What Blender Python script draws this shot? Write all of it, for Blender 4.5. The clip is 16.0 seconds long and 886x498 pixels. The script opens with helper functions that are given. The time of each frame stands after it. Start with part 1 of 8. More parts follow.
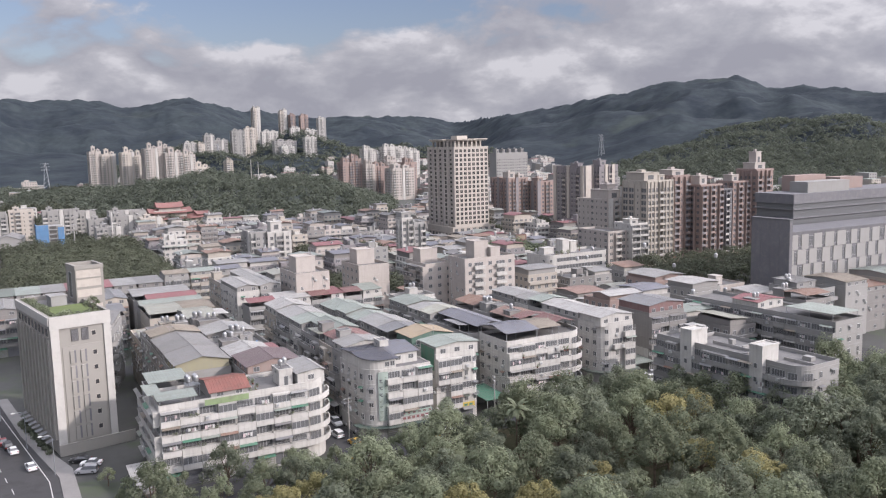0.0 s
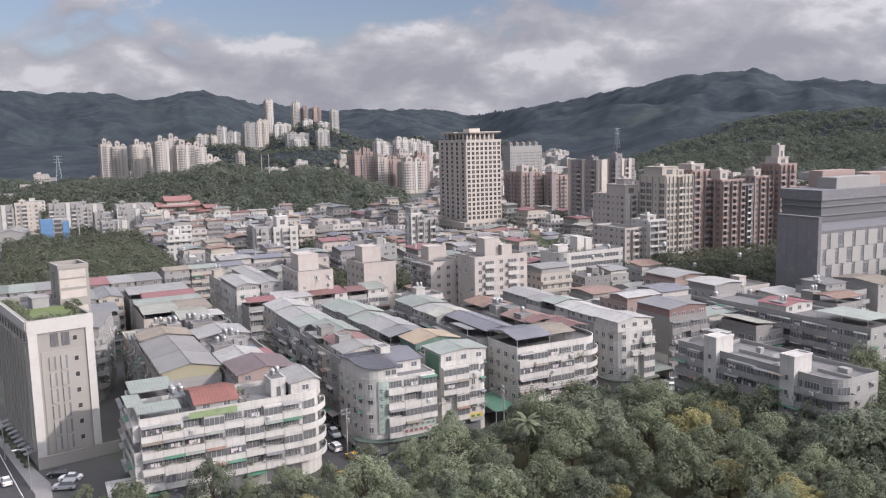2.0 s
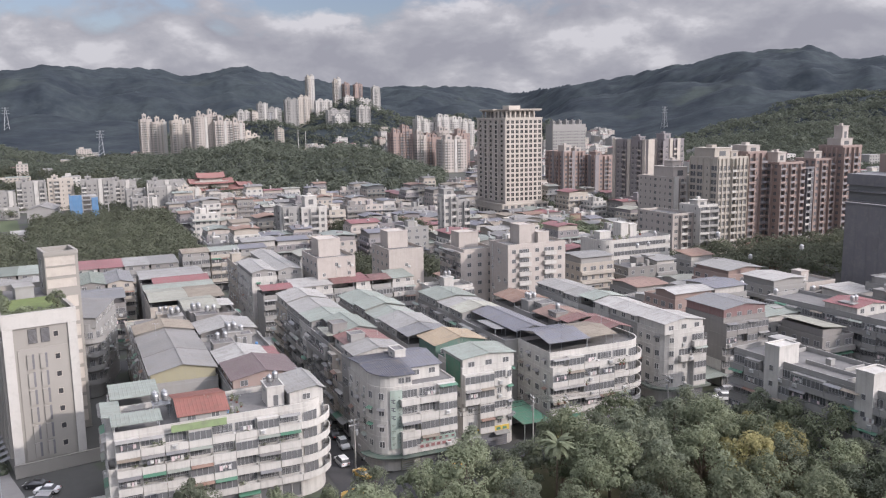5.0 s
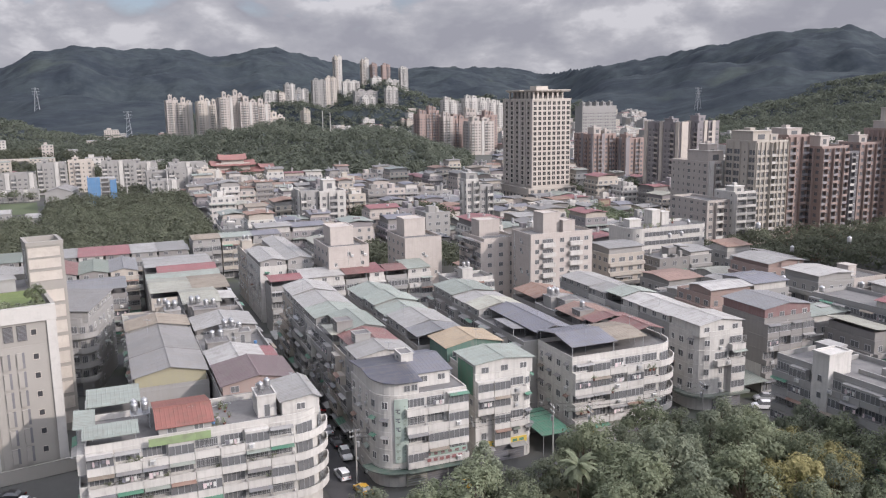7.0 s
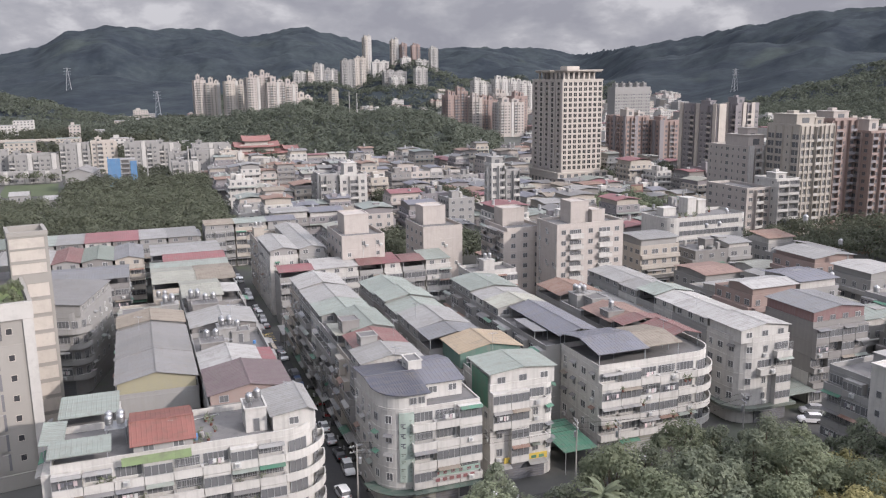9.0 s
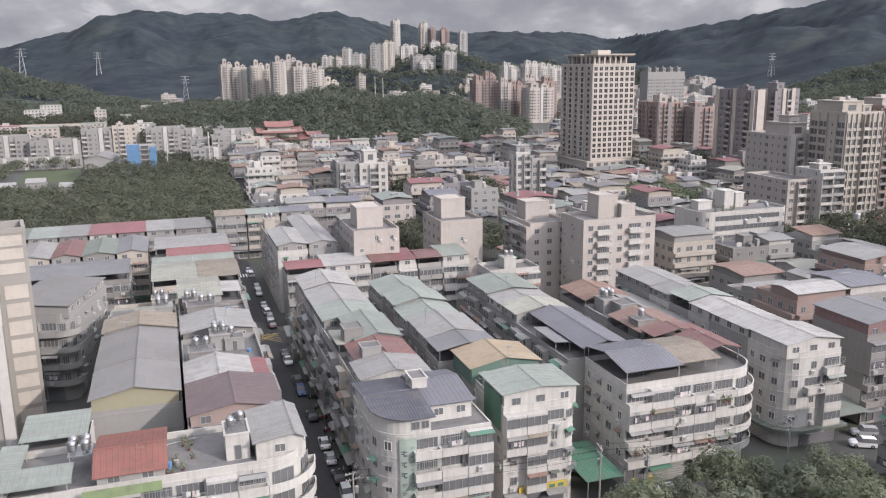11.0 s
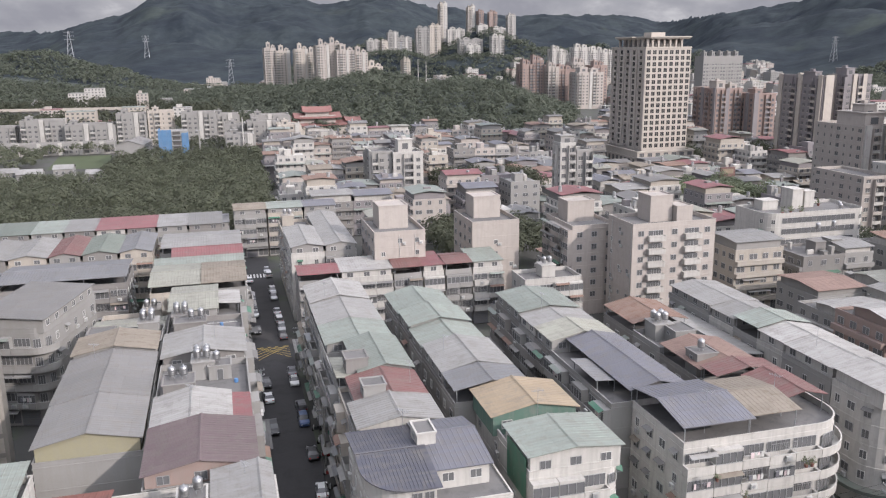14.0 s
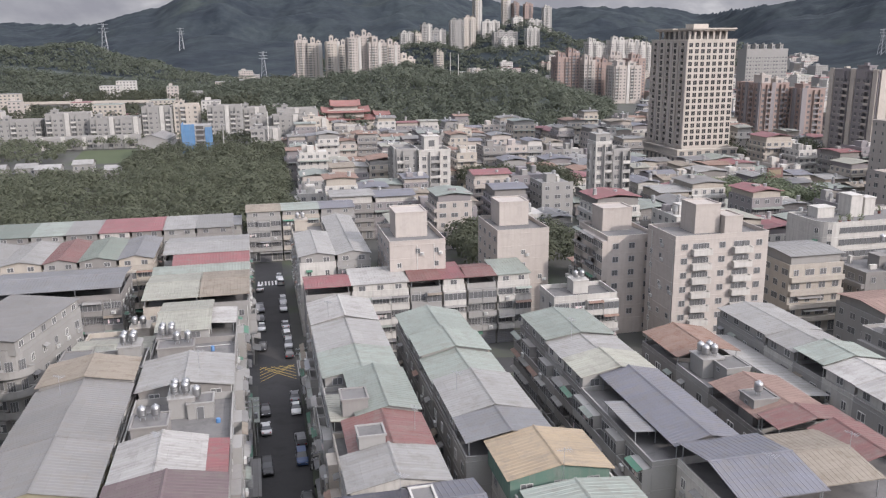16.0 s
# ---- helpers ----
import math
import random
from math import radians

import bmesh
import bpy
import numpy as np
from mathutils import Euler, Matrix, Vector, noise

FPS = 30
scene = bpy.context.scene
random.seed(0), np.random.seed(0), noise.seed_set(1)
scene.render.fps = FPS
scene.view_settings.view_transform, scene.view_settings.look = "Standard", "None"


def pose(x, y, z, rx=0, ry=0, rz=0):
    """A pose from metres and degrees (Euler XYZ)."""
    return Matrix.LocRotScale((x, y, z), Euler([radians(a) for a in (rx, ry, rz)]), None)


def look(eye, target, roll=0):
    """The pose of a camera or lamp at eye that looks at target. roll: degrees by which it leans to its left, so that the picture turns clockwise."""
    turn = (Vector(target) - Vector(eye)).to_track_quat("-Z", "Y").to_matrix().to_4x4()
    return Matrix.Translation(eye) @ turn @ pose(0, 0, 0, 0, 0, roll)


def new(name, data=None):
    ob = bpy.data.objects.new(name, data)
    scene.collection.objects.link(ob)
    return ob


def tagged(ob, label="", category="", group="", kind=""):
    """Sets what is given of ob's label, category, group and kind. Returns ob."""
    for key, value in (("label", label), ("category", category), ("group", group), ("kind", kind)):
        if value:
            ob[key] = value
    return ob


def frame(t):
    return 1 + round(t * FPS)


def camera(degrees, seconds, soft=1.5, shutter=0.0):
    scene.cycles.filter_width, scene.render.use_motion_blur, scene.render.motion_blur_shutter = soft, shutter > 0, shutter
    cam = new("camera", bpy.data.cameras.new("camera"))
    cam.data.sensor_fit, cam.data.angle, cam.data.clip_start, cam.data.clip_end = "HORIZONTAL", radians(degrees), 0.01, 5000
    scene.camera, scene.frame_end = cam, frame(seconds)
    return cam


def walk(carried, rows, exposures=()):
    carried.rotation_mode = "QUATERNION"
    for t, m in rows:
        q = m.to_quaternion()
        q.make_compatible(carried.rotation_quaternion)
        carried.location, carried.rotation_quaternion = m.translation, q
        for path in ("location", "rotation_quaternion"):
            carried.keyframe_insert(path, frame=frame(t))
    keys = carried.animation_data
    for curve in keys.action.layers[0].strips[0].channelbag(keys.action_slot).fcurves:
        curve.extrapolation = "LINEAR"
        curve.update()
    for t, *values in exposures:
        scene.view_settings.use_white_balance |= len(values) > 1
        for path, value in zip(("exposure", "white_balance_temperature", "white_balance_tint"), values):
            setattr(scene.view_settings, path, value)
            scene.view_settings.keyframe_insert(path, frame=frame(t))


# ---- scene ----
cam = camera(56.12, 16.0, 1.2)
PATH = [
    (0.0, 0.0, 0.0, 64.96, 82.731, 1.377, -28.581),
    (0.5, 1.99, 2.73, 64.89, 82.78, 1.352, -28.341),
    (1.0, 3.91, 5.42, 64.82, 82.659, 1.308, -28.142),
    (1.5, 5.79, 8.0, 64.77, 82.492, 1.299, -27.918),
    (2.0, 7.81, 10.73, 64.77, 82.291, 1.267, -27.589),
    (2.5, 9.84, 13.56, 64.68, 82.095, 1.224, -27.13),
    (3.0, 12.02, 16.27, 64.6, 81.884, 1.207, -26.616),
    (3.5, 14.16, 19.08, 64.54, 81.654, 1.17, -26.113),
    (4.0, 16.26, 21.93, 64.53, 81.399, 1.079, -25.607),
    (6.5, 27.43, 37.2, 64.12, 79.932, 0.757, -23.087),
    (7.0, 29.55, 40.27, 64.1, 79.616, 0.806, -22.579),
    (7.5, 31.65, 43.38, 64.04, 79.277, 0.803, -22.057),
    (8.0, 33.63, 46.42, 63.98, 78.964, 0.739, -21.522),
    (8.5, 35.62, 49.65, 63.89, 78.646, 0.688, -20.989),
    (9.0, 37.61, 52.73, 63.77, 78.365, 0.68, -20.45),
    (11.5, 47.09, 68.48, 63.51, 77.174, 0.642, -17.851),
    (12.0, 48.89, 71.82, 63.4, 76.987, 0.625, -17.29),
    (12.5, 50.68, 75.22, 63.25, 76.81, 0.614, -16.735),
    (13.0, 52.44, 78.65, 63.18, 76.635, 0.624, -16.186),
    (13.5, 54.16, 82.14, 63.19, 76.488, 0.608, -15.639),
    (14.0, 55.86, 85.86, 63.15, 76.351, 0.591, -15.101),
    (14.5, 57.7, 89.77, 63.08, 76.222, 0.591, -14.531),
    (15.0, 59.38, 93.67, 63.03, 76.112, 0.562, -13.971),
    (15.5, 61.05, 97.67, 62.96, 76.017, 0.572, -13.42),
    (16.0, 62.72, 101.84, 62.92, 75.9, 0.555, -12.717),
]
walk(cam, [(t, pose(*p)) for t, *p in PATH], [(0.0, 0.68, 6120, 18), (16.0, 0.58, 6180, 16)])

# ---- light ----
SUN_AZ, SUN_EL = radians(142.0), radians(27.0)   # azimuth clockwise from +y
world = bpy.data.worlds.new("sky")
scene.world = world
world.use_nodes = True
wn = world.node_tree
for n in list(wn.nodes):
    wn.nodes.remove(n)


def math_node(tree, op, a=None, b=None, clamp=False):
    n = tree.nodes.new("ShaderNodeMath")
    n.operation, n.use_clamp = op, clamp
    for i, v in enumerate((a, b)):
        if v is None:
            continue
        if isinstance(v, (int, float)):
            n.inputs[i].default_value = v
        else:
            tree.links.new(v, n.inputs[i])
    return n.outputs[0]


def ramp(tree, fac, stops):
    n = tree.nodes.new("ShaderNodeValToRGB")
    el = n.color_ramp.elements
    while len(el) < len(stops):
        el.new(0.5)
    for e, (p, c) in zip(el, stops):
        e.position, e.color = p, (*c, 1)
    tree.links.new(fac, n.inputs[0])
    return n.outputs[0]


def mix(tree, fac, a, b, how="MIX"):
    n = tree.nodes.new("ShaderNodeMix")
    n.data_type, n.blend_type = "RGBA", how
    for i, v in ((0, fac), (6, a), (7, b)):
        if isinstance(v, (int, float)):
            n.inputs[i].default_value = v
        elif isinstance(v, tuple):
            n.inputs[i].default_value = (*v, 1)
        else:
            tree.links.new(v, n.inputs[i])
    return n.outputs[2]


def noise_tex(tree, vec, scale, detail=4.0, rough=0.55, distort=0.0):
    n = tree.nodes.new("ShaderNodeTexNoise")
    n.inputs["Scale"].default_value, n.inputs["Detail"].default_value = scale, detail
    n.inputs["Roughness"].default_value, n.inputs["Distortion"].default_value = rough, distort
    if vec is not None:
        tree.links.new(vec, n.inputs["Vector"])
    return n.outputs[0]


sky = wn.nodes.new("ShaderNodeTexSky")
sky.sky_type, sky.sun_disc = "NISHITA", False
sky.sun_elevation, sky.sun_rotation = SUN_EL, SUN_AZ
sky.air_density, sky.dust_density = 1.0, 1.6
# broken cumulus: billows in the sky's own directions, flattened, lit from above; the deck brightens towards the zenith
tc = wn.nodes.new("ShaderNodeTexCoord")
sep = wn.nodes.new("ShaderNodeSeparateXYZ")
wn.links.new(tc.outputs["Generated"], sep.inputs[0])


def sky_noise(lift, scale, detail, rough, dz=2.0, at=(0.0, 0.0, 0.0), distort=0.15):
    mp = wn.nodes.new("ShaderNodeMapping")
    mp.inputs["Location"].default_value = (at[0], at[1], at[2] + lift)
    mp.inputs["Scale"].default_value = (1.0, 1.0, dz)
    wn.links.new(tc.outputs["Generated"], mp.inputs[0])
    return noise_tex(wn, mp.outputs[0], scale, detail, rough, distort)


AT = (3.1, 1.7, 0.4)
zen = math_node(wn, "MAXIMUM", sep.outputs[2], 0.0)
deck = sky_noise(0.0, 6.2, 9.0, 0.55, at=AT)
deck_up = sky_noise(0.05, 6.2, 9.0, 0.55, at=AT)
big = sky_noise(0.0, 2.0, 3.0, 0.5, at=(7.0, 2.0, 1.0))
# a rift of blue north-east of the hill estate
rift = wn.nodes.new("ShaderNodeVectorMath")
rift.operation = "DOT_PRODUCT"
wn.links.new(tc.outputs["Generated"], rift.inputs[0])
rift.inputs[1].default_value = (0.345, 0.915, 0.21)
rift_amt = math_node(wn, "MULTIPLY", math_node(wn, "MAXIMUM", math_node(wn, "SUBTRACT", rift.outputs["Value"], 0.968), 0.0), -8.0)
east = math_node(wn, "ADD", rift_amt, math_node(wn, "MULTIPLY", math_node(wn, "SUBTRACT", sep.outputs[0], -0.05), 0.10))
low_bank = math_node(wn, "MULTIPLY", math_node(wn, "MAXIMUM", math_node(wn, "SUBTRACT", 0.15, zen), 0.0), 2.3)
level = math_node(wn, "ADD", math_node(wn, "ADD", math_node(wn, "ADD", deck, low_bank), math_node(wn, "MULTIPLY", big, 0.5)), east)
cover = ramp(wn, level, [(0.64, (0, 0, 0)), (0.74, (1, 1, 1))])
lit = math_node(wn, "MULTIPLY", math_node(wn, "SUBTRACT", deck, deck_up), 3.8)
tone = math_node(wn, "ADD", math_node(wn, "ADD", lit, 0.42), math_node(wn, "MULTIPLY", math_node(wn, "SUBTRACT", big, 0.5), -0.5), True)
shade = ramp(wn, tone, [(0.10, (4.2, 4.25, 4.5)), (0.42, (4.9, 4.95, 5.1)), (0.68, (5.7, 5.7, 5.75)), (0.95, (7.6, 7.55, 7.4))])
# the deck glows through round the sun, behind the viewer
toward = wn.nodes.new("ShaderNodeVectorMath")
toward.operation = "DOT_PRODUCT"
wn.links.new(tc.outputs["Generated"], toward.inputs[0])
toward.inputs[1].default_value = (math.sin(SUN_AZ) * math.cos(SUN_EL), math.cos(SUN_AZ) * math.cos(SUN_EL), math.sin(SUN_EL))
glow = math_node(wn, "MAXIMUM", toward.outputs["Value"], 0.0)
glow = math_node(wn, "MULTIPLY", math_node(wn, "MULTIPLY", glow, glow), 2.6)
gain = math_node(wn, "ADD", math_node(wn, "ADD", math_node(wn, "MULTIPLY", math_node(wn, "MULTIPLY", zen, zen), 3.3), 0.60), glow)
bright = wn.nodes.new("ShaderNodeVectorMath")
bright.operation = "SCALE"
wn.links.new(shade, bright.inputs[0])
wn.links.new(gain, bright.inputs["Scale"])
sky_soft = mix(wn, 1.0, sky.outputs[0], (0.80, 0.74, 0.76), "MULTIPLY")
sky_mix = mix(wn, cover, sky_soft, bright.outputs[0])
bg = wn.nodes.new("ShaderNodeBackground")
bg.inputs[1].default_value = 0.085
wn.links.new(sky_mix, bg.inputs[0])
wo = wn.nodes.new("ShaderNodeOutputWorld")
wn.links.new(bg.outputs[0], wo.inputs[0])

sun = new("sun", bpy.data.lights.new("sun", "SUN"))
sun.data.energy, sun.data.angle, sun.data.color = 2.3, radians(1.2), (1.0, 0.91, 0.80)
sun.matrix_world = look((0, 0, 300), (-math.sin(SUN_AZ) * math.cos(SUN_EL) * 100, -math.cos(SUN_AZ) * math.cos(SUN_EL) * 100, 300 - math.sin(SUN_EL) * 100))


# ---- materials ----
def material(name, col, rough=0.8, metal=0.0, var=0.18, scale=0.35, streak=0.0, grain=0.06, bump=0.0, rnd=0.0, dirt=(0.25, 0.24, 0.22), dirt_amt=0.0, spec=0.3, sheets=0.0):
    m = bpy.data.materials.new(name)
    m.use_nodes = True
    t = m.node_tree
    b = t.nodes["Principled BSDF"]
    b.inputs["Roughness"].default_value, b.inputs["Metallic"].default_value = rough, metal
    b.inputs["Specular IOR Level"].default_value = spec
    geo = t.nodes.new("ShaderNodeNewGeometry")
    pos = geo.outputs["Position"]
    big = noise_tex(t, pos, scale, 5.0, 0.6)
    c = mix(t, big, tuple(v * (1 - var) for v in col), tuple(min(1, v * (1 + var)) for v in col))
    fine = noise_tex(t, pos, scale * 14, 3.0, 0.6)
    c = mix(t, math_node(t, "MULTIPLY", fine, grain * 2), c, tuple(v * 0.45 for v in col))
    if streak:
        mp = t.nodes.new("ShaderNodeMapping")
        mp.inputs["Scale"].default_value = (1.6, 1.6, 0.12)
        t.links.new(pos, mp.inputs[0])
        s = ramp(t, noise_tex(t, mp.outputs[0], 1.0, 5.0, 0.62), [(0.46, (0, 0, 0)), (0.72, (1, 1, 1))])
        c = mix(t, math_node(t, "MULTIPLY", s, streak), c, dirt)
    if dirt_amt:
        s = ramp(t, noise_tex(t, pos, scale * 2.3, 6.0, 0.65, 0.4), [(0.5, (0, 0, 0)), (0.66, (1, 1, 1))])
        c = mix(t, math_node(t, "MULTIPLY", s, dirt_amt), c, dirt)
    if sheets:
        mp = t.nodes.new("ShaderNodeMapping")
        mp.inputs["Scale"].default_value = (0.10, 1.5, 0.10)
        t.links.new(pos, mp.inputs[0])
        s = ramp(t, noise_tex(t, mp.outputs[0], 1.0, 4.0, 0.6), [(0.42, (0, 0, 0)), (0.70, (1, 1, 1))])
        c = mix(t, math_node(t, "MULTIPLY", s, sheets), c, dirt)
        lap = t.nodes.new("ShaderNodeTexBrick")
        lap.offset = 0.37
        t.links.new(pos, lap.inputs["Vector"])
        for key, val in (("Color1", (0.94, 0.94, 0.94, 1)), ("Color2", (1.05, 1.05, 1.05, 1)), ("Mortar", (0.84, 0.83, 0.82, 1)), ("Scale", 1.0), ("Mortar Size", 0.02), ("Brick Width", 3.4), ("Row Height", 4.6)):
            lap.inputs[key].default_value = val
        c = mix(t, 1.0, c, lap.outputs["Color"], "MULTIPLY")
    if rnd:
        info = t.nodes.new("ShaderNodeObjectInfo")
        k = math_node(t, "MULTIPLY_ADD", info.outputs["Random"], 2 * rnd)
        k.node.inputs[2].default_value = 1 - rnd
        hv = t.nodes.new("ShaderNodeHueSaturation")
        t.links.new(k, hv.inputs["Value"])
        t.links.new(c, hv.inputs["Color"])
        c = hv.outputs[0]
    t.links.new(c, b.inputs["Base Color"])
    if bump:
        bp = t.nodes.new("ShaderNodeBump")
        bp.inputs["Strength"].default_value, bp.inputs["Distance"].default_value = bump, 0.05
        t.links.new(fine, bp.inputs["Height"])
        t.links.new(bp.outputs[0], b.inputs["Normal"])
    return m


def wall_paint(name, col, streak=0.35, var=0.12):
    return material(name, col, 0.85, 0, var, 0.25, streak, 0.08, 0.3, 0.05, dirt_amt=0.25)


def tin(name, col, rough=0.5, metal=0.15, dirt=(0.17, 0.155, 0.135), amt=0.42):
    return material(name, col, rough, metal, 0.14, 0.3, 0, 0.06, 0, 0.10, dirt, amt, sheets=0.36)


W = {
    "white": wall_paint("white_plaster", (0.47, 0.455, 0.425), 0.45),
    "cream": wall_paint("cream_tile", (0.40, 0.365, 0.315)),
    "grey": wall_paint("grey_concrete", (0.285, 0.28, 0.268), 0.5),
    "dark": wall_paint("dark_stained_concrete", (0.22, 0.21, 0.20), 0.5),
    "pink": wall_paint("pinkish_tile", (0.41, 0.372, 0.338), 0.25),
    "buff": wall_paint("buff_tile", (0.45, 0.41, 0.36), 0.15),
    "brick": wall_paint("brown_brick_tile", (0.29, 0.22, 0.195), 0.2),
    "red": wall_paint("red_tile", (0.32, 0.16, 0.14), 0.2),
    "maroon": wall_paint("dull_maroon_panel", (0.20, 0.125, 0.12), 0.3),
    "olive": wall_paint("olive_panel", (0.30, 0.28, 0.19), 0.2),
    "stone": wall_paint("pale_stone_cladding", (0.285, 0.27, 0.243), 0.1, 0.06),
    "tile": wall_paint("pale_tile_cladding", (0.44, 0.425, 0.395), 0.08, 0.06),
    "slate": wall_paint("slate_grey_panel", (0.15, 0.148, 0.156), 0.1),
    "green": wall_paint("green_panel", (0.11, 0.185, 0.15), 0.4),
    "dusk": wall_paint("grey_brown_panel", (0.23, 0.215, 0.22), 0.15),
}
TIN = {
    "silver": tin("silver_sheet", (0.275, 0.272, 0.262), 0.55, 0.15),
    "white": tin("white_sheet", (0.37, 0.362, 0.345)),
    "pale": tin("pale_green_sheet", (0.245, 0.275, 0.245)),
    "grey": tin("grey_sheet", (0.19, 0.193, 0.2)),
    "navy": tin("navy_sheet", (0.085, 0.088, 0.108), 0.45),
    "blue": tin("grey_blue_sheet", (0.165, 0.168, 0.192), 0.45),
    "brown": tin("red_brown_sheet", (0.18, 0.092, 0.086)),
    "red": tin("faded_red_sheet", (0.235, 0.095, 0.10)),
    "sand": tin("sand_sheet", (0.32, 0.255, 0.175)),
    "salmon": tin("rust_salmon_sheet", (0.23, 0.16, 0.135), 0.7, 0, (0.16, 0.11, 0.09), 0.7),
    "cream": tin("cream_sheet", (0.31, 0.31, 0.262)),
    "lattice": tin("weathered_fibre_sheet", (0.235, 0.208, 0.172), 0.9, 0, (0.16, 0.13, 0.1), 0.7),
    "rust": tin("rusted_sheet", (0.23, 0.165, 0.135), 0.85, 0, (0.18, 0.10, 0.07), 0.8),
    "green": tin("green_sheet", (0.075, 0.19, 0.13)),
    "lime": tin("faded_green_panel", (0.27, 0.36, 0.18)),
    "dull": tin("dull_grey_sheet", (0.185, 0.182, 0.178), 0.6, 0.1),
    "tile": tin("red_clay_tile", (0.205, 0.09, 0.075), 0.85, 0, (0.13, 0.08, 0.065), 0.6),
    "plum": tin("plum_brown_sheet", (0.15, 0.112, 0.115)),
    "temple": tin("dull_red_glazed_tile", (0.225, 0.105, 0.095), 0.8, 0),
    "moss": tin("mossy_green_sheet", (0.155, 0.18, 0.155)),
    "ash": tin("ash_grey_sheet", (0.215, 0.213, 0.205)),
    "blueblue": tin("blue_sheet", (0.10, 0.25, 0.50)),
}
GLASS = bpy.data.materials.new("window_glass")
GLASS.use_nodes = True
_g = GLASS.node_tree.nodes["Principled BSDF"]
_g.inputs["Base Color"].default_value = (0.13, 0.132, 0.135, 1)
_g.inputs["Roughness"].default_value = 0.16
GLASS_D = GLASS.copy()
GLASS_D.name = "dark_window_glass"
GLASS_D.node_tree.nodes["Principled BSDF"].inputs["Base Color"].default_value = (0.05, 0.05, 0.052, 1)
FRAME = material("aluminium_frame", (0.38, 0.385, 0.385), 0.4, 0.4, 0.1, 1.0)
FRAME_W = material("white_frame", (0.52, 0.52, 0.50), 0.5, 0, 0.1, 1.0)
STEEL = material("stainless_steel", (0.42, 0.42, 0.42), 0.46, 1.0, 0.1, 1.0)
GALV = material("galvanised_steel", (0.38, 0.39, 0.40), 0.5, 0.6, 0.15, 1.0)
CONC = material("bare_concrete", (0.32, 0.31, 0.29), 0.9, 0, 0.25, 0.3, 0.3, 0.1, 0.3, 0.1, dirt_amt=0.5)
ROOFDECK = material("stained_roof_deck", (0.165, 0.161, 0.157), 0.9, 0, 0.3, 0.25, 0, 0.1, 0.2, 0.1, dirt=(0.10, 0.10, 0.10), dirt_amt=0.6)
# dark tone painted where openings and louvre gaps would be in shade
DARK = material("dark_interior", (0.09, 0.087, 0.083), 0.9, 0, 0.2, 1.0)
ASPHALT = material("asphalt", (0.062, 0.061, 0.062), 0.9, 0, 0.2, 0.12, 0, 0.2, 0.2, dirt=(0.03, 0.03, 0.03), dirt_amt=0.4)
PAVE = material("grey_pavers", (0.24, 0.23, 0.22), 0.9, 0, 0.2, 0.3, 0, 0.15, 0.2, dirt_amt=0.3)
PAINT = material("road_paint", (0.65, 0.65, 0.62), 0.7, 0, 0.2, 0.6, dirt_amt=0.4)
PAINT_Y = material("yellow_road_paint", (0.55, 0.40, 0.10), 0.7, 0, 0.2, 0.6, dirt_amt=0.4)
SOIL = material("park_soil_and_grass", (0.075, 0.075, 0.04), 0.95, 0, 0.5, 0.12, 0, 0.3, 0.3, dirt=(0.14, 0.10, 0.07), dirt_amt=0.6)
LAND = material("city_ground", (0.085, 0.085, 0.08), 0.95, 0, 0.4, 0.03, 0, 0.2, dirt=(0.07, 0.09, 0.05), dirt_amt=0.7)
BARK = material("bark", (0.13, 0.10, 0.075), 0.95, 0, 0.4, 2.0)
RUBBER = material("black_rubber", (0.02, 0.02, 0.02), 0.8, 0, 0.1, 1.0)
PLASTIC = material("grey_plastic", (0.45, 0.45, 0.43), 0.6, 0, 0.1, 1.0, rnd=0.2)
YELLOW = material("yellow_paint", (0.50, 0.37, 0.08), 0.5, 0, 0.1, 1.0)
GREENPAINT = material("green_paint", (0.10, 0.34, 0.18), 0.6, 0, 0.15, 0.6)
CLOTH = material("hung_washing", (0.5, 0.42, 0.42), 0.9, 0, 0.2, 1.0, rnd=0.5)


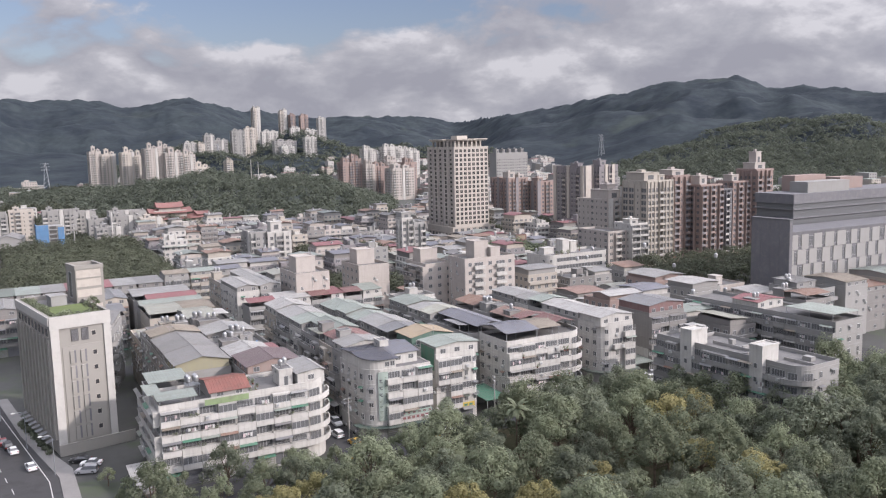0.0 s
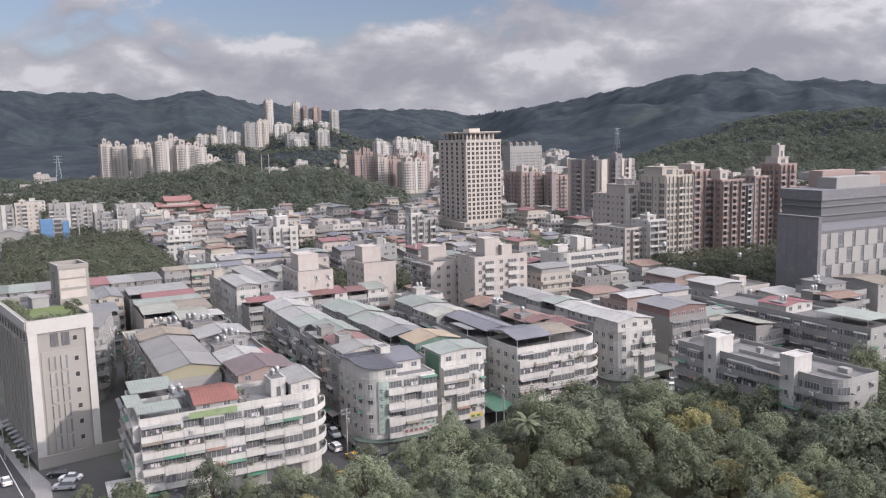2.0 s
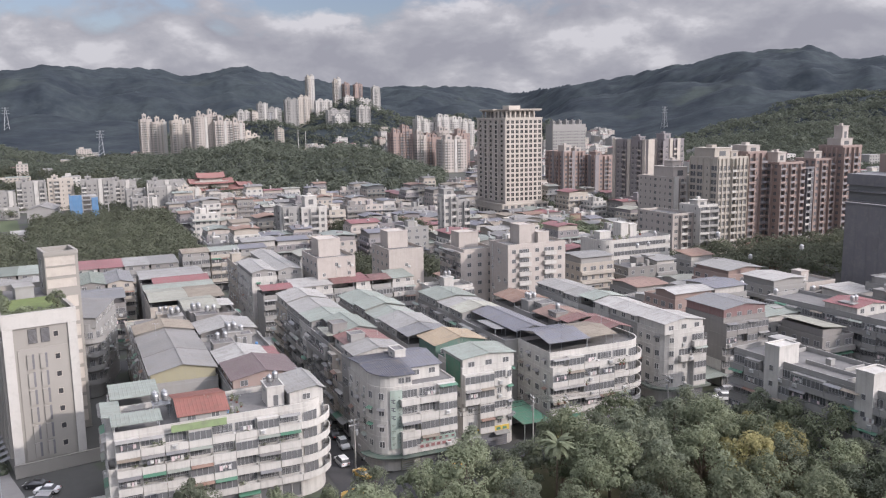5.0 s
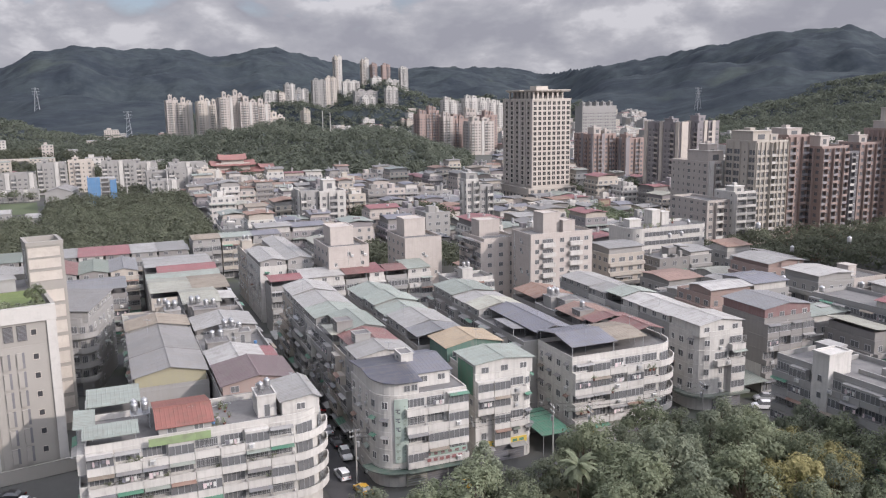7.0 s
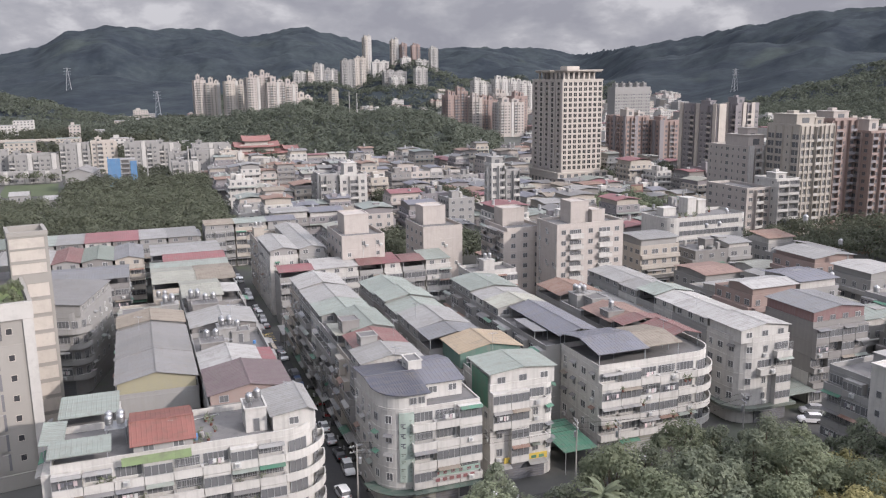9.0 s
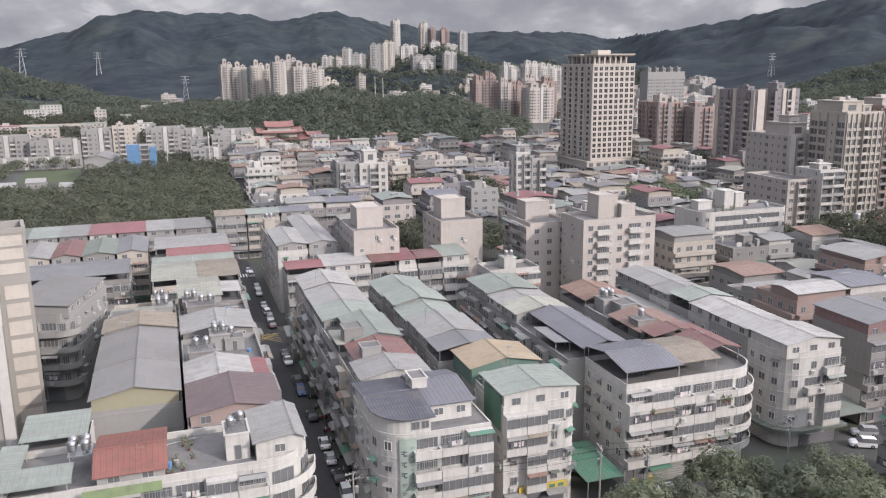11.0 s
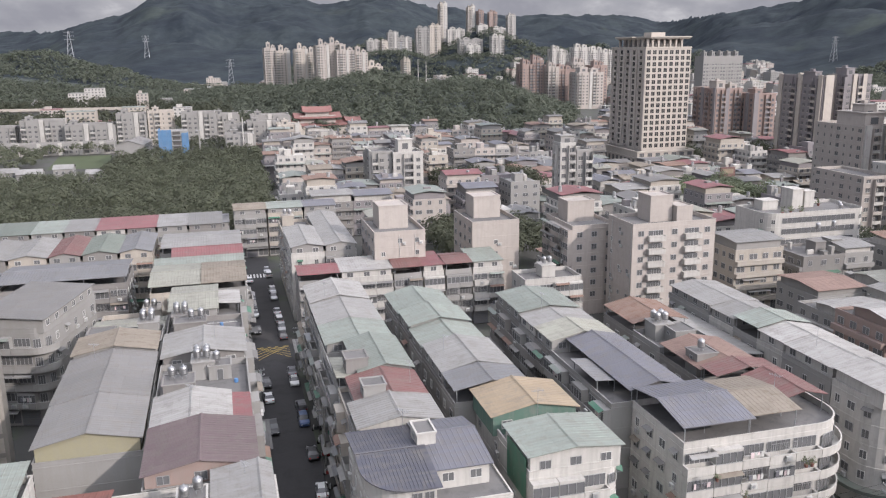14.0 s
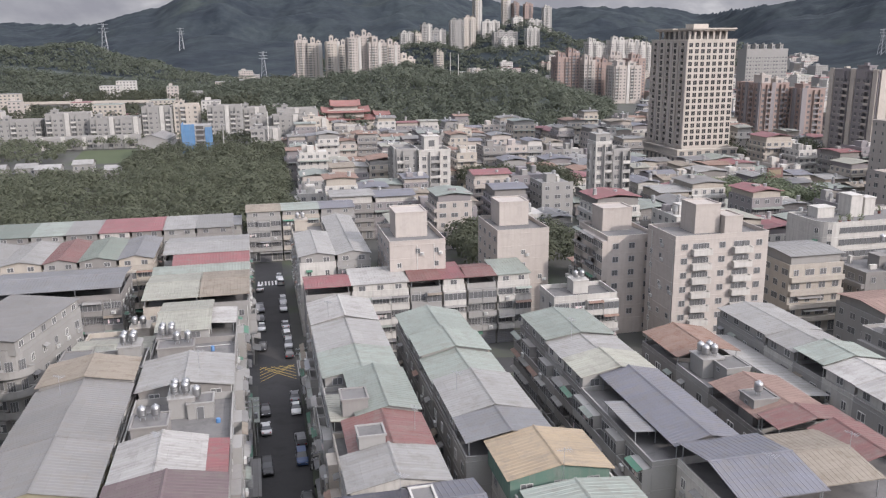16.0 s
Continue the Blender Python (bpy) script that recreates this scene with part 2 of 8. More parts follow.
def foliage(name, a, b, scale=0.5, big=0.06, rnd=0.25, sub=0.1):
    m = bpy.data.materials.new(name)
    m.use_nodes = True
    t = m.node_tree
    p = t.nodes["Principled BSDF"]
    p.inputs["Roughness"].default_value = 0.75
    p.inputs["Specular IOR Level"].default_value = 0.15
    geo = t.nodes.new("ShaderNodeNewGeometry")
    n1 = noise_tex(t, geo.outputs["Position"], scale, 3.0, 0.6)
    n2 = noise_tex(t, geo.outputs["Position"], big, 3.0, 0.5)
    f = math_node(t, "MULTIPLY_ADD", geo.outputs["Random Per Island"], 0.5)
    t.links.new(n1, f.node.inputs[2])
    f = math_node(t, "SUBTRACT", f, 0.25, True)
    c = mix(t, f, a, b)
    c = mix(t, math_node(t, "MULTIPLY", n2, 0.45), c, tuple(0.6 * v for v in a))
    info = t.nodes.new("ShaderNodeObjectInfo")
    k = math_node(t, "MULTIPLY_ADD", info.outputs["Random"], 2 * rnd)
    k.node.inputs[2].default_value = 1 - rnd
    hv = t.nodes.new("ShaderNodeHueSaturation")
    t.links.new(k, hv.inputs["Value"])
    t.links.new(c, hv.inputs["Color"])
    t.links.new(hv.outputs[0], p.inputs["Base Color"])
    # thin leaves let part of the light through
    tr = t.nodes.new("ShaderNodeBsdfTranslucent")
    t.links.new(hv.outputs[0], tr.inputs[0])
    mx = t.nodes.new("ShaderNodeMixShader")
    mx.inputs[0].default_value = 0.5
    t.links.new(p.outputs[0], mx.inputs[1])
    t.links.new(tr.outputs[0], mx.inputs[2])
    t.links.new(mx.outputs[0], t.nodes["Material Output"].inputs[0])
    return m


# both greens are paler and greyer than leaves, painting in the hazy veil
LEAF = foliage("broadleaf_green", (0.155, 0.18, 0.12), (0.335, 0.365, 0.24))
LEAF_D = foliage("dark_green_leaf", (0.138, 0.158, 0.118), (0.28, 0.305, 0.215))
LEAF_W = foliage("dull_green_wood", (0.086, 0.094, 0.07), (0.172, 0.185, 0.125), 0.3)
LEAF_Y = foliage("yellowing_leaf", (0.20, 0.19, 0.09), (0.42, 0.38, 0.19))
LEAF_B = foliage("brownish_leaf", (0.22, 0.165, 0.12), (0.42, 0.32, 0.25))
# lightened and greyed, so haze over the hills is in the leaf colour
FOREST = foliage("hillside_forest", (0.092, 0.107, 0.088), (0.19, 0.207, 0.152), 0.12, 0.02, 0.05)
# hill ground, its colour darkened to stand in for shade under the crowns
FLOOR_DARK = material("shaded_forest_floor", (0.062, 0.074, 0.068), 0.95, 0, 0.3, 0.02)


def canopy(name, a, b, clear):
    """Closed forest seen from afar: rounded crowns as relief, drifts of lighter and darker growth."""
    m = bpy.data.materials.new(name)
    m.use_nodes = True
    t = m.node_tree
    p = t.nodes["Principled BSDF"]
    p.inputs["Roughness"].default_value, p.inputs["Specular IOR Level"].default_value = 0.95, 0.1
    pos = t.nodes.new("ShaderNodeNewGeometry").outputs["Position"]
    cell = t.nodes.new("ShaderNodeTexVoronoi")
    cell.inputs["Scale"].default_value = 0.085
    t.links.new(pos, cell.inputs["Vector"])
    tone = noise_tex(t, pos, 0.010, 5.0, 0.6)
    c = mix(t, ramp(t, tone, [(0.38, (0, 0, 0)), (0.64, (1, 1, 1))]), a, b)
    c = mix(t, math_node(t, "MULTIPLY", cell.outputs["Color"].node.outputs["Distance"], 0.05), c, tuple(0.5 * v for v in a))
    drift = ramp(t, noise_tex(t, pos, 0.035, 6.0, 0.65), [(0.34, (0.72, 0.74, 0.74)), (0.68, (1.12, 1.12, 1.08))])
    c = mix(t, 1.0, c, drift, "MULTIPLY")
    gaps = ramp(t, noise_tex(t, pos, 0.0036, 4.0, 0.55, 0.4), [(0.62, (0, 0, 0)), (0.72, (1, 1, 1))])
    c = mix(t, math_node(t, "MULTIPLY", gaps, 0.3), c, clear)
    t.links.new(c, p.inputs["Base Color"])
    bp = t.nodes.new("ShaderNodeBump")
    bp.invert = True
    bp.inputs["Strength"].default_value, bp.inputs["Distance"].default_value = 0.7, 6.0
    t.links.new(math_node(t, "MULTIPLY", cell.outputs["Distance"], 0.11), bp.inputs["Height"])
    t.links.new(bp.outputs[0], p.inputs["Normal"])
    return m


# dark blue-tinted tones put distance haze and cloud shade into the forest colour
CANOPY = canopy("hazy_mountain_canopy", (0.025, 0.032, 0.041), (0.042, 0.052, 0.058), (0.065, 0.078, 0.058))
LAWN = material("roof_lawn", (0.15, 0.19, 0.075), 0.95, 0, 0.35, 0.6, 0, 0.3, 0.4, dirt=(0.10, 0.10, 0.05), dirt_amt=0.4)


# ---- mesh helpers ----
class MB:
    """Collects boxes, prisms and sheets into one mesh."""

    def __init__(self):
        self.v, self.f, self.m = [], [], []

    def poly(self, pts, m=0):
        i = len(self.v)
        self.v += [tuple(p) for p in pts]
        self.f.append(tuple(range(i, i + len(pts))))
        self.m.append(m)

    def box(self, x0, y0, z0, x1, y1, z1, m=0):
        i = len(self.v)
        self.v += [(x0, y0, z0), (x1, y0, z0), (x1, y1, z0), (x0, y1, z0), (x0, y0, z1), (x1, y0, z1), (x1, y1, z1), (x0, y1, z1)]
        self.f += [tuple(i + k for k in q) for q in ((0, 3, 2, 1), (4, 5, 6, 7), (0, 1, 5, 4), (1, 2, 6, 5), (2, 3, 7, 6), (3, 0, 4, 7))]
        self.m += [m] * 6

    def prism(self, pts, z0, z1, m=0, top=None):
        n, i = len(pts), len(self.v)
        self.v += [(x, y, z0) for x, y in pts] + [(x, y, z1) for x, y in pts]
        for k in range(n):
            j = (k + 1) % n
            self.f.append((i + k, i + j, i + n + j, i + n + k))
            self.m.append(m)
        self.f += [tuple(i + n + k for k in range(n)), tuple(i + k for k in reversed(range(n)))]
        self.m += [m if top is None else top, m]

    def cyl(self, cx, cy, z0, z1, r, n=10, m=0, r2=None):
        r2 = r if r2 is None else r2
        i = len(self.v)
        for z, q in ((z0, r), (z1, r2)):
            self.v += [(cx + q * math.cos(2 * math.pi * k / n), cy + q * math.sin(2 * math.pi * k / n), z) for k in range(n)]
        for k in range(n):
            j = (k + 1) % n
            self.f.append((i + k, i + j, i + n + j, i + n + k))
            self.m.append(m)
        self.f += [tuple(i + n + k for k in range(n)), tuple(i + k for k in reversed(range(n)))]
        self.m += [m, m]

    def slab(self, a, b, c, d, t, m=0):
        """A sheet with corners a, b, c, d (counter-clockwise from above) and thickness t downwards."""
        i = len(self.v)
        self.v += [tuple(p) for p in (a, b, c, d)] + [(p[0], p[1], p[2] - t) for p in (a, b, c, d)]
        self.f += [tuple(i + k for k in q) for q in ((0, 1, 2, 3), (7, 6, 5, 4), (0, 4, 5, 1), (1, 5, 6, 2), (2, 6, 7, 3), (3, 7, 4, 0))]
        self.m += [m] * 6

    def mesh(self, name, *mats):
        me = bpy.data.meshes.new(name)
        me.from_pydata(self.v, [], self.f)
        for mt in mats:
            me.materials.append(mt)
        me.polygons.foreach_set("material_index", self.m)
        me.update()
        return me


def part(name, me, parent, at=(0, 0, 0), turn=0.0, label="", size=None):
    """Links a mesh as one object under a thing or a part."""
    ob = new(name, me)
    ob.parent = parent
    ob.location, ob.rotation_euler = at, (0, 0, radians(turn))
    if size:
        ob.scale = size
    return tagged(ob, label) if label else ob


def thing(name, at, label, category, group="", turn=0.0):
    ob = new(name)
    ob.empty_display_size = 0.5
    ob.location, ob.rotation_euler = at, (0, 0, radians(turn))
    return tagged(ob, label, category, group)


def solid(name, me, at, label, category, group="", kind="", turn=0.0):
    ob = new(name, me)
    ob.location, ob.rotation_euler = at, (0, 0, radians(turn))
    return tagged(ob, label, category, group, kind)


CACHE = {}


def cached(key, make):
    if key not in CACHE:
        CACHE[key] = make()
    return CACHE[key]


# ---- shared building pieces; each faces -y, its foot at the origin ----
def loops_mesh(name, pts, steps, mats, cap=None, foot=False):
    """One closed skin: the plan pts (counter-clockwise) offset and lifted step by step. steps: (offset, z, material of the band below)."""
    n, b = len(pts), MB()
    for off, z, _ in steps:
        b.v += [(x, y, z) for x, y in grow(pts, off)]
    for s in range(1, len(steps)):
        for k in range(n):
            j = (k + 1) % n
            b.f.append(((s - 1) * n + k, (s - 1) * n + j, s * n + j, s * n + k))
            b.m.append(steps[s][2])
    if cap is not None:
        q = (len(steps) - 1) * n
        b.f.append(tuple(q + k for k in range(n)))
        b.m.append(cap)
    if foot:
        b.f.append(tuple(reversed(range(n))))
        b.m.append(steps[1][2])
    return b.mesh(name, *mats)


def grow(pts, k):
    """A plan with all its sides moved out by k."""
    if not k:
        return list(pts)
    out, n = [], len(pts)
    for i in range(n):
        p, q, r = Vector(pts[i - 1]), Vector(pts[i]), Vector(pts[(i + 1) % n])
        a, c = (q - p).normalized(), (r - q).normalized()
        na, nc = Vector((a.y, -a.x)), Vector((c.y, -c.x))
        m = (na + nc).normalized()
        out.append(tuple(q + m * (k / max(0.4, m.dot(na)))))
    return out


def panel(b, xs, zs, pane, y=-0.07, back=-0.02, edge=0.0, m=0, mp=1):
    """A flat frame on the plane y with recessed panes, all in one skin; pane(i, j): whether that cell is glass."""
    i0, nx = len(b.v), len(xs)
    b.v += [(x, y, z) for z in zs for x in xs]
    for j in range(len(zs) - 1):
        for i in range(nx - 1):
            q = [i0 + j * nx + i, i0 + j * nx + i + 1, i0 + (j + 1) * nx + i + 1, i0 + (j + 1) * nx + i]
            if not pane(i, j):
                b.f.append(tuple(q))
                b.m.append(m)
                continue
            k = len(b.v)
            b.v += [(b.v[c][0], back, b.v[c][2]) for c in q]
            for c in range(4):
                d = (c + 1) % 4
                b.f.append((q[c], q[d], k + d, k + c))
                b.m.append(m)
            b.f.append((k, k + 1, k + 2, k + 3))
            b.m.append(mp)
    rim = [i0 + i for i in range(nx)] + [i0 + j * nx + nx - 1 for j in range(1, len(zs))]
    rim += [i0 + (len(zs) - 1) * nx + i for i in range(nx - 2, -1, -1)] + [i0 + j * nx for j in range(len(zs) - 2, 0, -1)]
    k, n = len(b.v), len(rim)
    b.v += [(b.v[c][0], edge, b.v[c][2]) for c in rim]
    for c in range(n):
        d = (c + 1) % n
        b.f.append((rim[d], rim[c], k + c, k + d))
        b.m.append(m)


def window_mesh(w, h, bars=1, frame=0, sill=True):
    def make():
        b, t = MB(), 0.07
        xs = [-w / 2, -w / 2 + t]
        for k in range(bars):
            x = -w / 2 + w * (k + 1) / (bars + 1)
            xs += [x - 0.03, x + 0.03]
        xs += [w / 2 - t, w / 2]
        panel(b, xs, [0, t, h - t, h], lambda i, j: j == 1 and i % 2 == 1, -0.09 if sill else -0.06)
        return b.mesh("window", (FRAME, FRAME_W, GREENPAINT, W["stone"], W["buff"])[frame], GLASS_D if frame == 4 else GLASS)
    return cached(("win", w, h, bars, frame, sill), make)


def balcony_mesh(w, wall, depth=1.15):
    x = w / 2 - 0.03
    return cached(("bal", w, wall, depth), lambda: loops_mesh("balcony", [(-x, -depth), (x, -depth), (x, 0), (-x, 0)],
        [(0, -0.14, 0), (0, 0.98, 0), (0.04, 0.98, 0), (0.04, 1.08, 0), (-0.14, 1.08, 0), (-0.14, 0.0, 0)], [W[wall]], 0, True))


def grille_mesh(w, depth=1.15):
    def make():
        b, x = MB(), w / 2 - 0.05
        n = int(w / 0.3)
        xs = []
        for k in range(n + 1):
            g = -x + 2 * x * k / n
            xs += [g - 0.02, g + 0.02]
        zs = [1.08, 1.12, 1.8, 1.84, 2.66, 2.72]
        i0, nx = len(b.v), len(xs)
        for yy in (-depth + 0.02, -depth + 0.05):
            b.v += [(p, yy, z) for z in zs for p in xs]
        for s, o in ((0, 0), (1, nx * len(zs))):
            for j in range(len(zs) - 1):
                for i in range(nx - 1):
                    if i % 2 == 0 or j % 2 == 0:
                        q = (o + j * nx + i, o + j * nx + i + 1, o + (j + 1) * nx + i + 1, o + (j + 1) * nx + i)
                        b.f.append(q if s == 0 else q[::-1])
                        b.m.append(0)
        return b.mesh("grille", FRAME)
    return cached(("gril", w, depth), make)


def glazed_mesh(w, wall, depth=1.15):
    """A balcony closed in with a band of sliding windows."""
    def make():
        b, x = MB(), w / 2 - 0.03
        n = max(3, int(w / 0.85))
        xs = [-x]
        for k in range(n):
            c = -x + 2 * x * k / n
            xs += [c + 0.05, c + 2 * x / n - 0.03]
        xs += [x]
        panel(b, xs, [-0.14, 0.98, 1.06, 2.42, 2.5, 2.85], lambda i, j: j == 2 and i % 2 == 1, -depth, -depth + 0.06, 0.0, 0, 1)
        for k, f in enumerate(b.f):
            z = sum(b.v[c][2] for c in f) / len(f)
            if b.m[k] == 0 and 1.0 < z < 2.5 and all(b.v[c][1] < -depth + 0.2 for c in f):
                b.m[k] = 2
        return b.mesh("closed_balcony", W[wall], GLASS, FRAME)
    return cached(("glz", w, wall, depth), make)


def aircon_mesh():
    def make():
        b = MB()
        b.box(-0.42, -0.38, 0, 0.42, -0.06, 0.62)
        b.cyl(0, 0, 0, 0.04, 0.24, 12, 1)
        for i in range(len(b.v) - 24, len(b.v)):
            x, y, z = b.v[i]
            b.v[i] = (x - 0.1, -0.38 - z, 0.31 + y)
        b.box(-0.45, -0.42, -0.05, -0.40, 0, 0, 1)
        b.box(0.40, -0.42, -0.05, 0.45, 0, 0, 1)
        return b.mesh("air_conditioner", PLASTIC, GALV)
    return cached("ac", make)


def awning_mesh(w, col):
    def make():
        b = MB()
        b.slab((-w / 2, -0.75, -0.28), (w / 2, -0.75, -0.28), (w / 2, 0, 0), (-w / 2, 0, 0), 0.03)
        for s in (-1, 1):
            b.box(s * w / 2 - 0.02, -0.7, -0.34, s * w / 2 + 0.02, 0, -0.3, 1)
        return b.mesh("awning", TIN[col], GALV)
    return cached(("awn", w, col), make)


def tank_mesh(r=0.6, h=1.5):
    def make():
        n = 14
        pts = [(r * math.cos(2 * math.pi * k / n), r * math.sin(2 * math.pi * k / n)) for k in range(n)]
        steps = [(-0.1, 0.52, 0), (0, 0.56, 0)]
        for q in range(3):
            z = 0.56 + h * (q + 0.6) / 3.4
            steps += [(0, z - 0.06, 0), (0.025, z, 0), (0, z + 0.06, 0)]
        steps += [(0, 0.56 + h, 0), (-0.2 * r, 0.68 + h, 0), (-0.62 * r, 0.80 + h, 0), (-0.66 * r, 0.80 + h, 0), (-0.68 * r, 0.90 + h, 0)]
        me = loops_mesh("water_tank", pts, steps, [STEEL], 0, True)
        me.polygons.foreach_set("use_smooth", [True] * len(me.polygons))
        return me
    return cached(("tank", r, h), make)


def stand_mesh(r):
    def make():
        b = MB()
        for k in range(4):
            a = math.pi / 4 + k * math.pi / 2
            b.cyl(r * 0.75 * math.cos(a), r * 0.75 * math.sin(a), 0, 0.5, 0.035, 5)
        b.cyl(0, 0, 0.47, 0.52, r * 0.9, 10)
        return b.mesh("stand", GALV)
    return cached(("stand", r), make)


def water_tank(x, y, z, r=0.6, h=1.5):
    r, h = round(r * 0.86, 2), round(h * 0.68, 2)
    ob = solid("water_tank", tank_mesh(r, h), (x, y, z), "polished stainless steel rooftop water tank on legs", "water tank", "rooftop water tanks", turn=random.uniform(0, 90))
    part("stand", stand_mesh(r), ob)
    return ob


def plant_mesh(seed):
    def make():
        r, b = random.Random(seed), MB()
        for _ in range(46):
            a, q, z = r.uniform(0, 6.28), r.uniform(0.0, 0.45), r.uniform(0.3, 1.0)
            x, y, s = q * math.cos(a), q * math.sin(a), r.uniform(0.08, 0.16)
            u = Vector((r.uniform(-1, 1), r.uniform(-1, 1), r.uniform(-0.4, 0.8))).normalized() * s
            w = Vector((r.uniform(-1, 1), r.uniform(-1, 1), r.uniform(-1, 1))).cross(u).normalized() * s
            c = Vector((x, y, z))
            b.poly([c - u, c + w * 0.6, c + u, c - w * 0.6])
        return b.mesh("foliage", LEAF)
    return cached(("plant", seed), make)


def potted_plant(x, y, z, s=1.0):
    ob = thing("potted_plant", (x, y, z), "leafy green potted plant in a clay pot", "potted plant", "roof and balcony plants", random.uniform(0, 360))
    part("foliage", plant_mesh(random.randrange(4)), ob)
    ob.scale = (s, s, s)
    part("pot", cached("pot", pot_mesh), ob, label="clay pot")
    return ob


def pot_mesh():
    b = MB()
    b.cyl(0, 0, 0, 0.32, 0.16, 8, 0, 0.2)
    return b.mesh("pot", TIN["tile"])


def tin_roof_mesh(w, d, rise, col, axis="x", kind="gable", over=0.4, rib=0.62, peak=0.5):
    """Ribbed sheet roof over a w x d plan from the origin, eaves at z 0, as one skin. axis: the way that the ridge runs."""
    b = MB()
    if axis == "y":
        w, d = d, w
    x0, x1, y0, y1 = -over, w + over, -over, d + over
    ym = y0 + (y1 - y0) * peak
    line = [(y0, 0.0), (ym, rise), (y1, 0.0)] if kind == "gable" else [(y0, 0.0), (y1, rise)]
    n = max(2, int((x1 - x0) / rib))
    prof = []
    for k in range(n):
        c = x0 + (x1 - x0) * (k + 0.5) / n
        prof += [(c - 0.08, 0.0), (c - 0.04, 0.03), (c + 0.04, 0.03), (c + 0.08, 0.0)]
    prof = [(x0, 0.0)] + prof + [(x1, 0.0)]
    m = len(prof)
    for y, z in line:
        b.v += [(x, y, z + q) for x, q in prof]
    k0 = len(b.v)
    for y, z in line:
        b.v += [(x0, y, z - 0.08), (x1, y, z - 0.08)]
    for r in range(len(line) - 1):
        for i in range(m - 1):
            b.f.append((r * m + i, r * m + i + 1, (r + 1) * m + i + 1, (r + 1) * m + i))
        lo = k0 + 2 * r
        b.f.append((lo + 1, lo, lo + 2, lo + 3))
        b.f.append((lo, r * m, (r + 1) * m, lo + 2))
        b.f.append((r * m + m - 1, lo + 1, lo + 3, (r + 1) * m + m - 1))
    b.f.append((k0, k0 + 1) + tuple(reversed(range(m))))
    e = len(line) - 1
    b.f.append((k0 + 2 * e + 1, k0 + 2 * e) + tuple(range(e * m, e * m + m)))
    b.m = [0] * len(b.f)
    if axis == "y":
        b.v = [(d - y, x, z) for x, y, z in b.v]
    return b.mesh("tin_roof", TIN[col])


def ridge_mesh(w, d, rise, axis, peak=0.5, over=0.4, col="dull"):
    b = MB()
    if axis == "y":
        w, d = d, w
    x0, x1, ym = -over - 0.03, w + over + 0.03, -over + (d + 2 * over) * peak
    b.v = [(x, ym + o, rise + z) for x in (x0, x1) for o, z in ((-0.2, 0.01), (0, 0.09), (0.2, 0.01), (0, 0.03))]
    b.f = [(0, 4, 5, 1), (1, 5, 6, 2), (2, 6, 7, 3), (3, 7, 4, 0), (0, 1, 2, 3), (7, 6, 5, 4)]
    b.m = [0] * 6
    if axis == "y":
        b.v = [(d - y, x, z) for x, y, z in b.v]
    return b.mesh("ridge_cap", TIN[col])


def gable_mesh(w, d, rise, wall, axis, peak=0.5, height=0.0):
    """The closed room under a roof, walls and gables in one skin."""
    b = MB()
    if axis == "y":
        w, d = d, w
    ym = -0.4 + (d + 0.8) * peak
    ends = [(0.04, -height), (0.04, -0.09), (ym, rise - 0.12), (d - 0.04, -0.09), (d - 0.04, -height)]
    b.v = [(0.04, y, z) for y, z in ends] + [(w - 0.04, y, z) for y, z in ends]
    b.f = [(4, 3, 2, 1, 0)[::-1], (5, 6, 7, 8, 9)[::-1], (0, 5, 6, 1)[::-1], (3, 8, 9, 4)[::-1], (1, 6, 7, 2)[::-1], (2, 7, 8, 3)[::-1]]
    b.m = [0] * 6
    b.f = [f[::-1] for f in b.f]
    if axis == "y":
        b.v = [(d - y, x, z) for x, y, z in b.v]
    me = b.mesh("roof_room", W[wall])
    bm = bmesh.new()
    bm.from_mesh(me)
    bmesh.ops.recalc_face_normals(bm, faces=bm.faces)
    bm.to_mesh(me)
    bm.free()
    return me


SIDE = {"S": 0, "E": 90, "N": 180, "W": 270}


def along(side, w, d, u, out=0.0):
    """A point u along a side (from its left end, seen from outside), out metres in front of it."""
    return {"S": (u, -out), "E": (w + out, u), "N": (w - u, d + out), "W": (-out, d - u)}[side]


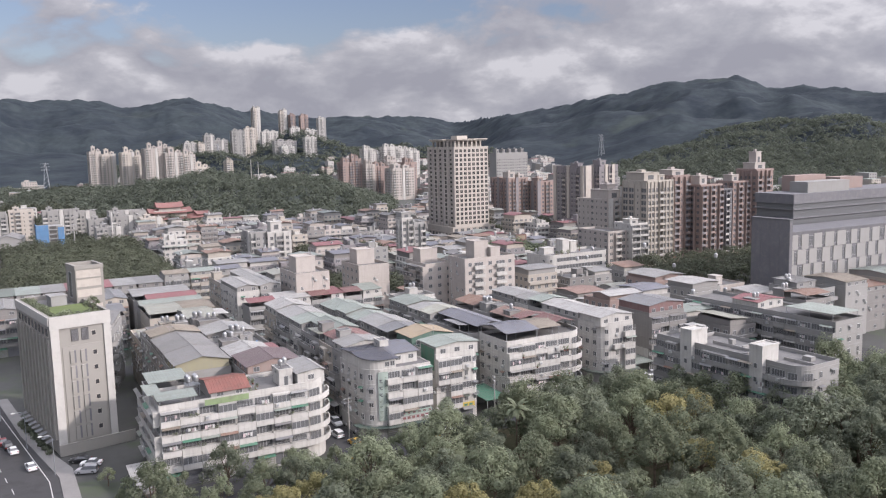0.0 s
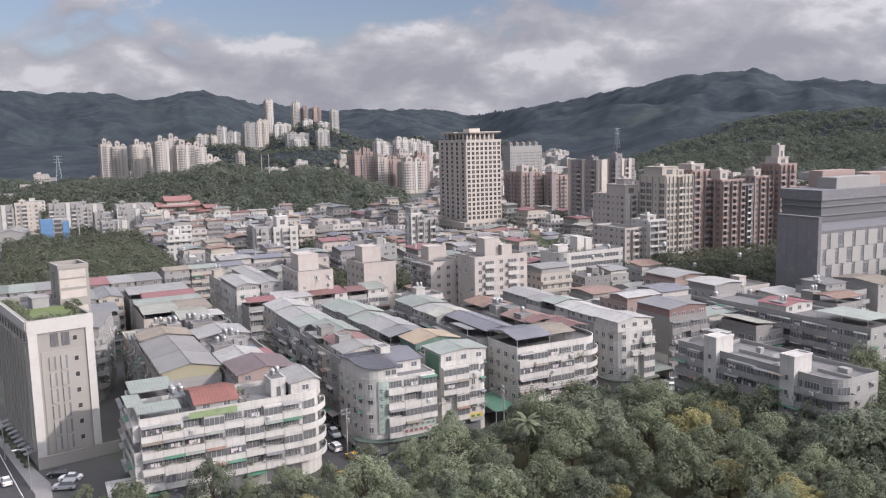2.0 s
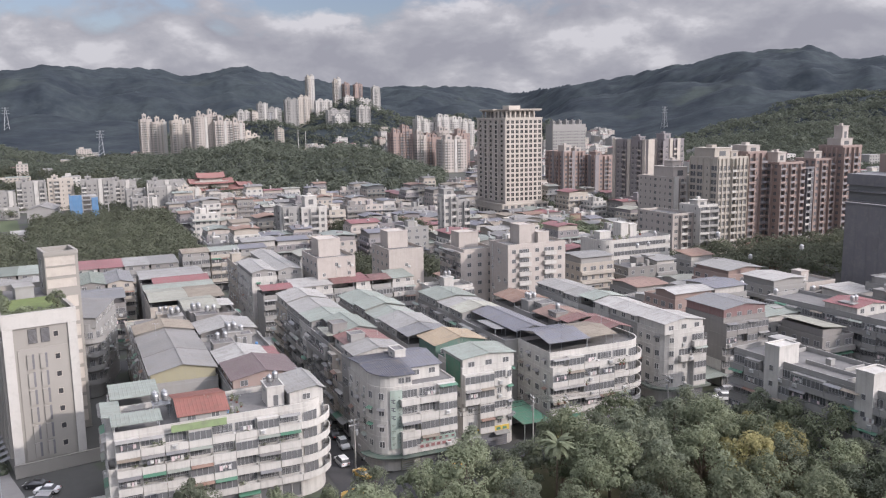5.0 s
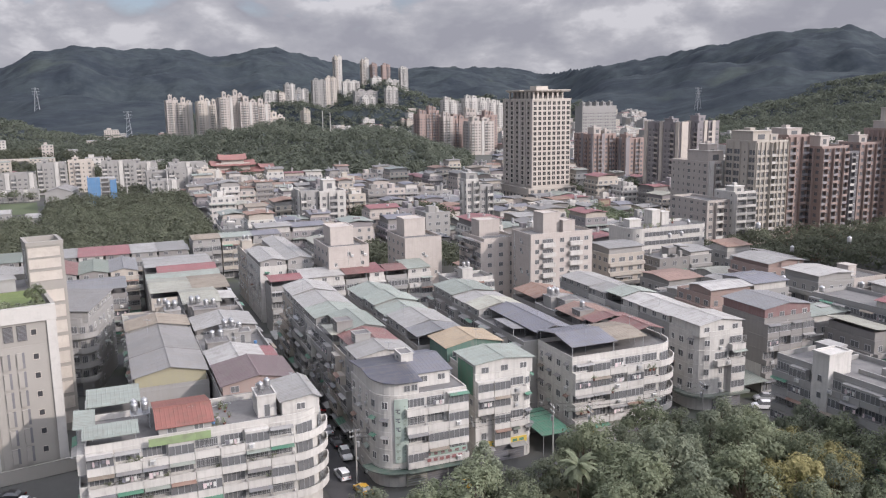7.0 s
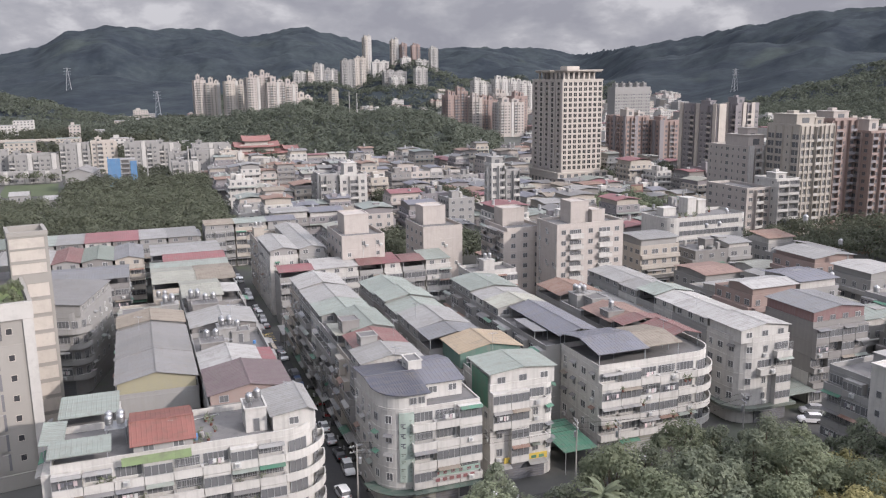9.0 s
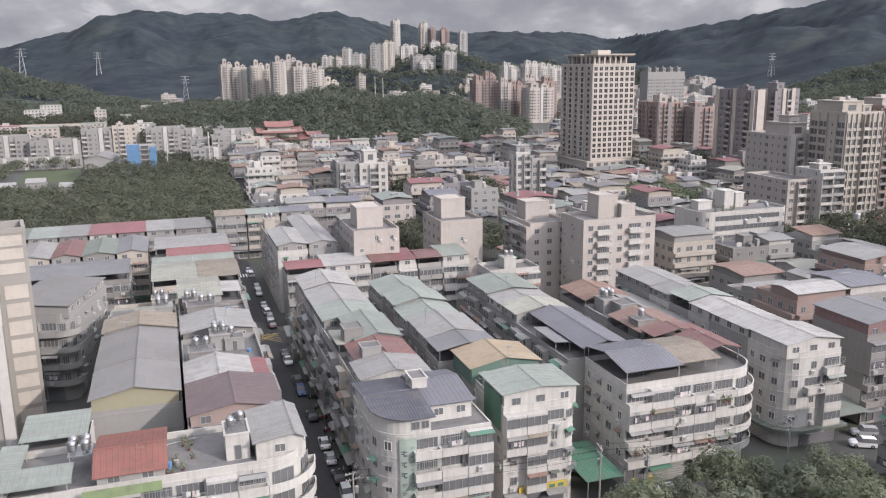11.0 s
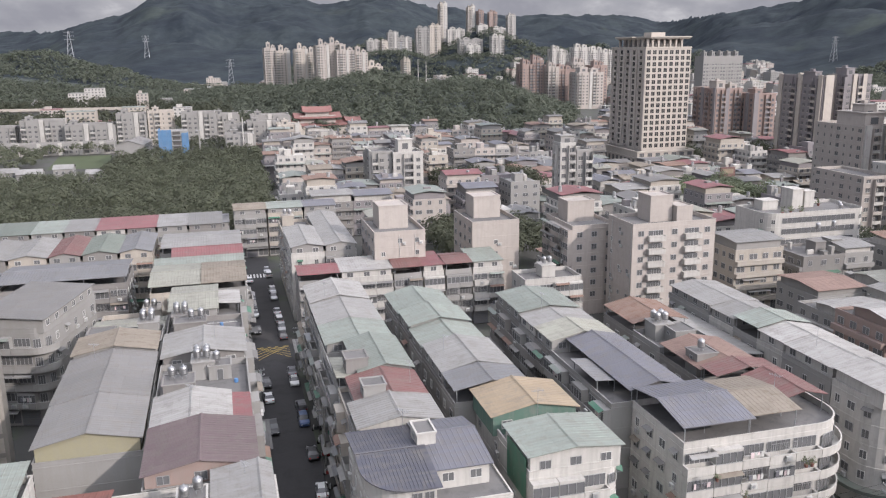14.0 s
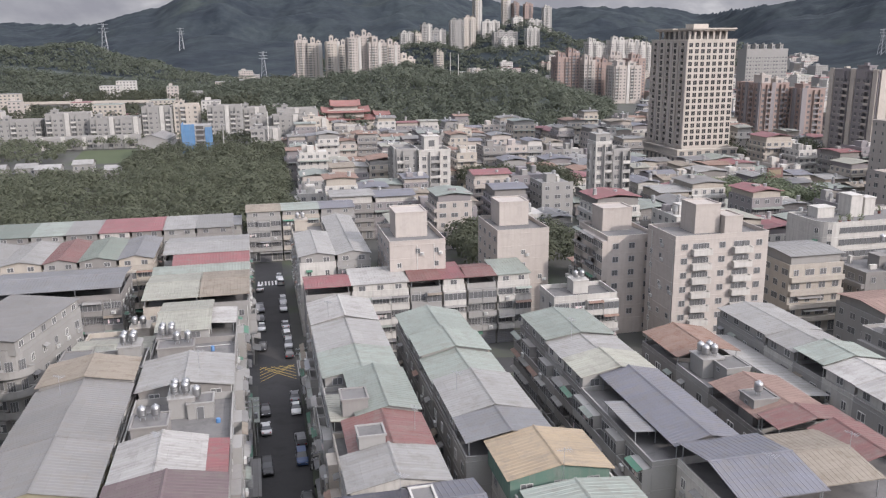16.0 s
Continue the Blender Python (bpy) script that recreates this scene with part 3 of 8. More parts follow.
def dress(root, side, w, d, floors, fh, ground, style, wall, rng, detail=1.0, bay=None, z0=0.0, u0=0.0, u1=None):
    """Windows, balconies, coolers and awnings on one side of a building."""
    length = w if side in "SN" else d
    u1 = length if u1 is None else u1
    span = u1 - u0
    a = SIDE[side]

    def put(name, me, u, z, out=0.0, label=""):
        x, y = along(side, w, d, u, out)
        return part(name, me, root, (x, y, z), a, label)

    n = max(1, round(span / (bay or 3.6)))
    bw = span / n
    size = round(bw - 0.02, 2)
    for k in range(floors):
        z = z0 + (0 if k == 0 else ground + (k - 1) * fh)
        for j in range(n):
            u = u0 + bw * (j + 0.5)
            r = rng.random()
            if k == 0 and ground > 0 and z0 == 0:
                if style in ("balcony", "mixed"):
                    q = rng.randrange(4)
                    shop = put("shop_front", shop_mesh(size, q), u, 0)
                    if rng.random() < 0.6:
                        part("canopy", canopy_mesh(size, q), shop)
                elif r < 0.5:
                    put("window", window_mesh(1.2, 1.1, 1, rng.randrange(2)), u, 1.0)
                continue
            if style == "balcony" or (style == "mixed" and r < 0.55):
                if rng.random() < 0.35:
                    put("closed_balcony", glazed_mesh(size, wall), u, z)
                else:
                    bal = put("balcony", balcony_mesh(size, wall), u, z)
                    if rng.random() < 0.5:
                        part("grille", grille_mesh(size), bal)
                    put("balcony_door", window_mesh(round(bw * 0.9, 1), 2.4, max(2, int(bw / 0.9)), 0, False), u, z + 0.12)
                q = rng.random()
                if q < 0.16:
                    put("air_conditioner", aircon_mesh(), u + rng.uniform(-1, 1), z + 0.3, 1.16)
                elif q < 0.6:
                    put("awning", awning_mesh(round(size * 0.96, 2), rng.choice(("silver", "dull", "lattice", "grey", "dull", "pale", "silver", "rust", "green"))), u, z + 2.9, 1.1)
                if rng.random() < 0.16:
                    put("washing", washing_mesh(rng.randrange(3)), u, z + 1.2, 1.3)
            elif style in ("windows", "mixed", "tidy"):
                ww = 1.5 if r < 0.6 else 1.0
                if style == "tidy":
                    ww = 1.4
                put("window", window_mesh(ww, 1.3, 1, 0 if style == "tidy" else rng.randrange(2)), u, z + 0.95)
                q = rng.random()
                if style != "tidy":
                    if q < 0.3:
                        put("awning", awning_mesh(ww + 0.4, rng.choice(("silver", "dull", "lattice", "grey", "dull", "pale", "silver", "rust", "green"))), u, z + 2.4)
                    if q > 0.66:
                        put("air_conditioner", aircon_mesh(), u + rng.uniform(-0.3, 0.3), z + 0.12)
            elif style == "sparse" and r < 0.45:
                put("window", window_mesh(1.0, 1.1, 1, rng.randrange(2)), u, z + 1.0)
                if rng.random() < 0.4:
                    put("air_conditioner", aircon_mesh(), u + 0.9, z + 0.6)
    if style in ("balcony", "mixed", "sparse") and detail > 0.6:
        top = ground + (floors - 1) * fh
        for _ in range(rng.randrange(0, 3)):
            u = rng.uniform(u0 + 0.3, u1 - 0.3)
            put("drain_pipe", cached(("pipe", round(top, 1)), lambda: pipe_mesh(top)), u, 0, 0.08)


def pipe_mesh(h):
    b = MB()
    b.cyl(0, 0, 0.2, h, 0.06, 6)
    return b.mesh("drain_pipe", PLASTIC)


def shop_mesh(w, kind):
    def make():
        b, x = MB(), w / 2
        rows = [0, 0.1] + [0.1 + 0.21 * k for k in range(1, 12)] + [2.75, 3.4]
        xs = [-x, -x + 0.22, x - 0.22, x] if kind < 2 else [-x, -x + 0.22, -0.05, 0.05, x - 0.22, x]
        if kind >= 2:
            rows = [0, 0.4, 2.75, 3.4]
        panel(b, xs, rows, lambda i, j: i % 2 == 1 and 0 < j < len(rows) - 2 and (kind >= 2 or j % 2 == 1), -0.22, -0.16 if kind < 2 else -0.05, 0.0, 0, 1)
        return b.mesh("shop_front", (TIN["cream"], TIN["grey"], TIN["white"], CONC)[kind], (FRAME, TIN["blue"], GLASS, GLASS)[kind])
    return cached(("shop", w, kind), make)


def canopy_mesh(w, kind):
    def make():
        b, x = MB(), w / 2
        b.slab((-x, -1.7, 2.85), (x, -1.7, 2.85), (x, 0, 3.3), (-x, 0, 3.3), 0.06)
        return b.mesh("canopy", (TIN["green"], TIN["silver"], TIN["grey"], TIN["silver"])[kind])
    return cached(("canopy", w, kind), make)


def washing_mesh(kind):
    def make():
        r, b = random.Random(kind), MB()
        b.box(-1.1, -0.02, 0.9, 1.1, 0.02, 0.93, 1)
        x = -1.0
        while x < 0.9:
            ww, hh = r.uniform(0.25, 0.5), r.uniform(0.4, 0.8)
            b.box(x, -0.03, 0.9 - hh, x + ww, 0.03, 0.9, r.choice((0, 0, 2, 3)))
            x += ww + r.uniform(0.03, 0.2)
        return b.mesh("washing", CLOTH, GALV, FRAME_W, TIN["blue"])
    return cached(("wash", kind), make)


def add_roof(root, x, y, w, d, z, col, axis="y", kind="gable", rise=0.9, lift=2.5, room=None, peak=0.5, rng=random, wins="S", ridge=True):
    """A sheet roof on posts or walls over part of a flat top, all in the building's own frame."""
    top = part("tin_roof", tin_roof_mesh(w, d, rise, col, axis, kind, peak=peak), root, (x, y, z + lift))
    if kind == "gable" and ridge:
        part("ridge_cap", ridge_mesh(w, d, rise, axis, peak, col=col), top)
    if room:
        part("roof_room", gable_mesh(w, d, rise if kind == "gable" else 0.12, room, axis, peak, lift), root, (x, y, z + lift))
        for side in wins:
            length = w if side in "SN" else d
            for k in range(max(1, int(length / 3.2))):
                u = length * (k + 0.5) / max(1, int(length / 3.2))
                px, py = along(side, w, d, u, -0.04)
                part("window", window_mesh(1.4, 1.1, 1, rng.randrange(2), False), root, (x + px, y + py, z + 0.9), SIDE[side])
    else:
        post = cached(("post", lift), lambda: post_mesh(lift))
        nx, ny = max(1, int(w / 6.5)), max(1, int(d / 6.5))
        for i in range(nx + 1):
            for j in range(ny + 1):
                if i in (0, nx) or j in (0, ny):
                    part("post", post, root, (x + 0.1 + (w - 0.2) * i / nx, y + 0.1 + (d - 0.2) * j / ny, z))


def post_mesh(h):
    b = MB()
    b.box(-0.05, -0.05, 0, 0.05, 0.05, h)
    return b.mesh("post", GALV)


def body_mesh(pts, h, wall, levels, para=0.95, course=0.06):
    """Upright walls on a plan, a slab edge at each floor, a parapet and a deck inside it, in one skin."""
    steps = [(0, 0, 0)]
    for z in levels:
        steps += [(0, z - 0.14, 0), (course, z - 0.14, 0), (course, z + 0.06, 0), (0.0, z + 0.06, 0)]
    if para:
        steps += [(0.0, h + para - 0.1, 0), (0.05, h + para - 0.1, 0), (0.05, h + para, 0), (-0.16, h + para, 0), (-0.16, h + 0.07, 0)]
    return loops_mesh("wall", pts, steps, [W[wall], ROOFDECK], 1)


def rounded(w, d, corners, steps=6):
    """A w x d plan whose named corners are rounded: {"SW": radius}."""
    out = []
    for key, cx, cy, a0 in (("SW", 0, 0, 180), ("SE", w, 0, 270), ("NE", w, d, 0), ("NW", 0, d, 90)):
        r = corners.get(key, 0)
        if not r:
            out.append((cx, cy))
            continue
        mx, my = cx + (r if cx == 0 else -r), cy + (r if cy == 0 else -r)
        out += [(mx + r * math.cos(radians(a0 + 90 * k / steps)), my + r * math.sin(radians(a0 + 90 * k / steps))) for k in range(steps + 1)]
    return out


def apartment(x0, y0, x1, y1, floors=5, wall="white", sides=None, roofs=(), label="", seed=0, ground=3.5, fh=3.05, head=True, tanks=2, bay=None, turn=0.0, plants=2, name="apartment_building", para=0.95, group="", cat="building", round_at=None, wrap=True):
    """One walk-up block of flats with its dressed sides and what is built on its roof."""
    round_at = round_at or {}
    rng = random.Random(seed * 7 + int(x0 * 3) + int(y0))
    w, d = x1 - x0, y1 - y0
    h = ground + (floors - 1) * fh
    root = thing(name, (x0, y0, 0), label, cat, group, turn)
    part("wall", body_mesh(rounded(w, d, round_at), h, wall, [ground + k * fh for k in range(floors)], para=para), root)
    for side, style in (sides or {}).items():
        ends = {"S": ("SW", "SE"), "E": ("SE", "NE"), "N": ("NE", "NW"), "W": ("NW", "SW")}[side]
        length = w if side in "SN" else d
        dress(root, side, w, d, floors, fh, ground, style, wall, rng, bay=bay, u0=round_at.get(ends[0], 0), u1=length - round_at.get(ends[1], 0))
    for key, r in round_at.items():
        a0 = {"SW": 225, "SE": 315, "NE": 45, "NW": 135}[key]
        mx, my = (r if "W" in key else w - r), (r if "S" in key else d - r)
        band = wrap and any((sides or {}).get(q) == "balcony" for q in key)
        for k in range(1, floors):
            if band:
                fan = [(0.0, 0.0)] + [((r + 1.15) * math.cos(radians(a0 - 44.8 + g * 11.2)), (r + 1.15) * math.sin(radians(a0 - 44.8 + g * 11.2))) for g in range(9)]
                part("corner_balcony", cached(("fan", r, key, wall), lambda: loops_mesh("corner_balcony", fan, [(0, -0.14, 0), (0, 0.98, 0), (0.04, 0.98, 0), (0.04, 1.08, 0), (-0.14, 1.08, 0), (-0.14, 0.0, 0)], [W[wall]], 0, True)),
                     root, (mx, my, ground + (k - 1) * fh))
            for da in (-24, 22) if wrap else (-30, 2):
                a = radians(a0 + da)
                q = r * 0.995
                if band:
                    part("balcony_door", window_mesh(round(r * 0.5, 1), 2.2, 2, 0, False), root, (mx + q * math.cos(a), my + q * math.sin(a), ground + (k - 1) * fh + 0.15), a0 + da + 90)
                    continue
                part("window", window_mesh(1.1, 1.3, 1, rng.randrange(2)), root, (mx + q * math.cos(a), my + q * math.sin(a), ground + (k - 1) * fh + 0.95), a0 + da + 90)
                if rng.random() < 0.5:
                    part("awning", awning_mesh(1.5, rng.choice(("silver", "dull", "grey", "green"))), root, (mx + q * math.cos(a), my + q * math.sin(a), ground + (k - 1) * fh + 2.4), a0 + da + 90)
    for r in roofs:
        add_roof(root, *r["at"], h, r["col"], r.get("axis", "y"), r.get("kind", "gable"), r.get("rise", 0.9), r.get("lift", 2.5), r.get("room"), r.get("peak", 0.5), rng, r.get("wins", "S"))
    free = Matrix.Translation((x0, y0, 0)) @ Matrix.Rotation(radians(turn), 4, "Z")
    if head:
        hw, hd, hh = min(3.2, w * 0.4), min(4.0, d * 0.4), 2.7
        hx, hy = rng.uniform(0.3, w - hw - 0.3), rng.uniform(d * 0.4, d - hd - 0.3)
        head_box = loops_mesh("stair_head", [(hx, hy), (hx + hw, hy), (hx + hw, hy + hd), (hx, hy + hd)],
                              [(0, h, 0), (0, h + hh, 0), (0.15, h + hh, 0), (0.15, h + hh + 0.2, 0)], [W[wall]], 0)
        part("stair_head", head_box, root)
        for k in range(tanks):
            p = free @ Vector((hx + 0.8 + (k % 2) * 1.35, hy + 0.9 + (k // 2) * 1.35, h + hh + 0.2))
            water_tank(*p)
    return root


# ---- ground: one sheet, flat under the town, rising to hills and mountains ----
EYE0 = (25.0, 40.0)
# far skyline as degrees of bearing (clockwise from +y) and height in degrees over the eye level
SKYLINE = [(-40, 2.0), (-20, 1.6), (-14, 1.2), (-9, 1.1), (-5.5, 1.9), (-2.5, 3.1), (0, 3.45), (2.5, 3.3), (5, 3.35), (8, 2.85), (11.2, 3.4),
           (15.5, 2.5), (20, 1.95), (24, 1.95), (27, 1.9), (29.5, 1.45), (33, 1.85), (36, 2.25), (40, 3.05), (44.5, 3.8), (48, 3.95),
           (50.5, 2.95), (53, 3.05), (57, 2.5), (62, 2.7), (72, 2.0), (90, 0.4)]
RANGE = [(-40, 4000), (-12, 4000), (-7, 3000), (10, 3300), (22, 3900), (29, 4300), (34, 3000), (45, 2700), (60, 2500), (90, 2500)]


def table(rows, a):
    for (p, u), (q, v) in zip(rows, rows[1:]):
        if a <= q:
            s = max(0.0, min(1.0, (a - p) / (q - p)))
            s = s * s * (3 - 2 * s)
            return u + (v - u) * s
    return rows[-1][1]


HILLS = [  # bearing, distance, radius across, radius in depth, height
    (12.4, 850, 75, 120, 37), (16.8, 830, 70, 120, 29), (19.8, 790, 40, 90, 18), (8.6, 880, 60, 90, 25), (4.5, 1060, 110, 110, 12),
    (20, 1950, 300, 220, 62), (26, 2050, 210, 220, 84), (15.5, 1900, 240, 180, 58),
    (13.0, 1590, 150, 90, 47), (17.6, 1535, 150, 70, 42), (18.8, 1770, 130, 110, 84),
    (52.5, 1500, 210, 330, 70), (46, 1720, 160, 220, 26), (60, 1300, 240, 260, 46), (37, 2200, 300, 200, 20),
    (-9.6, 1430, 120, 190, 58), (-16, 1380, 240, 200, 62), (-5.6, 1400, 70, 130, 34), (3, 2000, 260, 200, 22), (9, 1750, 200, 200, 24),
]


def hill(x, y, r, a):
    """Height of the separate wooded hills."""
    z = -0.08
    for b, dist, ra, rd, h in HILLS:
        u, v = math.radians(a - b) * r / ra, (r - dist) / rd
        q = u * u + v * v
        if q < 6:
            z = max(z, h * math.exp(-q * 0.9) * (1 + 0.30 * noise.fractal(Vector((x / 130, y / 130, 5)), 0.9, 2.1, 3)) - 0.4)
    return z


def land(x, y):
    """Height of the ground."""
    dx, dy = x - EYE0[0], y - EYE0[1]
    r, a = math.hypot(dx, dy), math.degrees(math.atan2(dx, dy))
    if r < 600 or abs(a - 25) > 80:
        return -0.08
    z = hill(x, y, r, a)
    rr = table(RANGE, a)
    top = 64 + rr * math.tan(math.radians(table(SKYLINE, a)))
    s = (r - rr * 0.42) / (rr * 0.58)
    if s > 0:
        s = min(s, 1.0) if r < rr else max(0.0, 1 - (r - rr) / 900)
        p = Vector((x / 520, y / 520, 0.3))
        n = noise.fractal(p, 0.9, 2.1, 5)
        rid = 1 - abs(noise.noise(Vector((x / 340, y / 340, 3))))
        e = s * s * (1.55 - 0.55 * s)
        z = max(z, z + (top - 1) * (e + e * (1 - e) * (1.1 * n + 0.95 * (rid - 0.75))) + 11 * e * noise.fractal(Vector((x / 70, y / 70, 1)), 0.8, 2, 4))
    return z


def make_land():
    bearings = [-180 + 4 * k for k in range(39)] + [-24 + 0.22 * k for k in range(410)] + [66.5 + 4 * k for k in range(29)]
    radii = [0, 60, 150, 300, 450, 560, 600, 620] + [640 + 22 * k for k in range(60)] + [1960 + 24 * k for k in range(114)]
    vs, fs = [], []
    nb = len(bearings)
    for r in radii:
        for a in bearings:
            x, y = EYE0[0] + r * math.sin(radians(a)), EYE0[1] + r * math.cos(radians(a))
            vs.append((x, y, land(x, y)))
    for i in range(len(radii) - 1):
        for j in range(nb):
            k = (j + 1) % nb
            fs.append((i * nb + j, i * nb + k, (i + 1) * nb + k, (i + 1) * nb + j))
    me = bpy.data.meshes.new("ground")
    me.from_pydata(vs, [], fs)
    me.materials.append(LAND)
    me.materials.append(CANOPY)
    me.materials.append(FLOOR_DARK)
    mi = []
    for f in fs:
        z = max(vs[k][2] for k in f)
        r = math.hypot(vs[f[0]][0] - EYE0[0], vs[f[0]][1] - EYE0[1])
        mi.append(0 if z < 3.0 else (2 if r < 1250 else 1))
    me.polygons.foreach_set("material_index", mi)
    me.polygons.foreach_set("use_smooth", [True] * len(fs))
    me.update()
    return tagged(new("ground", me), "flat town ground rising to forested hills and mountains", "ground", kind="structure")


make_land()


def sheet(name, pts, z, mat, label, cat, thick=0.0):
    b = MB()
    if thick:
        b.prism(pts, z - thick, z)
    else:
        b.poly([(x, y, z) for x, y in pts])
    return tagged(new(name, b.mesh(name, mat)), label, cat, kind="structure")


# roads
sheet("road", [(60.2, 120), (67.8, 120), (67.8, 343), (60.2, 343)], 0.0, ASPHALT, "narrow dark asphalt street between parked cars", "road")
sheet("road", [(-4.0, 60), (60.196, 148), (60.196, 159), (5.0, 159)], 0.004, ASPHALT, "dark asphalt street along the park", "road")
sheet("road", [(67.804, 150), (97, 154.8), (137, 154.8), (150, 146), (230, 142), (230, 157), (100, 160), (67.804, 159)], 0.004, ASPHALT, "dark asphalt street along the park", "road")
sheet("road", [(-60, 60), (7.4, 60), (7.4, 178), (1.4, 210), (-3.2, 245), (-26, 420), (-70, 420), (-60, 200)], 0.008, ASPHALT, "wide asphalt avenue with lane markings", "road")
sheet("road", [(20, 252), (60.19, 252), (60.19, 262), (20, 262)], 0.004, ASPHALT, "dark asphalt side street", "road")
sheet("road", [(67.81, 254), (190, 232), (190, 240), (67.81, 262)], 0.004, ASPHALT, "dark asphalt side street", "road")
sheet("park_ground", [(8, 60), (240, 40), (240, 139), (150, 144), (137, 154.7), (97, 154.7), (67, 147.5), (61, 147), (20, 90)], 0.05, SOIL, "shaded soil and grass of the park", "grass")

# ---- blocks of flats by the street ----
G = "blocks of flats"


def row(x0, x1, ys, walls, sides, roofs, label, floors=5, seed=0, group=G):
    """Neighbouring houses along a street, one after the other; a roof of None leaves an open terrace."""
    r = random.Random(seed)
    for k, ((a, b), rf) in enumerate(zip(zip(ys, ys[1:]), roofs)):
        w, d = x1 - x0, b - a
        fh = 3.05 + r.uniform(-0.08, 0.08)
        if rf is None:
            apartment(x0, a, x1, b - 0.02, floors, walls[k % len(walls)], sides, [], "walk-up block of flats with an open stained roof terrace", seed + k, head=True, tanks=4, group=group, para=1.0, fh=fh)
            continue
        col, kind, rise, room, axis = rf[:5]
        part_w = rf[5] if len(rf) > 5 else (0.3, w - 0.6)
        top = [dict(at=(part_w[0], 0.25, part_w[1], d - 0.5), col=col, kind=kind, rise=rise, room=room, axis=axis, lift=r.uniform(2.1, 2.7), wins="WE" if room == "olive" else "SWE")]
        if len(rf) > 6 and rf[6]:
            top.append(dict(at=rf[6][:4], col=rf[6][4], kind="mono", rise=0.3, room=None, axis="y", lift=1.9))
        apartment(x0, a, x1, b - 0.02, floors, walls[k % len(walls)], sides, top, label % NAMES[col], seed + k, head=len(rf) == 6, tanks=2, group=group, para=0.7, fh=fh)


NAMES = {"silver": "silver", "white": "white", "pale": "pale green", "grey": "grey", "navy": "navy blue", "blue": "grey-blue", "brown": "red-brown", "red": "faded red",
         "sand": "sand-coloured", "salmon": "rusty salmon", "cream": "cream", "lattice": "weathered brown", "rust": "rusted", "green": "green", "tile": "red clay tile", "blueblue": "bright blue", "moss": "mossy green", "ash": "ash grey", "dull": "dull grey", "plum": "plum-brown"}

LBL = "walk-up block of flats with a %s sheet roof"
# rows east of the street, their sheds on the roofs
row(69.6, 80.6, [178.5, 186.4, 195.6, 209.5, 219.4, 231.6, 243.4], ["grey", "cream", "grey", "white"], {"W": "mixed", "E": "windows"},
    [("silver", "gable", 1.1, "white", "y"), ("brown", "gable", 1.2, "white", "y", (1.4, 9.3), None), ("pale", "gable", 1.0, "grey", "y", (3.2, 7.6), (0.2, 0.3, 3.0, 7.4, "cream")), ("pale", "gable", 1.0, "grey", "y"),
     ("silver", "gable", 1.1, "grey", "y"), ("white", "gable", 1.3, "white", "y")], LBL, seed=10)
row(83.9, 94.6, [185.6, 192.4, 204, 213, 221.5, 234], ["grey", "dark"], {"W": "windows", "E": "balcony", "N": "windows"},
    [("grey", "gable", 1.0, None, "y"), ("silver", "gable", 1.2, "grey", "y"), ("pale", "gable", 1.3, "grey", "y"), ("pale", "gable", 1.2, "grey", "y"), ("pale", "gable", 1.3, "grey", "y")], LBL, seed=20)
row(104.2, 115.6, [180, 201.4, 208.6, 216, 228.4], ["grey", "dark"], {"W": "balcony", "N": "windows"},
    [("blue", "gable", 1.0, None, "y", (3.0, 8.0), (0.2, 5.0, 2.8, 8.0, "grey")), ("cream", "gable", 1.2, "grey", "y"), ("silver", "gable", 0.8, "white", "y"), ("pale", "gable", 0.9, "grey", "y")], LBL, seed=30)
row(120.4, 130.6, [180.5, 184.6, 196, 205, 216], ["grey", "dark"], {"W": "windows", "N": "windows"},
    [("brown", "gable", 0.9, None, "y"), ("salmon", "gable", 1.1, None, "y"), None, ("rust", "gable", 1.1, None, "y")], LBL, seed=40)
row(138.2, 148.2, [179, 190, 196.4, 203, 210.2, 224], ["grey", "white"], {"W": "windows", "S": "windows"},
    [("white", "gable", 1.0, "white", "y"), ("white", "gable", 1.0, "white", "y"), ("pale", "gable", 1.0, None, "y"), ("silver", "gable", 1.0, "grey", "y"), ("silver", "gable", 0.7, "grey", "y")], LBL, seed=50)
# west block
row(32.0, 44.4, [184, 196.5, 205, 214, 222.5, 231], ["grey", "grey", "dark"], {"W": "windows", "S": "blank"},
    [("dull", "gable", 1.4, "olive", "y"), ("dull", "gable", 1.4, "grey", "y"), ("dull", "gable", 1.3, "grey", "y"), ("lattice", "gable", 1.2, "grey", "y"), None], "block of flats with a long %s sheet roof", 5, seed=60)
row(45.0, 57.6, [173.2, 185.5, 196, 210.5, 222, 234, 250], ["grey", "dark", "grey"], {"E": "mixed", "S": "windows"},
    [("plum", "gable", 1.2, "brick", "y"), ("white", "gable", 1.2, "white", "y", (0.3, 9.4), (9.9, 0.4, 2.2, 9, "red")), None, ("silver", "gable", 1.1, "dark", "y"), None, ("cream", "gable", 0.8, "grey", "x", (0.3, 8.0), (8.4, 4, 3.8, 8, "white"))], LBL, seed=70)
apartment(32.0, 231.5, 44.4, 250, 4, "cream", {"W": "windows", "S": "windows", "N": "balcony"}, [dict(at=(0.3, 1, 11.6, 9), col="cream", axis="x", kind="gable", rise=0.7, lift=2.4, room=None)], "cream block of flats with a cream sheet roof", 79, head=True, group=G)

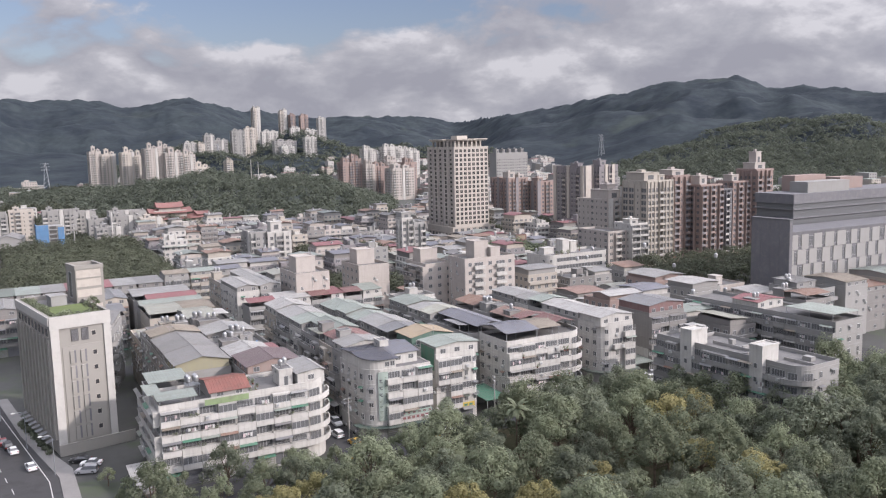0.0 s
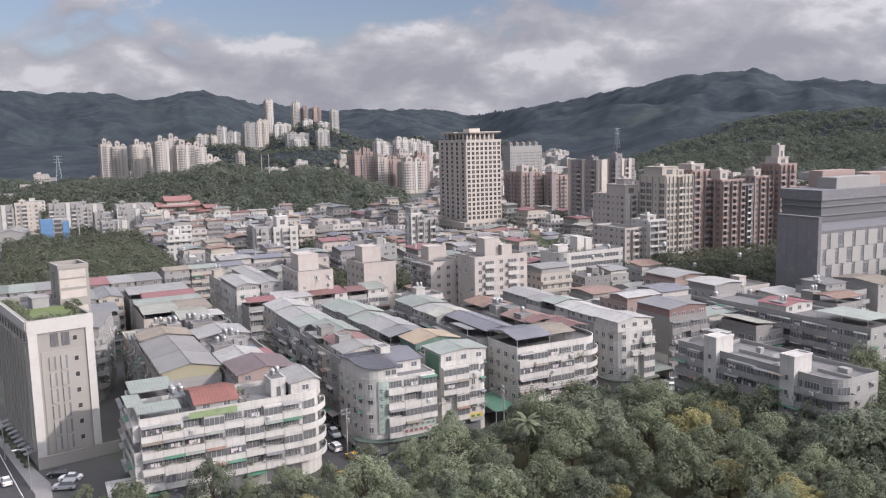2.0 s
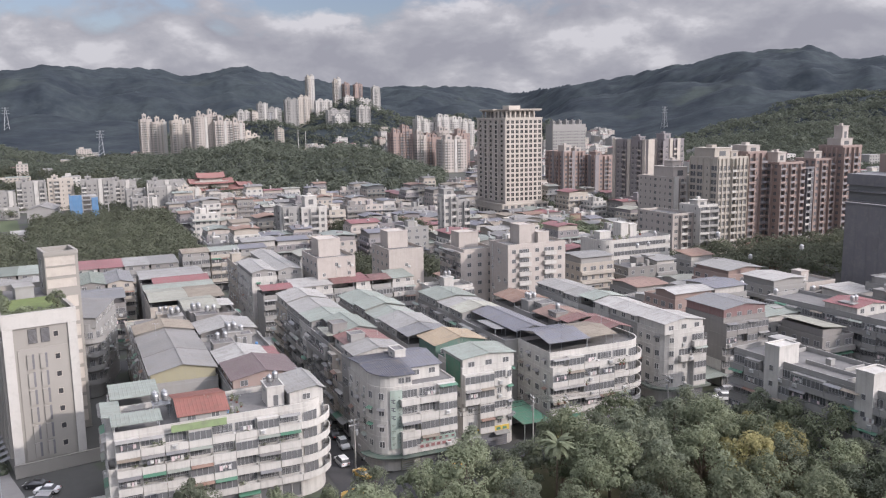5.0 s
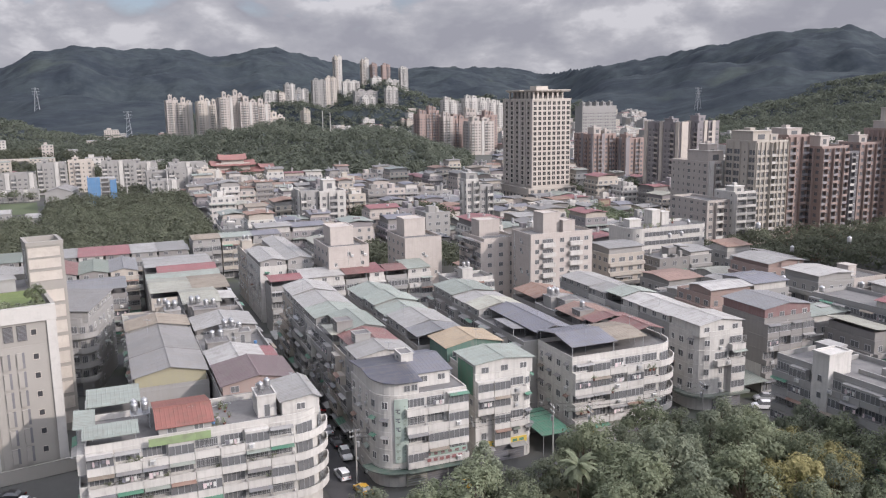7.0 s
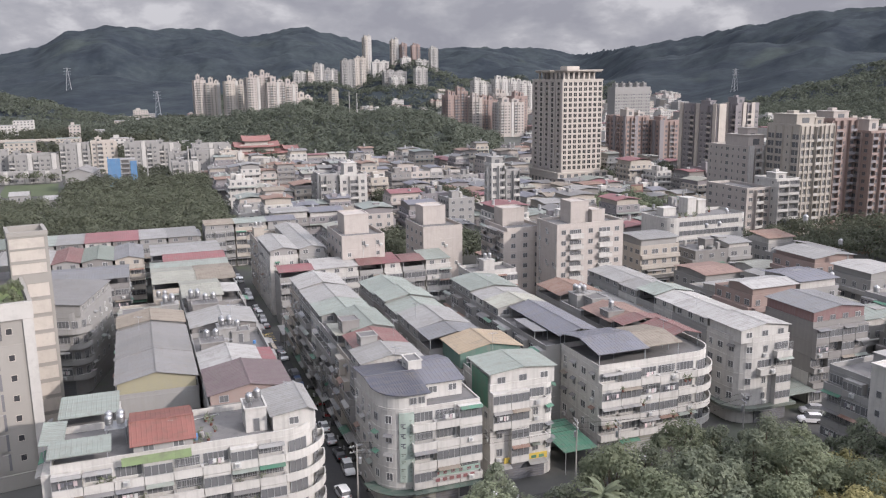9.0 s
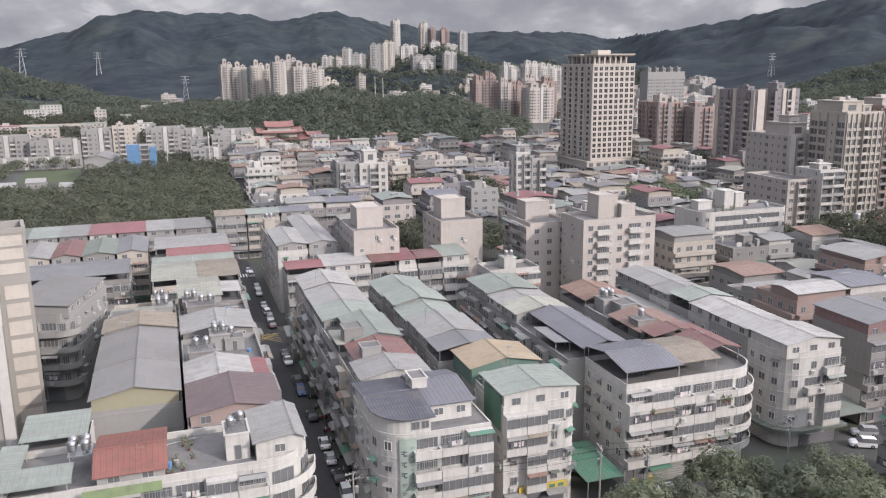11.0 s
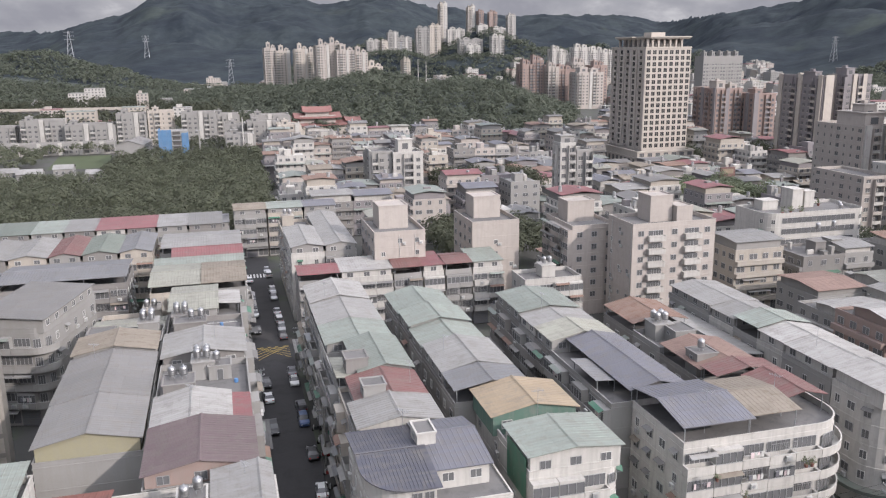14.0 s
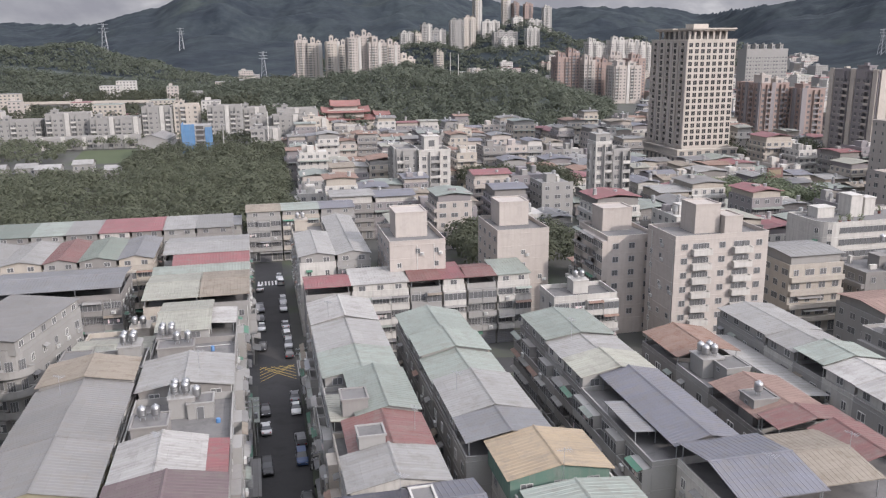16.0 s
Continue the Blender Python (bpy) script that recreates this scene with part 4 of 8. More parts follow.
# front blocks facing the park
FRONT = apartment(24.6, 160.6, 59.3, 172.8, 5, "white", {"S": "balcony", "W": "balcony", "E": "windows"}, [
    dict(at=(9.9, 0.2, 7.5, 11.4), col="tile", axis="x", kind="gable", rise=1.7, lift=1.9, room="grey", peak=0.35),
    dict(at=(0.1, 0.0, 6.8, 3.6), col="pale", axis="x", kind="mono", rise=0.5, lift=2.0),
    dict(at=(-1.1, 3.8, 2.2, 7.4), col="pale", axis="y", kind="mono", rise=0.2, lift=2.2),
    dict(at=(28.1, 1.7, 5.9, 10.2), col="silver", axis="y", kind="gable", rise=0.7, lift=2.6, room="white", peak=0.22),
], "white five-storey block of flats with balconies and red tiled roof shed", 1, head=False, group=G, round_at={"SE": 5.5})
CORNER = apartment(68.4, 162.8, 84.0, 178.3, 5, "white", {"S": "balcony", "W": "windows"}, [
    dict(at=(7.6, 3.2, 6.4, 11.8), col="blue", axis="x", kind="gable", rise=1.0, lift=2.6, room="white", peak=0.6),
], "white five-storey corner block with a rounded front and navy roof", 2, para=0.3, head=False, group=G, round_at={"SW": 4.5}, wrap=False)
apartment(86.9, 165.4, 98.4, 185.4, 5, "white", {"S": "mixed", "W": "sparse"}, [
    dict(at=(0.1, 0.1, 11.2, 8.4), col="pale", axis="y", kind="gable", rise=0.6, lift=2.8, room="white"),
    dict(at=(-0.6, 11.2, 11.2, 8.6), col="sand", axis="y", kind="gable", rise=1.2, lift=2.8, room="green"),
], "white five-storey house with pale green and sand sheet roofs", 3, head=False, group=G, round_at={"SE": 2.0})
apartment(107.2, 166.8, 131.2, 179.8, 5, "white", {"S": "balcony", "W": "windows"}, [
    dict(at=(0.3, 0.5, 9.2, 12.2), col="blue", axis="x", kind="gable", rise=1.1, lift=2.8, room=None),
    dict(at=(9.8, 1.4, 7.0, 10.8), col="lattice", axis="x", kind="gable", rise=0.8, lift=2.7, room=None),
    dict(at=(16.9, 4.6, 6.4, 8.2), col="brown", axis="y", kind="gable", rise=0.9, lift=2.6, room=None),
], "white five-storey block of flats with balconies and grey-blue roof", 4, head=False, group=G, round_at={"SE": 5.0})
apartment(138.0, 169.2, 149.2, 178.6, 5, "white", {"S": "mixed", "W": "windows"}, [
    dict(at=(0.3, 0.2, 10.8, 9.0), col="white", axis="y", kind="gable", rise=0.9, lift=2.6, room="white"),
], "white five-storey corner block with a rounded front and white roof", 5, head=False, group=G, round_at={"SW": 4.0})
band = thing("shop_canopy", (142.0, 173.2, 0), "faded green canopy round a corner shop", "canopy")
part("canopy_panel", loops_mesh("canopy_panel", [(-5.2, 4.0)] + [(5.6 * math.cos(radians(180 + k * 11.25)), 5.6 * math.sin(radians(180 + k * 11.25))) for k in range(9)] + [(8.4, -5.6), (8.4, -4.03)] + [(4.03 * math.cos(radians(270 - k * 11.25)), 4.03 * math.sin(radians(270 - k * 11.25))) for k in range(9)] + [(-4.03, 4.0)], [(0, 3.0, 0), (0, 3.5, 0)], [TIN["moss"]], 0, True), band)
DIM = apartment(158, 172.5, 171, 185.5, 5, "dark", {"S": "balcony", "W": "blank", "E": "windows"}, [
    dict(at=(0.1, 0.1, 12.8, 12.8), col="grey", axis="y", kind="gable", rise=0.9, lift=3.0, room="maroon"),
], "dark five-storey block of flats with dull red rooftop rooms", 6, head=False, group=G)
part("pale_render", loops_mesh("pale_render", [(-0.04, 0.3), (0.02, 0.3), (0.02, 12.6), (-0.04, 12.6)], [(0, 0.2, 0), (0, 6.4, 0)], [W["white"]], 0, True), DIM, label="pale rendered lower wall")
# grey wall colour carries the shade of the west face; stair towers stay white
WEST_BAL = apartment(145.4, 112.6, 158, 153.4, 5, "grey", {"W": "balcony", "S": "windows", "N": "windows"}, [], "stained white five-storey block of flats with balconies, greyed for shade", 7, group=G, turn=3.4, tanks=0, round_at={"SW": 4.0})
apartment(189, 137, 201, 187, 5, "grey", {"W": "balcony", "S": "windows"}, [
    dict(at=(0.3, 24, 11, 9), col="red", axis="y", rise=0.8, lift=2.4, room="white"),
    dict(at=(0.3, 1, 11, 14), col="pale", kind="mono", axis="y", rise=0.3, lift=2.5),
], "grey five-storey block of flats with a dull red roof shed", 8, group=G, turn=3.0)
apartment(222, 170, 233.4, 186, 5, "grey", {"S": "balcony", "W": "windows"}, [dict(at=(1, 6, 9, 9), col="dull", axis="x", kind="mono", rise=0.5, lift=2.4, room="grey")],
          "grey concrete house below the office building", 11, group=G, head=True)
apartment(207, 160, 218, 176, 5, "dark", {"S": "balcony", "W": "windows"}, [dict(at=(0.3, 0.3, 10, 8), col="rust", axis="x", rise=0.6, lift=2.4)],
          "dark stained house with a rusted roof shed", 12, group=G, head=True)
apartment(24.6, 172.9, 32.8, 180.4, 5, "white", {"W": "balcony", "N": "windows"}, [dict(at=(0.6, 0.2, 7.2, 7.0), col="pale", axis="x", kind="mono", rise=0.4, lift=2.3)],
          "white back wing of flats with a pale green sheet roof", 9, head=False, group=G)


def curved_roof(root, w, d, r, z, rise, ridge):
    """Sheet roof whose south-west corner is rounded, on a clad room with the same front."""
    plan = rounded(w, d, {"SW": r}, 8)
    part("roof_room", loops_mesh("roof_room", plan, [(-0.1, z - 2.3, 0), (-0.1, z, 0)], [W["white"]], 0), root)
    out = grow(plan, 0.45)
    ym = d * ridge

    def lift(y):
        return z + 0.04 + rise * (y / ym if y < ym else (d - y) / (d - ym))

    south = [p for p in out if p[1] <= ym] + [(w + 0.45, ym), (-0.45, ym)]
    south = sorted(set(south), key=lambda p: math.atan2(p[1] - ym * 0.6, p[0] - w * 0.5))
    b = MB()
    for ring in (south, [(-0.45, ym), (w + 0.45, ym), (w + 0.45, d + 0.45), (-0.45, d + 0.45)]):
        b.poly([(x, y, lift(y)) for x, y in ring])
        b.poly([(x, y, lift(y) - 0.12) for x, y in reversed(ring)])
        for p, q in zip(ring, ring[1:] + ring[:1]):
            b.poly([(*p, lift(p[1]) - 0.12), (*q, lift(q[1]) - 0.12), (*q, lift(q[1])), (*p, lift(p[1]))])
    top = part("tin_roof", b.mesh("tin_roof", TIN["navy"]), root)
    ribs = MB()
    for k in range(int(w / 0.42)):
        x = 0.1 + k * 0.42
        y0 = -0.4 if x > r else r - math.sqrt(max(0, (r + 0.4) ** 2 - (r - x) ** 2))
        for ya, yb in ((y0, ym), (ym, d + 0.4)):
            ribs.slab((x, ya, lift(ya) + 0.05), (x + 0.09, ya, lift(ya) + 0.05), (x + 0.09, yb, lift(yb) + 0.05), (x, yb, lift(yb) + 0.05), 0.06)
    part("rib", ribs.mesh("rib", TIN["navy"]), top)
    part("ridge_cap", loops_mesh("ridge_cap", [(-0.45, ym - 0.12), (w + 0.45, ym - 0.12), (w + 0.45, ym + 0.12), (-0.45, ym + 0.12)], [(0, lift(ym) + 0.02, 0), (0, lift(ym) + 0.09, 0)], [TIN["blue"]], 0, True), top)
    for x in (5.0, 6.3):
        part("window", window_mesh(1.1, 1.1, 1, 0, False), root, (x, 0.08, z - 1.7))


curved_roof(CORNER, 7.2, 14.6, 4.6, 18.2, 0.8, 0.52)
apartment(132.0, 194, 137.6, 219, 4, "grey", {"W": "windows"}, [dict(at=(0.2, 0.2, 5.2, 24.4), col="silver", axis="y", kind="mono", rise=0.7, lift=2.2)],
          "narrow grey back block under a long silver lean roof", 15, head=False, group=G)
# green-painted parapet and the two projecting stair towers of the pale block
part("green_parapet", cached("gp", lambda: loops_mesh("green_parapet", [(0, 0), (8.6, 0), (8.6, 0.12), (0, 0.12)], [(0, 0, 0), (0, 1.15, 0)], [TIN["lime"]], 0, True)),
     FRONT, (8.4, -1.34, 15.6))
for y in (9.0, 28.6):
    part("stair_tower", cached("sttw", lambda: loops_mesh("stair_tower", [(-1.3, 0), (4.2, 0), (4.2, 3.4), (-1.3, 3.4)], [(0, 0, 0), (0, 19.4, 0), (0.12, 19.4, 0), (0.12, 19.8, 0), (-0.2, 19.8, 0), (-0.2, 19.5, 0)], [W["white"]], 0)), WEST_BAL, (0, y, 0))
    for k in range(5):
        part("window", window_mesh(0.9, 1.1, 0, 0), WEST_BAL, (-1.3, y + 1.7, 2.2 + k * 3.1), 270)
for x, y, w, d, h in ((0.2, 15.4, 8.2, 0.25, 0.9), (5.2, 16.2, 0.25, 11.6, 0.8), (0.2, 33.2, 12.0, 0.25, 0.9), (5.6, 1.0, 0.25, 7.6, 0.7), (6.4, 20.0, 5.6, 0.25, 0.8), (8.6, 4.0, 1.6, 2.2, 1.0), (7.6, 24.0, 1.2, 1.2, 1.3)):
    part("roof_kerb", loops_mesh("roof_kerb", [(x, y), (x + w, y), (x + w, y + d), (x, y + d)], [(0, 15.7, 0), (0, 15.72 + h, 0)], [W["grey"]], 0), WEST_BAL)


# ---- further blocks, street by street ----
def flats(x0, y0, x1, y1, floors, wall, col, label, seed, axis="y", kind="gable", room=None, sides=None, head=True, rise=0.8):
    w, d = x1 - x0, y1 - y0
    rf = [] if col is None else [dict(at=(0.2, 0.2, w - 0.4, d - 0.4), col=col, axis=axis, kind=kind, rise=rise, room=room, lift=2.4)]
    return apartment(x0, y0, x1, y1, floors, wall, sides or {"S": "mixed", "W": "windows"}, rf, label, seed, head=head and col is None, tanks=2, group=G)


LB = "walk-up house with a %s sheet roof"
# north of the first side street, east of the main street
for k, (x0, x1, fl, col, wall) in enumerate([(70.5, 79.4, 5, "red", "grey"), (79.8, 91.4, 5, "white", "white"), (91.8, 98.2, 5, "brown", "grey"), (98.6, 103.4, 5, "red", "white"),
                                             (103.8, 110.0, 5, "brown", "grey"), (110.4, 117.6, 5, "pale", "white")]):
    flats(x0, 263.2, x1, 273 if k else 272, 4, wall, col, LB % NAMES[col], 100 + k, axis="x", kind="mono" if k % 2 else "gable", room="white" if k % 2 else None, sides={"S": "balcony"})
flats(118.2, 250, 131.5, 258.5, 4, "white", None, "white house with an arched upper floor", 110, sides={"S": "balcony", "W": "windows"})
flats(70.2, 277, 78.0, 300, 5, "white", "silver", LB % "silver", 111, room="grey", sides={"W": "windows", "S": "windows"})
flats(78.2, 277, 85.6, 318, 5, "grey", "silver", LB % "silver", 112, room="grey", sides={"W": "windows", "S": "balcony"})
flats(70.2, 300.5, 78.0, 318, 5, "cream", None, "cream concrete house with a flat roof", 113)
PALE = [apartment(88.6, 269.2, 100.6, 287, 7, "pink", {"S": "sparse", "W": "tidy"}, [], "pinkish tiled seven-storey flats with a stepped top", 120, fh=2.95, group=G, bay=4.5, head=False),
    apartment(113.4, 273.6, 125.4, 290, 7, "pink", {"S": "sparse", "W": "tidy"}, [], "pinkish tiled seven-storey flats with a stepped top", 121, fh=2.95, group=G, bay=4.5, head=False),
    apartment(134.4, 262, 145.6, 278, 7, "pink", {"S": "tidy", "W": "balcony"}, [], "pinkish tiled seven-storey flats with window bands", 122, fh=2.95, group=G, bay=4.0, head=False),
    apartment(142.4, 247.6, 163.0, 259.6, 8, "pink", {"S": "tidy", "W": "sparse"}, [], "pale pinkish eight-storey flats with stacked balconies", 123, fh=2.95, ground=3.3, group=G, bay=4.0, head=False)]
for root, x, y, w, d, h, z in ((PALE[0], 2.5, 7, 7, 8, 5.4, 21.2), (PALE[1], 2.8, 8, 7, 7, 5.4, 21.2), (PALE[2], 2.4, 8.5, 7, 6, 5.0, 21.2), (PALE[3], 6.6, 4.6, 5.6, 6, 6.0, 23.9), (PALE[3], 12.4, 3.0, 4, 6, 3.6, 23.9)):
    part("stair_tower", loops_mesh("stair_tower", [(x, y), (x + w, y), (x + w, y + d), (x, y + d)], [(0, z, 0), (0, z + h, 0), (0.1, z + h, 0), (0.1, z + h + 0.25, 0), (-0.2, z + h + 0.25, 0), (-0.2, z + h, 0)], [W["pink"]], 0), root)
for u in (5.6, 14.6):
    for k in range(7):
        part("balcony", balcony_mesh(4.2, "white"), PALE[3], (u, 0, 3.3 + k * 2.95))
        part("window", window_mesh(3.6, 2.1, 2, 0, False), PALE[3], (u, -0.03, 3.4 + k * 2.95))
for u in (4.0, 12.6):
    for k in range(6):
        part("balcony", balcony_mesh(3.6, "white"), PALE[2], (0, u, 3.5 + k * 2.95), 270)
        part("window", window_mesh(3.0, 2.1, 2, 0, False), PALE[2], (-0.03, u, 3.6 + k * 2.95), 270)

# west of the main street, north of the side street
flats(39.5, 263, 49.8, 281, 4, "cream", "cream", LB % "cream", 130, sides={"S": "mixed", "E": "windows"}, axis="x")
flats(50.0, 263, 59.4, 281, 4, "grey", "lattice", LB % "weathered", 131, sides={"S": "mixed", "E": "mixed"}, axis="x")
flats(39.5, 281.4, 59.4, 288, 4, "grey", "pale", LB % "pale green", 132, sides={"E": "windows"}, axis="x")
flats(43, 288.4, 59.4, 298, 4, "white", "red", LB % "faded red", 133, sides={"E": "windows"}, axis="x", rise=1.2)
flats(40, 299, 59.4, 316, 4, "grey", "silver", LB % "silver", 134, sides={"E": "windows"}, axis="x")
for k, (x0, x1, col) in enumerate([(-14, -4, "grey"), (-3.8, 5, "ash"), (5.2, 14.0, "silver"), (14.2, 21.5, "brown"), (21.7, 30, "moss"), (30.2, 38, "grey")]):
    flats(x0, 297, x1, 318, 4, ("grey", "dark", "cream")[k % 3], col, LB % NAMES[col], 140 + k, sides={"S": "balcony", "E": "windows"} if k == 5 else {"S": "balcony"}, axis="y", rise=0.9, room=("grey", "dark", "cream")[k % 3])
for k, (x0, x1, col) in enumerate([(-30, -21, "ash"), (-20.8, -12, "moss"), (-11.8, -4, "moss"), (-3.8, 4.4, "moss"), (4.6, 12.8, "pale"), (13, 21, "ash"), (21.2, 29, "red"), (29.2, 37, "red"), (37.2, 45.5, "silver"), (45.7, 55, "ash")]):
    flats(x0, 327, x1, 341, 4, ("grey", "dark")[k % 2], col, LB % NAMES[col], 150 + k, sides={"S": "balcony"}, axis="x", kind="mono", room=("grey", "dark", "white", "dark")[k % 4])
for k, (x0, x1, col) in enumerate([(-26, -16, "grey"), (-15.5, -2, "ash"), (-1.5, 9, "red"), (10, 24, "dull"), (26, 34, "ash"), (36, 44, "blueblue"), (46, 57, "grey")]):
    flats(x0, 343, x1, 357, 3, ("grey", "white")[k % 2], col, LB % NAMES[col], 160 + k, sides={"S": "windows"}, axis="x", kind="gable", room=("grey", "white")[k % 2])
for k, (x0, x1, col) in enumerate([(58.6, 68.4, "lattice"), (68.8, 79.6, "pale"), (80, 90, "blue")]):
    flats(x0, 345, x1, 357, 4, ("grey", "cream")[k % 2], col, LB % NAMES[col], 180 + k, sides={"S": "balcony"}, axis="x", room="grey")
for k, (x0, x1, y0, fl, wall, col) in enumerate(((236, 247, 168, 5, "grey", "lattice"), (247.3, 259, 169, 4, "dark", "rust"), (259.3, 271, 168, 5, "cream", "pale"), (271.3, 284, 169.5, 5, "grey", "dull"), (284.3, 298, 168, 4, "dusk", "ash"))):
    flats(x0, y0, x1, 184, fl, wall, col, LB % NAMES[col], 190 + k, sides={"S": "sparse"}, axis="x", room="grey")
apartment(13.6, 235.2, 25.4, 257, 5, "grey", {"S": "balcony", "E": "windows"}, [dict(at=(0.2, 0.2, 11.4, 21.4), col="dull", axis="y", kind="mono", rise=0.7, lift=2.5, room="grey", wins="E")],
          "grey concrete block of flats under one large dull roof", 170, fh=3.3, head=False, group=G, turn=-14.0, round_at={"SE": 2.5})
flats(8, 274, 34, 290, 4, "dark", "grey", LB % "grey", 171, axis="x", sides={"S": "balcony", "E": "windows"})


# ---- the pale stone office block beside the avenue ----
def stone_block():
    root = thing("office_block", (8.5, 191.6, 0), "pale stone nine-storey office block with a planted roof", "building", turn=10.0)
    w, d, h = 12.4, 31.0, 29.2
    ring = [(0, 0), (w, 0), (w, d), (0, d)]
    part("wall", loops_mesh("wall", ring, [(0, 0, 0), (0, 27.6, 0), (0.12, 27.6, 0), (0.12, h + 1.1, 0), (-0.5, h + 1.1, 0), (-0.5, h, 0)], [W["stone"], ROOFDECK], 1), root)
    # light tiled pilasters at both ends of the south front and a band along its top
    for a, b2 in ((0.0, 1.7), (10.9, w)):
        part("pilaster", loops_mesh("pilaster", [(a, -0.34), (b2, -0.34), (b2, -0.01), (a, -0.01)], [(0, 0, 0), (0, 27.58, 0)], [W["tile"]], 0, True), root)
    part("top_band", loops_mesh("top_band", [(-0.1, -0.36), (w + 0.1, -0.36), (w + 0.1, -0.13), (-0.1, -0.13)], [(0, 27.6, 0), (0, h + 1.1, 0)], [W["tile"]], 0, True), root)
    part("west_band", loops_mesh("west_band", [(-0.36, -0.1), (-0.13, -0.1), (-0.13, d), (-0.36, d)], [(0, 28.4, 0), (0, h + 1.1, 0)], [W["tile"]], 0, True), root)
    part("middle_field", loops_mesh("middle_field", [(2.2, -0.14), (10.4, -0.14), (10.4, -0.01), (2.2, -0.01)], [(0, 1.8, 0), (0, 23.6, 0)], [W["stone"]], 0, True), root)
    slot = MB()
    slot.box(-0.62, -0.30, 0, 0.22, 0, 2.75, 0)
    # dark strip stands in for the shadow inside the slot
    slot.box(0.22, -0.17, 0, 0.62, 0, 2.75, 1)
    slot = slot.mesh("slot_window", W["stone"], W["slate"])
    dark = window_mesh(0.95, 1.1, 0, 4, False)
    for k in range(6):
        z = 3.0 + k * 3.35
        part("slot_window", slot, root, (4.2, -0.14, z))
        part("slot_window", slot, root, (6.4, -0.14, z))
        part("window", dark, root, (8.8, -0.16, z + 1.2))
    louvre = MB()
    louvre.box(-0.75, -0.1, 0, 0.75, 0, 2.7, 0)
    for k in range(12):
        louvre.box(-0.7, -0.18, 0.1 + k * 0.21, 0.7, -0.1, 0.2 + k * 0.21, 1)
    louvre = louvre.mesh("louvre", DARK, W["slate"])
    for x in (4.9, 7.0):
        part("louvre", louvre, root, (x, -0.02, 24.5))
    part("window", dark, root, (8.8, -0.02, 25.2))
    fin = loops_mesh("fin", [(-0.45, 0), (0, 0), (0, 1.1), (-0.45, 1.1)], [(0, 3.4, 0), (0, 25.4, 0)], [W["stone"]], 0, True)
    strip = MB()
    zs = [3.6]
    for k in range(7):
        zs += [3.7 + k * 3.1, 6.4 + k * 3.1]
    zs += [25.2]
    panel(strip, [-0.7, -0.62, 0.62, 0.7], zs, lambda i, j: i == 1 and j % 2 == 1, -0.08, -0.02, 0)
    strip = strip.mesh("window_strip", W["buff"], GLASS)
    for k in range(10):
        part("fin", fin, root, (0, 0.6 + k * 3.15, 0))
        if k < 9:
            part("window_strip", strip, root, (-0.01, 2.7 + k * 3.15, 0), 270)
            part("loggia", window_mesh(2.4, 2.4, 0, 4, False), root, (-0.02, 2.7 + k * 3.15, 25.7), 270)
            part("canopy", cached("wcan", lambda: canopy_mesh(1.6, 2)), root, (-0.4, 2.7 + k * 3.15, -0.2), 270)
    part("stair_tower", loops_mesh("stair_tower", [(10.8, 19.0), (17.2, 19.0), (17.2, 27.0), (10.8, 27.0)], [(0, 0, 0), (0, 37.4, 0), (0.1, 37.4, 0), (0.1, 38.2, 0), (-0.5, 38.2, 0), (-0.5, 37.0, 0)], [W["stone"], ROOFDECK], 1), root)
    groove = MB()
    panel(groove, [-2.9, -2.8, 2.8, 2.9], [0, 0.08, 1.9, 1.98], lambda i, j: i == 1 and j == 1, -0.07, -0.01, 0)
    groove = groove.mesh("recessed_panel", W["stone"], W["buff"])
    for z in (30.6, 33.0, 35.2):
        part("recessed_panel", groove, root, (13.8, 19.0, z))
    for k in range(9):
        part("recessed_panel", groove, root, (14.9, 19.0, 1.5 + k * 3.1), 0, size=(0.62, 1, 1.3))
    part("louvre", window_mesh(2.4, 6.2, 0, 0, False), root, (10.79, 23.6, 30.2), 270)
    part("roof_lawn", loops_mesh("roof_lawn", [(0.7, 1.2), (w - 0.7, 1.2), (w - 0.7, 18), (0.7, 18)], [(0, h, 0), (0, h + 0.25, 0)], [LAWN], 0), root, label="green lawn on the flat roof")
    part("roof_shed", loops_mesh("roof_shed", [(5.0, 18.6), (8.4, 18.6), (8.4, 23), (5.0, 23)], [(0, h, 0), (0, h + 2.4, 0), (0.2, h + 2.4, 0), (0.2, h + 2.6, 0)], [W["grey"]], 0), root)
    part("base_wall", loops_mesh("base_wall", [(-0.2, -1.2), (15.8, -1.2), (15.8, -0.95), (-0.2, -0.95)], [(0, 0, 0), (0, 2.4, 0), (0.06, 2.4, 0), (0.06, 2.55, 0)], [W["stone"]], 0), root)
    return root


stone_block()


# ---- towers and large blocks ----
def facade_mesh(w, d, z0, rows, fh, cols, sides, ww, wh, m_frame, proud=0.06):
    """All the windows on the far sides of a large building, each a framed recessed pane."""
    b = MB()
    for side in sides:
        length = w if side in "SN" else d
        n = cols[side]
        for k in range(rows):
            for j in range(n):
                u, z = length * (j + 0.5) / n, z0 + k * fh
                q = len(b.v)
                panel(b, [u - ww / 2, u - ww / 2 + 0.08, u + ww / 2 - 0.08, u + ww / 2], [z, z + 0.08, z + wh - 0.08, z + wh], lambda i, jj: i == 1 and jj == 1, -proud, -0.015, 0)
                for c in range(q, len(b.v)):
                    x, y, zz = b.v[c]
                    px, py = along(side, w, d, x, -y)
                    b.v[c] = (px, py, zz)
    return b.mesh("glazing", m_frame, GLASS)


